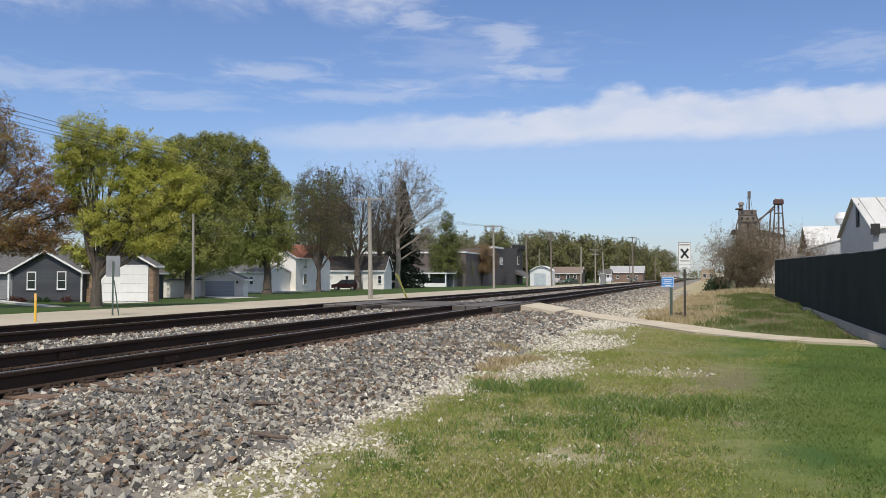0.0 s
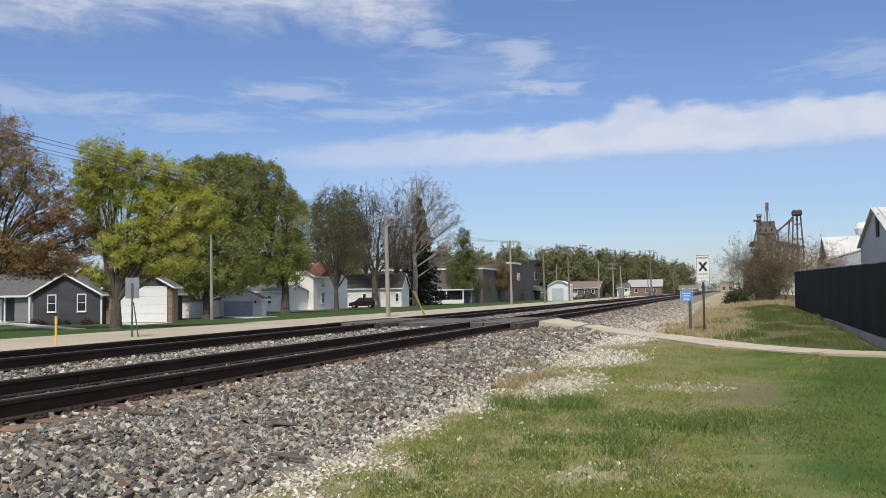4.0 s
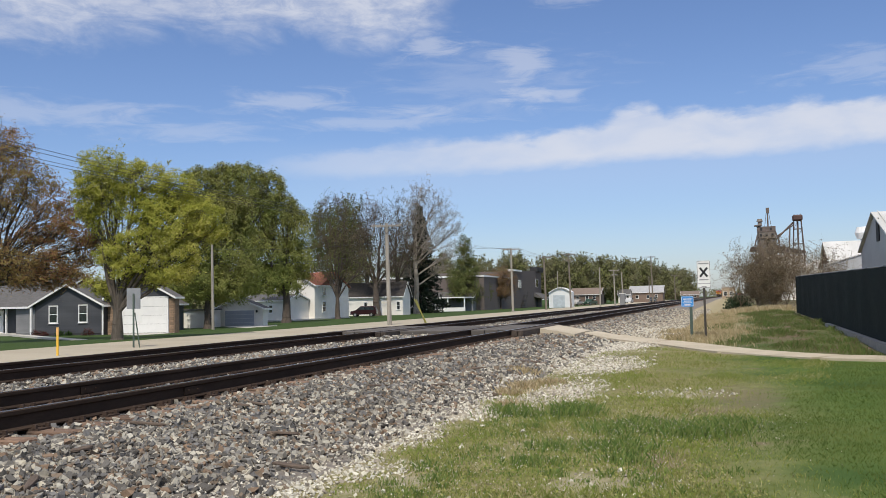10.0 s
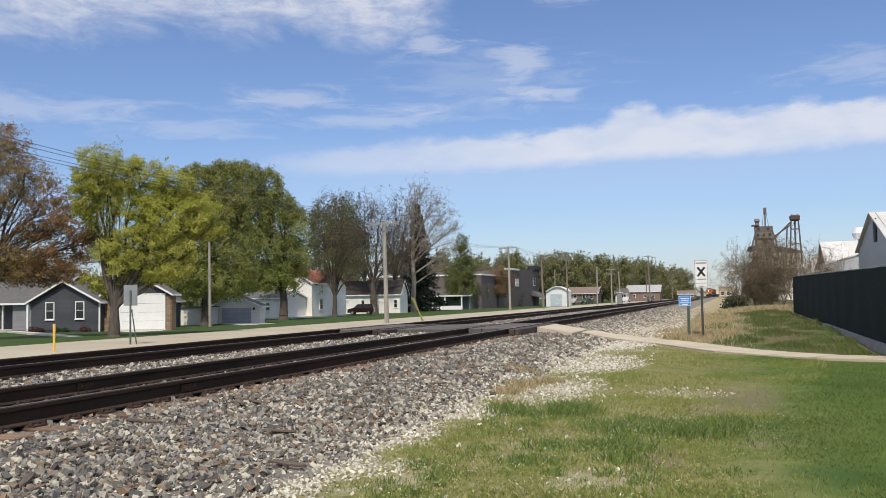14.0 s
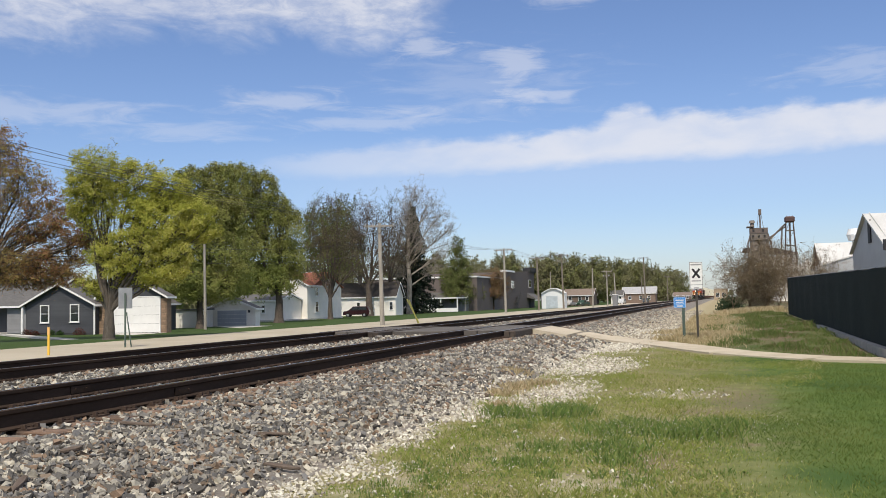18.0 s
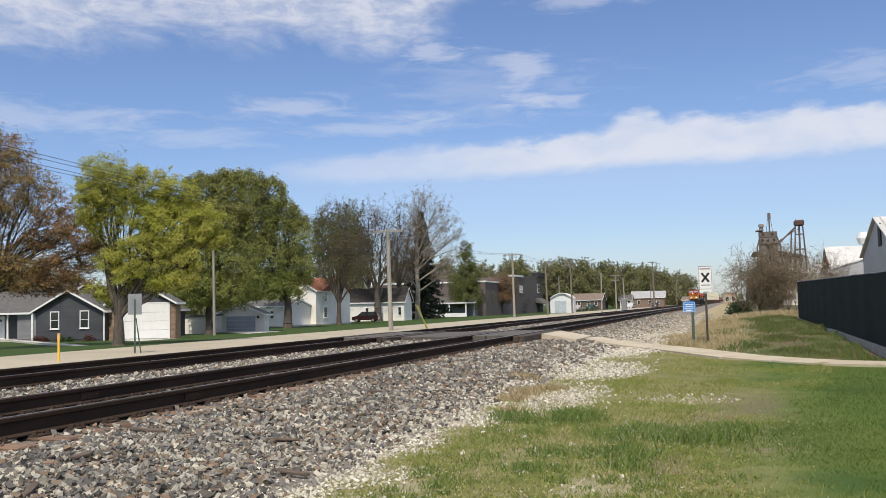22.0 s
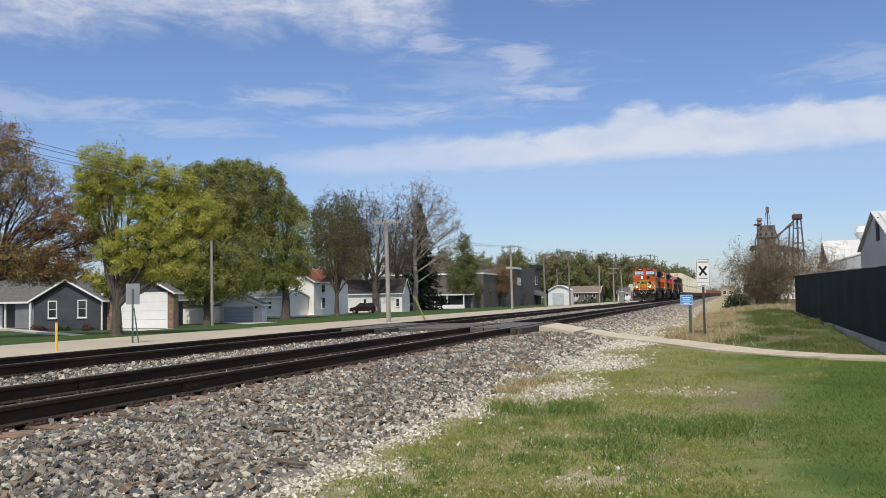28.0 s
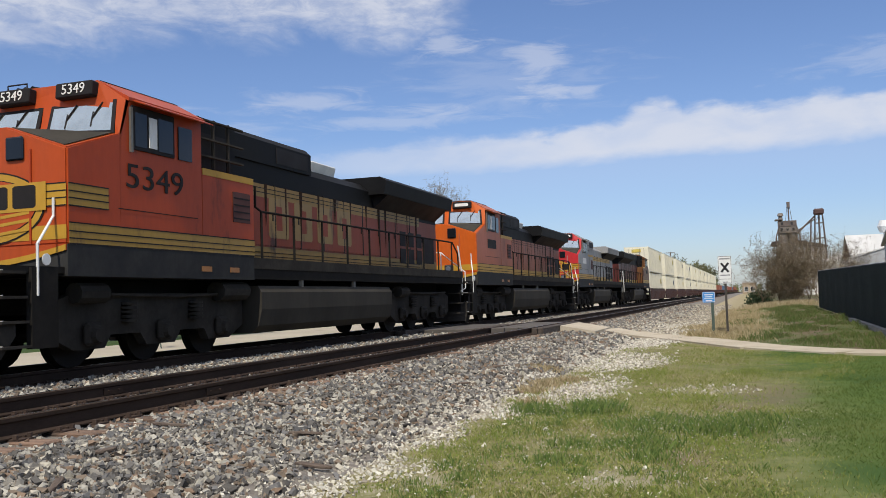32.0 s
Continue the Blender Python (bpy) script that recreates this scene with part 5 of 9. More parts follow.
def farmyard():
    sheet = mat("old_sheet_roof", (0.60, 0.59, 0.55), (0.70, 0.69, 0.66), scale=0.7, rough=0.5, metal=0.2, fine=9, grain=0.12, bump=0.1,
                stain=(0.36, 0.20, 0.11), stain_at=0.64, stain_scale=0.35, stretch=(1, 0.35, 0.35))
    wall = mat("grey_sheet_wall", (0.38, 0.39, 0.40), (0.44, 0.45, 0.46), scale=0.6, rough=0.6, fine=8, grain=0.1, bump=0.1)
    brick = mat("rust_brick", (0.13, 0.062, 0.042), (0.17, 0.085, 0.06), scale=2, rough=0.9, fine=10, grain=0.35, bump=0.3)
    s = thing("grain_shed", pose(0, 0, 0), "tall grey gabled shed with rust-streaked pale roof", "shed", "farm sheds")
    gable_walls(s, 9.0, 34, 55.5, 68.5, 0, 4.25, 6.4, "x", wall)
    gable_roof(s, 9.0, 34, 55.5, 68.5, 4.3, 6.42, "x", sheet, None, 0.2, 0.1)
    bm = bmesh.new()
    box(bm, 8.93, 60.2, 4.6, 8.99, 61.2, 6.0)
    part("vent_door", bm, M_DARK, s, "tall dark loft opening")
    for k in range(24):
        bm = bmesh.new()
        x = 9.2 + k * 1.03
        pipe(bm, [(x, 55.3, 4.37), (x, 61.99, 6.57)], 0.03, 4)
        part("roof_seam", bm, sheet, s)
    bm = bmesh.new()
    box(bm, 8.85, 55.2, 3.9, 9.3, 55.45, 4.5)
    part("eave_end", bm, M_DARK, s)
    s2 = thing("grain_shed", pose(0, 0, 0), "brick-gabled shed with weathered pale metal roof", "shed", "farm sheds")
    gable_walls(s2, 9.0, 30, 88.3, 96.5, 0, 4.2, 6.2, "x", brick)
    gable_roof(s2, 9.0, 30, 88.3, 96.5, 4.25, 6.25, "x", sheet, None, 0.2, 0.1)
    bm = bmesh.new()
    prism(bm, [(8.0, 0), (13.0, 0), (13.0, 5.1), (11.2, 4.72), (8.0, 3.82)], "y", 80.0, 88.2)
    part("lean_to", bm, wall, s2, "grey lean-to wall")
    bm = bmesh.new()
    prism(bm, [(7.9, 3.80), (11.2, 4.74), (13.0, 5.12), (13.0, 5.22), (11.2, 4.84), (7.9, 3.90)], "y", 79.9, 88.2)
    part("lean_to_roof", bm, sheet, s2)
    bm = bmesh.new()
    prism(bm, [(90.0, 5.2), (91.4, 5.9), (91.4, 6.05), (90.0, 5.35)], "x", 13.2, 14.6)
    part("roof_hatch", bm, brick, s2)
    v = thing("roof_ventilator", pose(11.3, 83.5, 0), "round pale metal ventilator on a stack", "ventilator")
    bm = bmesh.new()
    tube(bm, (0, 0, 0), (0, 0, 6.0), 0.35, n=10)
    part("stack", bm, wall, v)
    bm = bmesh.new()
    tube(bm, (0, 0, 6.0), (0, 0, 6.5), 0.62, 0.78, n=14)
    tube(bm, (0, 0, 6.5), (0, 0, 7.0), 0.78, 0.6, n=14)
    part("cowl", bm, M_TRIM, v)
    # concrete elevator with head house, pipes and the open leg tower
    conc = mat("elevator_concrete", (0.23, 0.20, 0.175), (0.165, 0.142, 0.122), scale=0.4, rough=0.9, fine=4, grain=0.25, bump=0.3)
    dark = mat("elevator_steel", (0.12, 0.098, 0.088), (0.17, 0.135, 0.12), scale=1, rough=0.7, metal=0.3, fine=6, grain=0.3)
    e = thing("grain_elevator", pose(8.8, 212, 0), "old concrete grain elevator with rusty head house", "elevator")
    for k, x in enumerate((-0.95, 1.05)):
        bm = bmesh.new()
        tube(bm, (x, 0, -1), (x, 0, 14.4 - 0.5 * k), 1.02, n=20)
        part("silo", bm, conc, e, smooth=False)
    bm = bmesh.new()
    box(bm, -1.7, -1.3, 13.8, 1.9, 1.3, 15.2)
    part("gallery", bm, conc, e)
    bm = bmesh.new()
    box(bm, -1.9, -1.4, 15.2, 1.9, 1.4, 16.4)
    box(bm, -2.5, -1.7, 16.6, -1.0, 1.7, 16.8)
    part("head_house", bm, dark, e, "rusty dark head house")
    bm = bmesh.new()
    tube(bm, (-1.3, 0, 16.6), (-1.3, 0, 17.6), 0.5, 0.4, n=10)
    tube(bm, (-1.3, 0, 17.6), (-1.3, 0, 18.2), 0.7, 0.5, n=10)
    part("dust_cyclone", bm, conc, e)
    bm = bmesh.new()
    for dx in (-0.35, 0.35):
        tube(bm, (0.4 + 2 * dx, 0, 16.2), (0.4 + dx * 0.6, 0, 20.0), 0.05, n=5)
    tube(bm, (0.4, 0, 16.2), (0.4, 0, 19.8), 0.16, n=6)
    box(bm, 0.1, -0.35, 19.4, 0.75, 0.35, 20.6)
    part("bucket_leg", bm, dark, e)
    bm = bmesh.new()
    for k in range(9):
        z = 3 + k * 1.15
        pipe(bm, [(-2.0, -2.2, z), (-1.4, -2.25, z)], 0.05, 4)
    pipe(bm, [(-2.0, -2.2, 1), (-2.0, -2.2, 14)], 0.06, 4)
    pipe(bm, [(-1.4, -2.2, 1), (-1.4, -2.2, 14)], 0.06, 4)
    part("ladder", bm, dark, e)
    bm = bmesh.new()
    prism(bm, [(-3.6, 11.4), (8.2, 10.4), (8.2, 10.9), (1.5, 12.5), (-3.2, 12.2)], "y", 3.0, 9.0)
    part("annex_roof", bm, dark, e)
    bm = bmesh.new()
    box(bm, 2.2, 3.3, -0.8, 8.0, 8.7, 10.35)
    part("annex_wall", bm, M_WHITE, e, "white sheet-metal annex wall")
    for x, z in ((-1.2, 14.5), (0.0, 14.5), (1.2, 14.5), (-1.1, 15.8), (0.9, 15.8)):
        bm = bmesh.new()
        box(bm, x - 0.22, -1.42, z - 0.3, x + 0.22, -1.28, z + 0.3)
        part("opening", bm, M_DARK, e)
    for x in (-2.35, 2.5):
        bm = bmesh.new()
        pipe(bm, [(x, -1.3, 1.0), (x, -1.3, 13.0), (x * 0.7, -1.3, 15.4)], 0.16, 6)
        part("spout", bm, dark, e)
    t = thing("leg_tower", pose(15.4, 213, 0), "rusty open steel leg tower with spouts", "tower")
    for sx, sy in ((-1, -1), (1, -1), (1, 1), (-1, 1)):
        bm = bmesh.new()
        tube(bm, (sx * 1.7, sy * 1.7, -1), (sx * 0.75, sy * 0.75, 17.6), 0.12, 0.09, n=6)
        part("leg", bm, dark, t)
    for k in range(5):
        z = 2.5 + k * 3.3
        r = 1.7 - 0.95 * z / 17.6
        bm = bmesh.new()
        pipe(bm, [(-r, -r, z), (r, -r, z), (r, r, z), (-r, r, z), (-r, -r, z)], 0.09, 5)
        r2 = 1.7 - 0.95 * (z + 3.3) / 17.6
        pipe(bm, [(-r, -r, z), (r2, -r2, z + 3.3)], 0.05, 4)
        pipe(bm, [(-r, r, z), (-r2, -r2, z + 3.3)], 0.05, 4)
        part("brace", bm, dark, t)
    bm = bmesh.new()
    box(bm, -1.05, -1.0, 17.5, 1.05, 1.0, 18.8)
    bevelled(bm, 0.25)
    part("head_box", bm, mat("rust_red", (0.10, 0.05, 0.042), (0.075, 0.042, 0.037), rough=0.7, fine=6, grain=0.3), t, "rust-red head box")
    bm = bmesh.new()
    pipe(bm, [(-0.9, 0, 17.2), (-5.6, -0.5, 12.6)], 0.2, 6)
    part("spout", bm, dark, t)
    bm = bmesh.new()
    pipe(bm, [(-0.9, 0, 16.6), (-6.4, -0.5, 12.9)], 0.15, 6)
    part("spout", bm, dark, t)
    bm = bmesh.new()
    pipe(bm, [(-1.6, 0, 16.4), (-2.3, 0, 6)], 0.16, 6)
    part("spout", bm, dark, t)
    bm = bmesh.new()
    pipe(bm, [(0, 0, -1), (0, 0, 17.5)], 0.2, 8)
    part("bucket_leg", bm, dark, t)
    w = thing("white_bins", pose(11.5, 160, 0), "white metal grain bins behind a bare thicket", "grain bin")
    for x in (-2.5, 2.6, 7.6):
        bm = bmesh.new()
        tube(bm, (x, 0, -0.5), (x, 0, 5.6), 2.4, n=20)
        tube(bm, (x, 0, 5.6), (x, 0, 7.0), 2.5, 0.4, n=20)
        part("bin", bm, M_WHITE, w)


farmyard()


# ---- poles and wires ----
M_POLE = mat("pole_wood", (0.36, 0.33, 0.285), (0.28, 0.255, 0.22), scale=1.5, rough=0.9, fine=20, grain=0.35, bump=0.4, stretch=(3, 3, 0.3))
M_POLE_DARK = mat("pole_wood_dark", (0.17, 0.145, 0.12), (0.22, 0.19, 0.155), scale=1.5, rough=0.9, fine=20, grain=0.35, bump=0.4, stretch=(3, 3, 0.3))
M_WIRE = mat("wire", (0.06, 0.06, 0.065), rough=0.6, grain=0.05, bump=0)


def pole(x, y, z, h, arms=1, lean=0.0, turn=17, dark=False, r=0.15, label="weathered wooden utility pole with crossarm along the street"):
    p = thing("utility_pole", pose(x, y, z, 0, lean, turn), label, "utility pole", "utility poles")
    wd = M_POLE_DARK if dark else M_POLE
    bm = bmesh.new()
    tube(bm, (0, 0, -0.3), (0, 0, h), r, r * 0.68, n=10)
    part("shaft", bm, wd, p)
    for k in range(arms):
        zz = h - 0.25 - 1.1 * k
        w = 1.25 - 0.4 * k
        bm = bmesh.new()
        box(bm, -w, -r * 0.7 - 0.11, zz - 0.07, w, -r * 0.7, zz + 0.07)
        arm = part("crossarm", bm, wd, p)
        bm = bmesh.new()
        for s in (-1, 1):
            pipe(bm, [(s * 0.6, -r * 0.7 - 0.05, zz - 0.05), (0, -r * 0.7, zz - 0.65)], 0.025, 5)
        part("arm_brace", bm, M_WIRE, arm)
        for xx in (-w + 0.1, -0.45 * w, 0.45 * w, w - 0.1):
            bm = bmesh.new()
            tube(bm, (xx, -r * 0.7 - 0.055, zz + 0.07), (xx, -r * 0.7 - 0.055, zz + 0.24), 0.05, 0.035, n=7)
            part("insulator", bm, M_DOOR_GREY, arm)
    return p


def wire(a, b, sag, r=0.012, label="thin dark overhead power wire between poles"):
    bm = bmesh.new()
    a, b = Vector(a), Vector(b)
    n = 14
    pts = []
    for i in range(n + 1):
        f = i / n
        p = a.lerp(b, f)
        p.z -= sag * 4 * f * (1 - f)
        pts.append(p)
    pipe(bm, pts, r, 4)
    solo("power_wire", bm, M_WIRE, label, "power wire", group="overhead wires")


pole(-26.6, 70.0, -0.41, 8.5, 1, lean=-0.9, r=0.2)
pole(-45.75, 74.2, -0.68, 7.95, 0, lean=-0.4, r=0.15, label="slim pale wooden pole without crossarm on lawn")
pole(-30.9, 133.7, -0.42, 9.8, 1, lean=-0.6, r=0.2)
pole(-29.8, 154.4, -0.42, 9.3, 1, lean=-1.4, dark=True, r=0.2)
pole(-28.9, 174.8, -0.42, 10.7, 2, lean=-1.2, dark=True, r=0.2)
pole(-20.4, 266.5, -0.4, 13.6, 1, lean=-0.8, dark=True, r=0.24)
pole(-24.8, 186.5, -0.4, 8.2, 0, lean=0.4, r=0.17, label="slim pale wooden pole without crossarm by street")
pole(-25.5, 217.8, -0.4, 8.6, 2, lean=-0.4, r=0.19)
pole(-25.2, 233.5, -0.4, 8.3, 0, lean=-2.2, r=0.2, label="leaning pale wooden pole by the far crossing")
pole(-27.0, 2.0, -0.4, 9.6, 1, r=0.2)
pole(-24.0, 300, -0.4, 8.6, 0, dark=True, r=0.18, label="dark slim pole by the far street")
pole(-17.5, 330, -0.4, 9.5, 1, dark=True, r=0.2)
pole(-41.5, 231, -0.6, 9.2, 0, lean=0.3, r=0.15, label="slim pale wooden pole behind the arched shed")
for off in (-1.1, -0.5, 0.5, 1.1):
    wire((-26.7 + off, 69.9 + off * 0.3, 8.1), (-27.0 + off, 2.0, 9.2), 0.9)
    wire((-26.7 + off, 69.9 + off * 0.3, 8.1), (-31.0 + off, 133.6, 9.35), 0.8)
    wire((-31.0 + off, 133.6, 9.35), (-30.0 + off, 154.3, 8.8), 0.2)
    wire((-30.0 + off, 154.3, 8.8), (-29.1 + off, 174.7, 10.2), 0.2)
    wire((-29.1 + off, 174.7, 10.2), (-20.6 + off, 266.4, 13.1), 0.9)
wire((-45.8, 74.2, 6.9), (-26.8, 70.0, 6.6), 0.35)
wire((-45.8, 74.2, 5.5), (-26.8, 70.0, 5.6), 0.35)
wire((-45.8, 74.2, 4.7), (-27.0, 2.0, 6.4), 1.0)
wire((-45.8, 74.2, 6.9), (-60.0, 150.0, 7.2), 0.5)
# guy wires with yellow guards beside the pole
M_GUARD = mat("guard_yellow", (0.55, 0.52, 0.16), rough=0.5, grain=0.1)
for foot, head, f in (((-25.5, 76.0, -0.42), (-26.5, 70.2, 7.4), 0.27), ((-25.35, 75.9, -0.42), (-26.5, 70.2, 5.6), 0.36)):
    wire(head, foot, 0.0, 0.012, "steel guy wire bracing the utility pole")
    bm = bmesh.new()
    a, b = Vector(foot), Vector(head)
    tube(bm, a, a.lerp(b, f), 0.055, n=7)
    solo("guy_guard", bm, M_GUARD, "yellow plastic guard on a pole guy wire", "guy guard", group="guy guards")

# ---- trees ----
def tubes_mesh(name, segs, n, material):
    """Tapered tubes from rows of start, end and two radii."""
    s = np.array(segs, dtype=float)
    P, Q, R0, R1 = s[:, 0:3], s[:, 3:6], s[:, 6], s[:, 7]
    d = Q - P
    d /= np.maximum(np.linalg.norm(d, axis=1), 1e-6)[:, None]
    ref = np.where(np.abs(d[:, 2:3]) > 0.9, np.array([[1.0, 0, 0]]), np.array([[0, 0, 1.0]]))
    a = np.cross(d, ref)
    a /= np.linalg.norm(a, axis=1)[:, None]
    b = np.cross(d, a)
    ang = 2 * np.pi * np.arange(n) / n
    ring = a[:, None, :] * np.cos(ang)[None, :, None] + b[:, None, :] * np.sin(ang)[None, :, None]
    v = np.concatenate([P[:, None, :] + ring * R0[:, None, None], Q[:, None, :] + ring * R1[:, None, None]], 1).reshape(-1, 3)
    i = np.arange(n)
    f = np.stack([i, (i + 1) % n, (i + 1) % n + n, i + n], 1)
    faces = (np.arange(len(s))[:, None, None] * 2 * n + f[None]).reshape(-1, 4)
    me = from_arrays(name, v, faces, material)
    me.polygons.foreach_set("use_smooth", [True] * len(me.polygons))
    return me


def curve_pts(rng, a, b, n, bow, wob):
    """A bowed, slightly crooked way from a to b."""
    a, b = np.array(a, float), np.array(b, float)
    L = np.linalg.norm(b - a)
    mid = np.array([0, 0, bow * L])
    off = rng.normal(size=3) * wob * L
    out = []
    for i in range(n + 1):
        f = i / n
        k = 4 * f * (1 - f)
        out.append(a + (b - a) * f + mid * k * (1 - f) + off * k * 0.5 + (rng.normal(size=3) * wob * L * 0.25 if 0 < i < n else 0))
    return out


def tree(label, x, y, z, lobes, r0, fork, bark, leaves=None, n_leaf=6000, leaf=0.2, seed=1, sec=11, ter=7, twig=4,
         lean=0.0, name="tree", bow=0.08, fill=0.35, twig_r=0.011, category="tree", plume=0, puff=0.55, tall=0.8, low=False):
    """A trunk, limbs to each lobe of the crown, branches, twigs, and leaves on the twigs.
    lobes: across the view, height, half width, half height, in metres from the foot."""
    rng = np.random.RandomState(seed)
    t = thing(name, pose(x, y, z), label, category, "trees")
    side, deep = np.array([0.953, 0.301, 0.0]), np.array([-0.301, 0.953, 0.0])
    top = np.array([lean, 0, fork])
    trunk, limbs, twigs, leaf_at = [], [], [], []
    pts = curve_pts(rng, (0, 0, -0.3), top, 5, 0.0, 0.02)
    for i in range(5):
        ra, rb = r0 * (1.35 if i == 0 else 1 - 0.08 * i), r0 * (1 - 0.08 * (i + 1))
        trunk.append((*pts[i], *pts[i + 1], ra, rb))
    for du, up, ru, rz in lobes:
        dv = rng.uniform(-0.45, 0.45) * ru
        c = side * du + deep * dv + np.array([0, 0, up])
        rl = 0.5 * (ru + rz)
        st = top * (min(1.0, max(0.3, 0.62 * up / fork)) if low else rng.uniform(0.8, 1.0))
        lim = curve_pts(rng, st, c + np.array([0, 0, 0.35 * rz]), 7, bow, 0.05)
        rb = r0 * min(0.7, 0.32 + 0.1 * rl / max(r0 * 10, 0.5))
        for i in range(7):
            limbs.append((*lim[i], *lim[i + 1], rb * (1 - i / 8.5), rb * (1 - (i + 1) / 8.5)))
        for k in range(sec):
            i = rng.randint(2, 8)
            q = rng.normal(size=3)
            q /= np.linalg.norm(q)
            rad = rng.uniform(0.62, 1.0)
            end = c + (side * q[0] * ru + deep * q[1] * ru + np.array([0, 0, q[2] * rz])) * rad
            b1 = curve_pts(rng, lim[i], end, 4, 0.10, 0.06)
            rs = rb * (1 - i / 8.5) * 0.45
            for j in range(4):
                limbs.append((*b1[j], *b1[j + 1], rs * (1 - j / 4.6), rs * (1 - (j + 1) / 4.6)))
            for m in range(ter):
                j = rng.randint(1, 5)
                e2 = b1[j] + rng.normal(size=3) * 0.30 * rl + np.array([0, 0, 0.10 * rl])
                b2 = curve_pts(rng, b1[j], e2, 2, 0.06, 0.08)
                rr = max(rs * 0.28, twig_r)
                for jj in range(2):
                    twigs.append((*b2[jj], *b2[jj + 1], rr * (1 - jj * 0.4), rr * (0.6 - jj * 0.3)))
                leaf_at.append(b2[1])
                leaf_at.append(b2[2])
                for w in range(twig):
                    p = b2[rng.randint(1, 3)]
                    e3 = p + rng.normal(size=3) * 0.13 * rl + np.array([0, 0, 0.05 * rl])
                    twigs.append((*p, *e3, twig_r, twig_r * 0.5))
                    leaf_at.append(e3)
    # upright leafy shoots along the skyline
    for du, up, ru, rz in lobes[:5] if plume else ():
        for k in range(plume):
            q = rng.normal(size=3)
            q[2] = abs(q[2]) + 0.5
            q /= np.linalg.norm(q)
            p = side * (du + q[0] * ru * 0.9) + deep * (q[1] * ru * 0.9) + np.array([0, 0, up + q[2] * rz * 0.85])
            e = p + np.array([q[0] * 0.35, q[1] * 0.35, 1.0]) * rng.uniform(0.25, 0.6) * rl
            twigs.append((*p, *e, twig_r * 2, twig_r * 0.6))
            for f in rng.rand(9):
                leaf_at.append(p + (e - p) * f)
    ob = new("trunk", tubes_mesh("trunk", trunk, 10, bark))
    ob.parent = t
    ob = new("branch_work", tubes_mesh("branch_work", limbs, 5, bark))
    ob.parent = t
    ob = new("twig_work", tubes_mesh("twig_work", twigs, 3, bark))
    ob.parent = t
    tagged(ob, kind="stuff")
    if leaves:
        la = np.array(leaf_at)
        n1 = int(n_leaf * (1 - fill))
        rl = np.mean([l[2] + l[3] for l in lobes]) * 0.5
        c = la[rng.randint(0, len(la), n1)] + rng.normal(size=(n1, 3)) * 0.06 * rl
        extra, outs = [], [c - np.array([0, 0, np.mean([l[1] for l in lobes]) * 0.8])]
        wts = np.array([l[2] * l[2] * l[3] for l in lobes]) ** 0.67
        for (du, up, ru, rz), k in zip(lobes, (wts / wts.sum() * n_leaf * fill).astype(int)):
            # sprays of leaves over the lobe's skin, with gaps between them
            m = max(6, int(1.5 * (ru + rz) ** 2 / (puff * puff)))
            q = rng.normal(size=(m, 3))
            q /= np.linalg.norm(q, axis=1)[:, None]
            at = q * (0.5 + 0.5 * rng.rand(m, 1) ** 0.45)
            cen = side * (at[:, 0:1] * ru + du) + deep * (at[:, 1:2] * ru) + np.array([0, 0, 1.0]) * (at[:, 2:3] * rz + up)
            size = puff * (0.55 + 0.8 * rng.rand(m))
            pick = rng.choice(m, k, p=size ** 2 / (size ** 2).sum())
            off = rng.normal(size=(k, 3))
            off /= np.linalg.norm(off, axis=1)[:, None]
            off *= (rng.rand(k, 1) ** 0.5) * np.array([1.0, 1.0, tall])
            extra.append(cen[pick] + off * size[pick][:, None])
            w = side * q[:, 0:1] + deep * q[:, 1:2] + np.array([0, 0, 1.0]) * (q[:, 2:3] + 0.3)
            outs.append(w[pick] + off * 0.9)
        c = np.concatenate([c] + extra)
        ob = new("crown", leaf_mesh("crown", c, leaf, leaves, rng, 0.0, np.concatenate(outs)))
        ob.parent = t
    return t


def px_lobes(base, scale, rows):
    """Lobes from offsets in a sketch whose unit is 1/scale metre."""
    return [((cx - base[0]) / scale, (base[1] - cy) / scale, rx / scale, ry / scale) for cx, cy, rx, ry in rows]


B_MAPLE = mat("bark_maple", (0.075, 0.062, 0.05), (0.12, 0.10, 0.08), scale=3, rough=0.95, fine=14, grain=0.5, bump=0.8, stretch=(2, 2, 0.4))
B_DARK = mat("bark_dark", (0.075, 0.058, 0.048), (0.11, 0.088, 0.07), scale=3, rough=0.95, fine=14, grain=0.5, bump=0.6, stretch=(2, 2, 0.4))
B_PALE = mat("bark_sycamore", (0.36, 0.325, 0.28), (0.19, 0.165, 0.135), scale=1.2, rough=0.9, fine=10, grain=0.35, bump=0.3)
B_TWIG = mat("bark_bare", (0.16, 0.13, 0.11), (0.22, 0.18, 0.155), scale=2, rough=0.95, fine=12, grain=0.4, bump=0.3)
L_LIME = palette("leaves_lime", [(0.43, 0.43, 0.085), (0.49, 0.485, 0.12), (0.37, 0.38, 0.062), (0.54, 0.51, 0.16)], see=0.4,
                 other=[(0.29, 0.315, 0.048), (0.34, 0.355, 0.058), (0.39, 0.385, 0.075)], drift=0.12, drift_scale=0.3)
L_GREEN = palette("leaves_green", [(0.18, 0.215, 0.052), (0.205, 0.24, 0.062), (0.24, 0.265, 0.076), (0.15, 0.18, 0.042)], see=0.3,
                  other=[(0.26, 0.27, 0.074), (0.30, 0.295, 0.094)], drift=0.15, drift_scale=0.2)
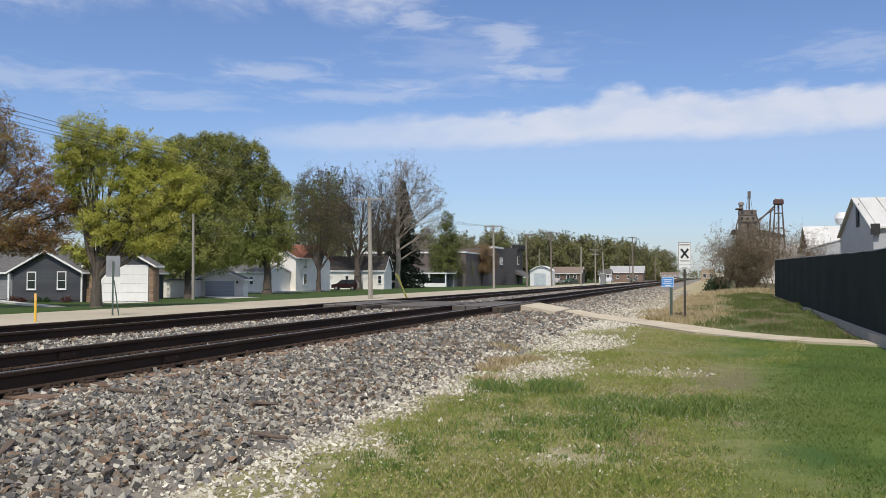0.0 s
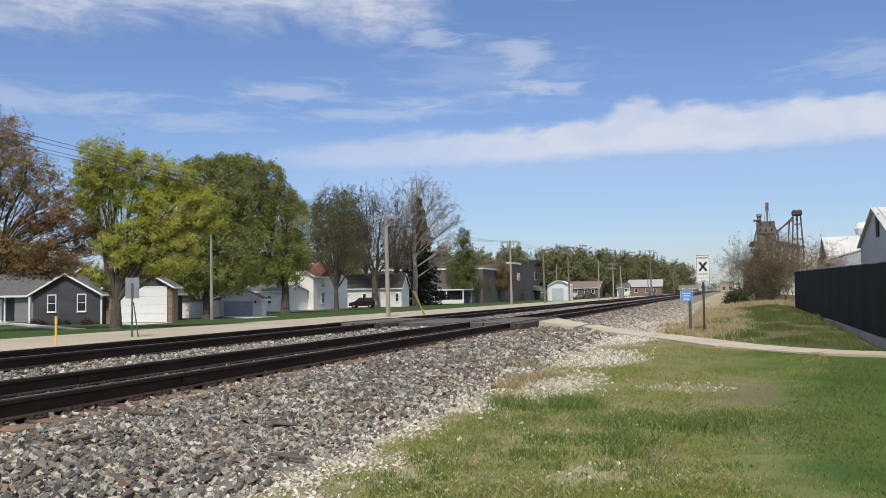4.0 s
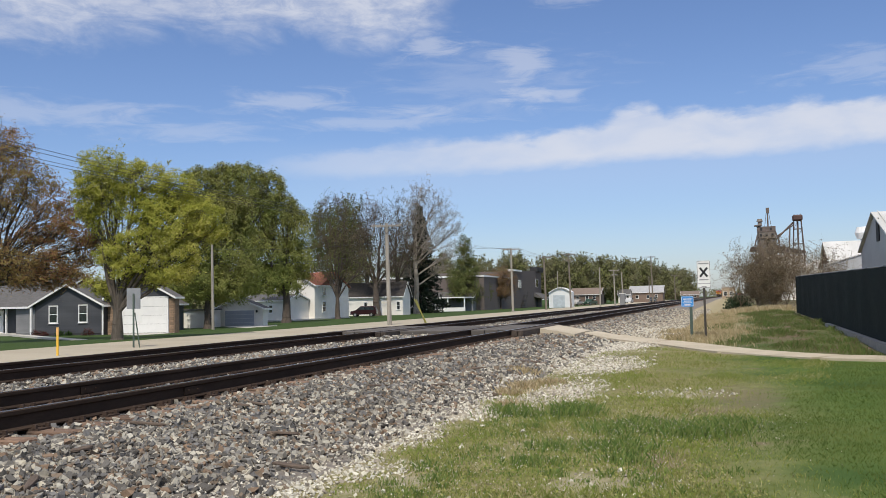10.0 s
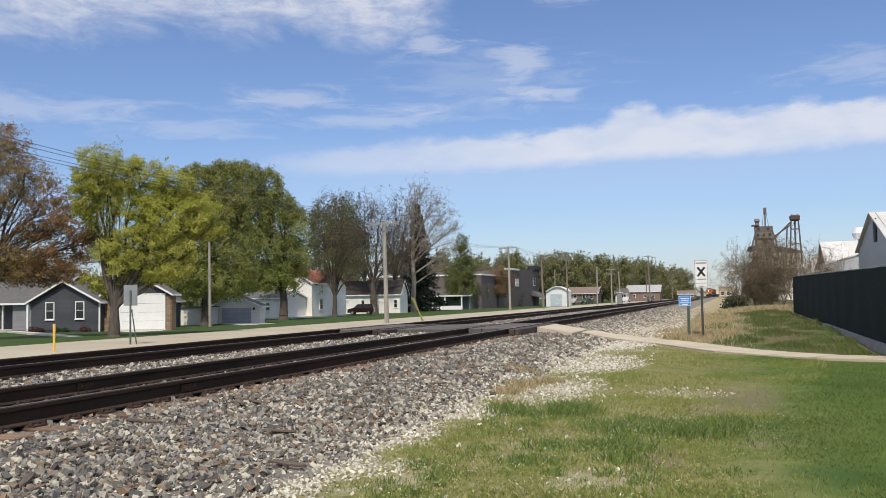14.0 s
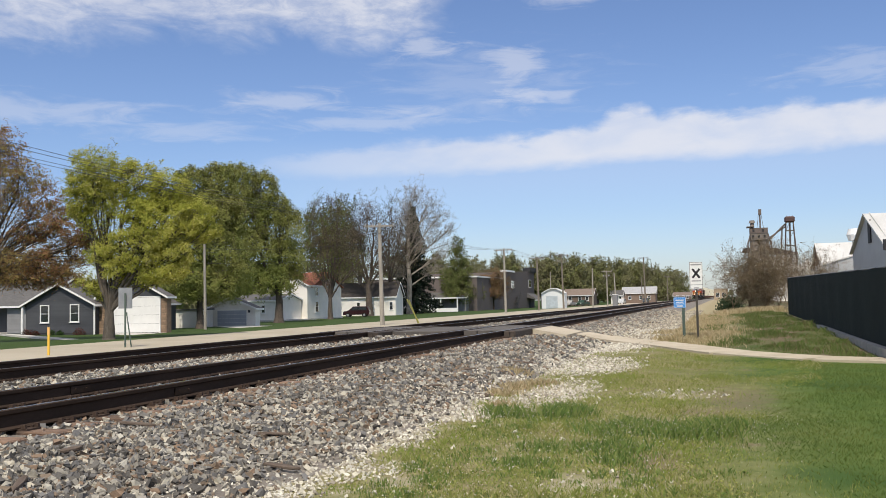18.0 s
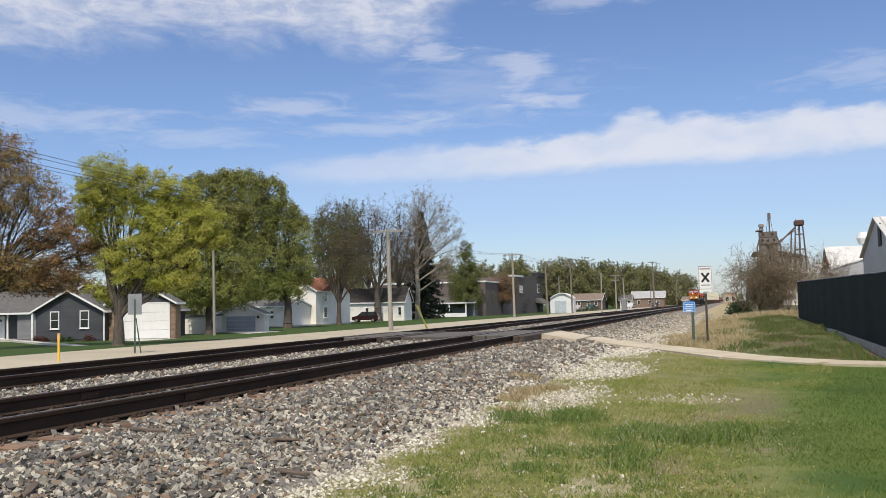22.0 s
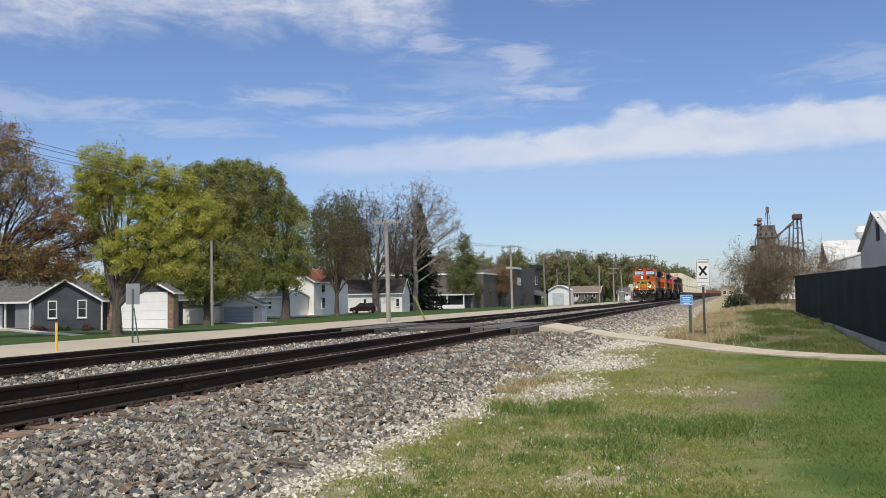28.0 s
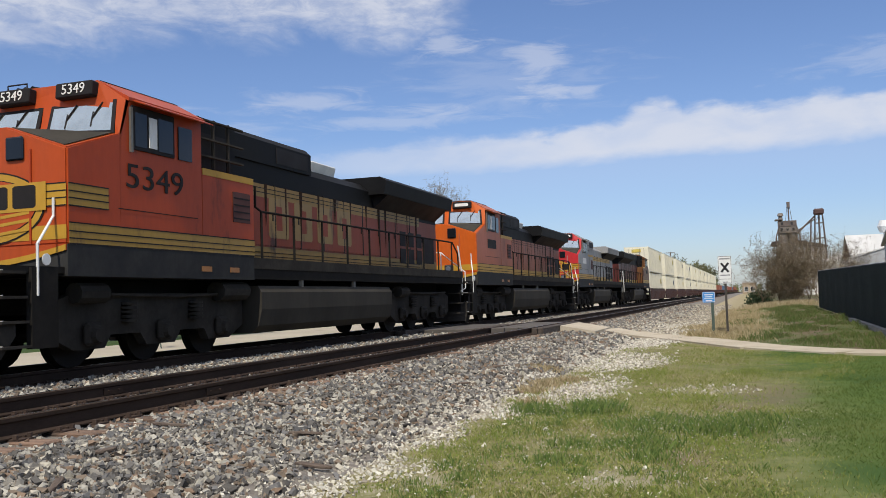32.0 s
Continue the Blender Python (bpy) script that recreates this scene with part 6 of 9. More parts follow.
L_DEEP = palette("leaves_deep", [(0.105, 0.135, 0.036), (0.125, 0.15, 0.042), (0.155, 0.175, 0.055), (0.12, 0.11, 0.045)], see=0.25)
L_RED = palette("leaves_red", [(0.30, 0.145, 0.075), (0.35, 0.185, 0.095), (0.25, 0.15, 0.068), (0.40, 0.25, 0.13), (0.30, 0.25, 0.085)], see=0.45,
                other=[(0.33, 0.27, 0.095), (0.37, 0.29, 0.11), (0.30, 0.17, 0.085)], drift=0.07, drift_scale=0.22)
L_BUD = palette("leaves_bud", [(0.17, 0.12, 0.075), (0.15, 0.14, 0.06), (0.13, 0.15, 0.05)], see=0.2)
L_OLIVE = palette("leaves_olive", [(0.15, 0.18, 0.05), (0.18, 0.20, 0.06), (0.16, 0.13, 0.06)], see=0.25, other=[(0.17, 0.13, 0.08), (0.14, 0.115, 0.07)], drift=0.1, drift_scale=0.2)
L_SPRUCE = palette("needles", [(0.011, 0.022, 0.013), (0.015, 0.029, 0.017), (0.02, 0.033, 0.02)], rough=0.8)
L_RUST = palette("leaves_rust", [(0.19, 0.12, 0.065), (0.15, 0.12, 0.05), (0.22, 0.12, 0.07)], see=0.25)
L_FAR = palette("leaves_far", [(0.17, 0.195, 0.06), (0.20, 0.22, 0.075), (0.22, 0.235, 0.085), (0.18, 0.165, 0.085)], see=0.25,
                other=[(0.20, 0.175, 0.105), (0.155, 0.155, 0.08)], drift=0.1, drift_scale=0.06)


def build_trees():
    tree("yellow-green maple in fresh leaf on the lawn", -37.1, 48.9, -0.5,
         px_lobes((198, 602), 27.9, [(173, 308, 50, 50), (150, 340, 28, 44), (190, 350, 26, 34), (247, 322, 44, 38), (304, 338, 42, 40), (350, 388, 42, 40), (372, 412, 22, 17), (296, 400, 56, 48), (250, 372, 40, 30),
                                     (247, 440, 64, 34), (316, 455, 36, 26), (188, 445, 32, 26), (290, 487, 46, 18), (150, 372, 22, 24), (312, 486, 30, 12), (162, 506, 24, 14), (225, 480, 40, 18)]),
         0.44, 1.9, B_MAPLE, L_LIME, 104000, 0.102, 11, sec=9, ter=8, twig=3, fill=0.7, puff=0.42, tall=0.7)
    tree("reddish-brown budding tree with open dark branches", -48.0, 48.4, -0.7,
         px_lobes((-57, 610), 26.6, [(2, 268, 48, 50), (-50, 270, 62, 60), (45, 318, 42, 36), (84, 362, 42, 36), (122, 402, 40, 34), (0, 340, 46, 40), (60, 415, 36, 22), (150, 452, 26, 42), (20, 470, 60, 30), (90, 470, 50, 28), (-60, 380, 70, 60),
                                     (-50, 460, 70, 40), (130, 496, 36, 18), (60, 500, 50, 16), (165, 430, 18, 28)]),
         0.5, 3.6, B_DARK, L_RED, 66000, 0.105, 12, sec=12, ter=9, twig=4, fill=0.5, puff=0.42, tall=0.55, twig_r=0.013)
    tree("tall dense green tree between the lawn and the shed", -49.5, 79.3, -0.72,
         px_lobes((356, 582), 17.8, [(345, 342, 38, 42), (388, 330, 36, 34), (318, 380, 40, 48), (372, 385, 50, 50), (412, 395, 30, 44), (335, 440, 48, 48), (392, 455, 46, 44), (335, 498, 46, 34), (392, 510, 40, 26), (362, 500, 50, 34), (310, 500, 30, 30), (430, 480, 22, 34)]),
         0.42, 3.2, B_DARK, L_GREEN, 84000, 0.16, 13, sec=8, ter=6, twig=2, fill=0.75, plume=70, twig_r=0.016, puff=0.6, tall=1.3)
    tree("tall dense green tree shading the white house", -52.6, 102.2, -0.72,
         px_lobes((497, 573), 14.2, [(428, 332, 38, 38), (465, 348, 34, 42), (440, 395, 46, 48), (488, 385, 34, 40), (515, 415, 28, 40), (458, 450, 48, 44), (508, 462, 34, 38), (440, 495, 42, 30), (490, 505, 40, 26), (527, 470, 20, 36), (415, 450, 36, 60), (410, 505, 34, 24)]),
         0.6, 4.2, B_DARK, L_GREEN, 84000, 0.19, 14, sec=8, ter=6, twig=2, fill=0.75, plume=70, twig_r=0.02, puff=0.75, tall=1.3)
    tree("forked tree in thin brownish-green bud by the house", -53.7, 120.3, -0.72,
         px_lobes((588, 567), 12.3, [(578, 380, 30, 32), (604, 366, 24, 20), (560, 405, 24, 36), (598, 420, 38, 36), (625, 440, 30, 36), (572, 455, 34, 34), (602, 470, 42, 26), (640, 468, 26, 26), (555, 480, 24, 26)]),
         0.42, 3.0, B_DARK, L_OLIVE, 12000, 0.14, 15, sec=11, ter=7, twig=3, fill=0.4, twig_r=0.015, puff=0.9, tall=1.0, plume=8)
    tree("green tree beyond the white house roof", -66.0, 150.0, -0.75,
         px_lobes((568, 560), 10.2, [(553, 404, 42, 48), (583, 384, 32, 36), (543, 454, 40, 40), (593, 444, 36, 44), (535, 420, 30, 50)]),
         0.5, 5.0, B_DARK, L_DEEP, 20000, 0.27, 16, sec=9, ter=7, twig=3, fill=0.6, puff=1.1, tall=1.2, plume=16, twig_r=0.025)
    tree("large bare tree with dark spreading branches", -58.7, 148.1, -0.74,
         px_lobes((657, 561), 10.1, [(643, 392, 32, 44), (673, 402, 34, 50), (623, 432, 30, 44), (703, 438, 32, 44), (663, 470, 44, 36), (630, 480, 34, 30), (690, 480, 34, 30)]),
         0.7, 6.0, B_DARK, L_BUD, 1500, 0.2, 17, sec=13, ter=8, twig=5, fill=0.1, twig_r=0.018, puff=1.0)
    tree("bare tree with fine twigs beside the white house", -62.0, 152.0, -0.74,
         px_lobes((640, 560), 9.9, [(623, 400, 30, 44), (653, 378, 28, 36), (608, 450, 30, 40), (640, 460, 36, 36)]),
         0.5, 6.5, B_TWIG, None, 0, 0.2, 18, sec=13, ter=8, twig=5, twig_r=0.02)
    tree("tall bare brown tree crowded among others", -57.8, 156.0, -0.74,
         px_lobes((683, 559), 9.7, [(690, 378, 26, 40), (708, 405, 26, 44), (668, 420, 28, 50), (718, 450, 26, 34), (692, 465, 36, 34)]),
         0.5, 6.0, B_DARK, L_BUD, 1500, 0.2, 27, sec=13, ter=8, twig=5, fill=0.1, twig_r=0.018, puff=1.0)
    tree("tall bare sycamore with pale mottled branches", -56.75, 164.0, -0.75,
         px_lobes((732, 557), 9.25, [(744, 342, 26, 26), (722, 362, 22, 28), (768, 368, 26, 28), (790, 392, 28, 28), (740, 395, 30, 30), (806, 416, 14, 20), (770, 425, 34, 28), (712, 420, 22, 34), (800, 450, 22, 18), (782, 478, 26, 8), (712, 475, 20, 24)]),
         0.5, 16.0, B_PALE, None, 0, 0.3, 19, sec=15, ter=9, twig=5, twig_r=0.02, bow=0.03, low=True)
    tree("slender green tree tapering to a point", -57.3, 198.0, -0.75,
         px_lobes((811, 553), 7.8, [(814, 434, 9, 18), (815, 455, 16, 22), (816, 480, 24, 24), (814, 506, 30, 24), (818, 526, 34, 16), (800, 500, 18, 24)]),
         0.3, 3.0, B_DARK, L_DEEP, 24000, 0.24, 20, sec=7, ter=6, twig=3, fill=0.75, puff=0.8, tall=1.0)
    tree("low green tree beside the porch house", -56.0, 204.0, -0.75,
         px_lobes((838, 551), 7.7, [(838, 508, 18, 22), (850, 520, 16, 18)]),
         0.22, 2.2, B_DARK, L_DEEP, 9000, 0.22, 28, sec=7, ter=6, twig=3, fill=0.7, puff=0.8)
    tree("small rusty-leaved tree before the brick building", -52.4, 214.0, -0.72,
         px_lobes((877, 551), 7.3, [(866, 508, 20, 22), (889, 505, 20, 24), (877, 494, 22, 18), (877, 520, 26, 14)]),
         0.2, 2.4, B_DARK, L_RUST, 14000, 0.19, 21, sec=9, ter=7, twig=3, fill=0.5, puff=0.7)
    # spruce: tiers of drooping boughs
    rng = np.random.RandomState(31)
    t = thing("spruce", pose(-57.8, 170.0, -0.75), "tall dark spruce with drooping boughs", "tree", "trees")
    ob = new("trunk", tubes_mesh("trunk", [(0, 0, -0.3, 0, 0, 21.0, 0.4, 0.03)], 9, B_DARK))
    ob.parent = t
    boughs, needles = [], []
    for k in range(40):
        z = 0.9 + 20.2 * (k / 39) ** 0.95
        r = 7.0 * (1 - (z / 21.5)) ** 0.95 * rng.uniform(0.75, 1.1)
        for m in range(13):
            a = rng.uniform(0, 6.28)
            rr = r * rng.uniform(0.6, 1.08)
            e = np.array([math.cos(a) * rr, math.sin(a) * rr, z - 0.32 * rr])
            p = np.array([0, 0, z])
            boughs.append((*p, *e, 0.05, 0.015))
            f = rng.rand(44, 1) ** 0.6
            needles.append(p + (e - p) * f + rng.normal(size=(44, 3)) * (0.15, 0.15, 0.13) - np.array([0, 0, 0.12]))
    ob = new("bough_work", tubes_mesh("bough_work", boughs, 3, B_DARK))
    ob.parent = t
    ob = new("crown", leaf_mesh("crown", np.concatenate(needles), 0.34, L_SPRUCE, rng, 0.0))
    ob.parent = t
    # thicket at the fence's end
    t_bark = mat("thicket_bark", (0.125, 0.092, 0.058), (0.18, 0.135, 0.085), rough=0.95, fine=12, grain=0.4)
    t_bud = palette("thicket_buds", [(0.18, 0.13, 0.08), (0.12, 0.09, 0.05), (0.11, 0.10, 0.045), (0.30, 0.27, 0.20)])
    t_pale = palette("thicket_blossom", [(0.50, 0.46, 0.38), (0.40, 0.35, 0.28), (0.22, 0.17, 0.11)])
    for x, y, sd, hh, ww in ((2.0, 66, 51, 1.12, 0.85), (3.3, 69, 52, 1.3, 0.95), (2.9, 64, 55, 1.0, 0.95)):
        tree("dense brown thicket bush with many thin stems", x, y, 0.42,
             [(-0.9 * ww, 1.7 * hh, 1.1 * ww, 1.7 * hh), (0.8 * ww, 1.9 * hh, 1.2 * ww, 1.8 * hh), (0.0, 2.7 * hh, 0.9 * ww, 1.5 * hh), (0.1, 1.0, 1.5 * ww, 1.1)],
             0.07, 0.3, t_bark, t_bud, 7000, 0.055, sd,
             sec=19, ter=11, twig=4, fill=0.0, twig_r=0.008, name="thicket", category="bush", bow=-0.02)
    for x, y, sd, hh, ww in ((0.9, 67, 61, 1.15, 1.0), (5.0, 72, 62, 1.2, 1.15), (3.9, 66, 63, 1.2, 1.0), (7.2, 73, 64, 1.15, 1.2), (6.4, 70, 65, 1.05, 1.1)):
        tree("open thicket bush with upright shoots and pale buds", x, y, 0.42,
             [(-1.1 * ww, 2.2 * hh, 1.1 * ww, 1.5 * hh), (1.0 * ww, 2.3 * hh, 1.1 * ww, 1.6 * hh), (0.0, 3.0 * hh, 0.9 * ww, 1.3 * hh)],
             0.06, 0.3, t_bark, t_pale, 1500, 0.075, sd,
             sec=16, ter=6, twig=2, fill=0.0, twig_r=0.009, name="thicket", category="bush", bow=-0.04)
    grn = palette("shrub_cedar", [(0.022, 0.045, 0.02), (0.03, 0.06, 0.025), (0.04, 0.055, 0.025)])
    shrub(0.75, 71, 0.42, 1.0, grn, "dark green low cedar shrub before the thicket", random.Random(8), 1600, 0.13)
    # far trees: a few grown once and then repeated
    base = []
    for k in range(4):
        base.append(tree("distant tree in thin spring leaf beyond the street", -46 + k * 4.5, 300 + k * 22, -0.75,
                         [(-2.4, 9.0, 4.2, 4.4), (2.2, 10.0, 4.4, 5.0), (0.2, 13.0, 4.0, 3.6), (0.4, 6.0, 5.4, 3.6)],
                         0.35, 3.5, B_DARK, L_FAR, 7500, 0.5, 60 + k, sec=7, ter=5, twig=2, fill=0.7, twig_r=0.03, puff=1.2, tall=1.1, plume=8))
    rng = random.Random(77)
    spots = [(-57, 300), (-52, 330), (-44, 345), (-38, 372), (-33, 400), (-50, 290), (-61, 322), (-28, 430), (-40, 410), (-66, 296),
             (-72, 310), (-80, 300), (-88, 315), (-96, 305), (-104, 298), (-24, 470), (-21, 520), (-29, 540), (-64, 275), (-84, 268), (-95, 262), (-108, 250), (-30, 375)]
    for i, (x, y) in enumerate(spots):
        copy_thing(base[i % 4], pose(x, y, -0.75, 0, 0, rng.uniform(0, 360)))
    # woods along the horizon
    rs = np.random.RandomState(5)
    pts = []
    for k in range(520):
        if k >= 420:
            x, y = rs.uniform(-75, -24), rs.uniform(440, 520)
            h = rs.uniform(9, 15) * (1.0 if x < -40 else 0.8)
        elif k < 230:
            x, y = rs.uniform(-150, -95), rs.uniform(70, 330)
            h = rs.uniform(5, 9)
        elif k < 330:
            x, y = rs.uniform(-60, 30), rs.uniform(1300, 1500)
            h = rs.uniform(9, 15)
            x = x * 4
        else:
            x, y = rs.uniform(40, 400), rs.uniform(300, 900)
            h = rs.uniform(7, 12)
        m = 60 if k < 420 else 110
        q = rs.normal(size=(m, 3))
        q /= np.linalg.norm(q, axis=1)[:, None]
        pts.append(np.array([x, y, h * 0.55 - 0.8]) + q * rs.rand(m, 1) ** 0.4 * np.array([3.6, 3.6, h * 0.5]))
    ob = new("far_woods", leaf_mesh("far_woods", np.concatenate(pts), 1.5, L_FAR, rs))
    tagged(ob, "distant belt of mixed trees along the horizon", "woods", kind="stuff")


build_trees()

# ---- the train ----
def text_mesh(body, size, material, name="road_number"):
    cu = bpy.data.curves.new(name, "FONT")
    cu.body, cu.size, cu.extrude, cu.align_x, cu.align_y = body, size, 0.004, "CENTER", "CENTER"
    tmp = new("tmp_text", cu)
    dg = bpy.context.evaluated_depsgraph_get()
    me = bpy.data.meshes.new_from_object(tmp.evaluated_get(dg))
    bpy.data.objects.remove(tmp)
    bpy.data.curves.remove(cu)
    me.name = name
    me.materials.clear()
    me.materials.append(material)
    return me


def paint(name, c, worn=0.2, rough=0.45, dirt=None):
    """Railway enamel: sun-faded, streaked with grime from above."""
    return mat(name, c, tuple(v * (1 - worn) + 0.1 * worn for v in c), scale=0.9, rough=rough, fine=9, grain=0.16, bump=0.05,
               spec=0.22, stain=dirt or tuple(v * 0.55 + 0.02 for v in c), stain_at=0.58, stain_scale=1.4, stretch=(1, 1, 0.35))


T_GRIME = mat("under_grime", (0.013, 0.012, 0.0105), (0.021, 0.019, 0.017), scale=1.2, rough=0.85, fine=8, grain=0.3, bump=0.2, spec=0.12)
T_FRAME = mat("truck_iron", (0.028, 0.025, 0.021), (0.05, 0.044, 0.037), scale=1.5, rough=0.85, fine=10, grain=0.3, bump=0.3, spec=0.12)
T_BLACK = mat("hood_black", (0.007, 0.007, 0.0075), (0.012, 0.012, 0.0125), scale=0.8, rough=0.6, fine=8, grain=0.2, bump=0.08, spec=0.12)
T_TANK = mat("tank_grime", (0.040, 0.036, 0.029), (0.062, 0.055, 0.044), scale=0.7, rough=0.75, fine=7, grain=0.15, bump=0.1, stretch=(1, 1, 0.4), spec=0.12)
T_PLOW = mat("plow_grey", (0.048, 0.043, 0.036), (0.026, 0.023, 0.02), scale=1.4, rough=0.8, fine=8, grain=0.25, bump=0.1, spec=0.12)
T_WHITE = mat("rail_white", (0.78, 0.77, 0.73), (0.70, 0.69, 0.65), rough=0.5, grain=0.08, bump=0.02)
T_WHEEL = mat("wheel_steel", (0.018, 0.016, 0.014), (0.028, 0.024, 0.02), rough=0.6, metal=0.4, grain=0.2, spec=0.12)
T_GLASS = mat("cab_mirror_glass", (0.74, 0.81, 0.79), rough=0.12, metal=0.85, grain=0.03, bump=0)
T_GLASS_DARK = mat("cab_side_glass", (0.012, 0.014, 0.018), rough=0.15, spec=0.4, grain=0.05, bump=0)
T_YELLOW = paint("stripe_yellow", (0.62, 0.38, 0.06), 0.25)
T_CREAM = paint("faded_cream", (0.27, 0.17, 0.055), 0.2, dirt=(0.10, 0.055, 0.025))
T_INK = mat("sign_ink", (0.025, 0.022, 0.022), rough=0.6, grain=0.1, bump=0, spec=0.12)
T_LAMP = glow("headlamp_glow", (1.0, 0.88, 0.68), 6.0)
T_BAND_OLD = paint("band_grimy", (0.27, 0.16, 0.035), 0.15, dirt=(0.045, 0.028, 0.016))
T_BAND_MID = paint("band_dusty", (0.37, 0.22, 0.04), 0.15, dirt=(0.14, 0.085, 0.03))
T_HOUSING = mat("lamp_housing", (0.22, 0.20, 0.17), rough=0.5, metal=0.5, grain=0.15)


def side_plate(parent, name, y0, y1, z0, z1, x, material, label="", thick=0.012):
    for s in (-1, 1):
        bm = bmesh.new()
        box(bm, min(s * x, s * (x + thick)), y0, z0, max(s * x, s * (x + thick)), y1, z1)
        part(name, bm, material, parent, label)


def loco_truck(parent, yc, steps=3):
    """Three-axle truck: side frames with pedestals, springs, wheels, journal boxes."""
    for s in (-1, 1):
        bm = bmesh.new()
        x0, x1 = (1.02, 1.2) if s > 0 else (-1.2, -1.02)
        prism(bm, [(yc - 2.85, 0.55), (yc - 2.3, 0.30), (yc - 1.55, 0.30), (yc - 1.4, 0.52), (yc - 0.6, 0.52), (yc - 0.42, 0.30), (yc + 0.42, 0.30),
                   (yc + 0.6, 0.52), (yc + 1.4, 0.52), (yc + 1.55, 0.30), (yc + 2.3, 0.30), (yc + 2.85, 0.55), (yc + 2.85, 1.05), (yc + 2.3, 1.22),
                   (yc - 2.3, 1.22), (yc - 2.85, 1.05)], "x", x0, x1)
        fr = part("truck_frame", bm, T_FRAME, parent)
        for k in (-1.93, 0.0, 1.93):
            bm = bmesh.new()
            box(bm, min(s * 1.2, s * 1.34), yc + k - 0.2, 0.36, max(s * 1.2, s * 1.34), yc + k + 0.2, 0.74)
            bevelled(bm, 0.05)
            tube(bm, (s * 1.34, yc + k, 0.53), (s * 1.42, yc + k, 0.53), 0.14, 0.11, n=10)
            part("journal_box", bm, T_FRAME, fr)
        for k in (-1.0, 1.0):
            bm = bmesh.new()
            for j in range(5):
                tube(bm, (s * 1.27, yc + k, 0.72 + j * 0.075), (s * 1.27, yc + k, 0.765 + j * 0.075), 0.15, n=10)
            part("spring", bm, T_FRAME, fr)
        bm = bmesh.new()
        tube(bm, (s * 1.3, yc - 2.4, 1.22), (s * 1.3, yc - 1.7, 1.22), 0.17, n=10)
        part("brake_cylinder", bm, T_FRAME, fr)
        bm = bmesh.new()
        pipe(bm, [(s * 1.32, yc - 1.6, 1.2), (s * 1.32, yc + 0.4, 1.16), (s * 1.32, yc + 2.2, 1.2)], 0.03, 5)
        part("brake_pipe", bm, T_FRAME, fr)
    for k in (-1.93, 0.0, 1.93):
        for s in (-1, 1):
            bm = bmesh.new()
            tube(bm, (s * 0.70, yc + k, 0.53), (s * 0.83, yc + k, 0.53), 0.53, n=24)
            tube(bm, (s * 0.66, yc + k, 0.53), (s * 0.70, yc + k, 0.53), 0.556, n=24)
            part("wheel", bm, T_WHEEL, parent)
        bm = bmesh.new()
        tube(bm, (-0.7, yc + k, 0.53), (0.7, yc + k, 0.53), 0.1, n=8)
        part("axle", bm, T_GRIME, parent)


def widen(ob, k):
    """Body parts drawn a little wider about the centre line."""
    for c in ob.children:
        c.matrix_basis.translation.x *= k
        if not c.name.startswith("road_number"):
            c.data.transform(Matrix.Diagonal((k, 1, 1, 1)))
        widen(c, k)


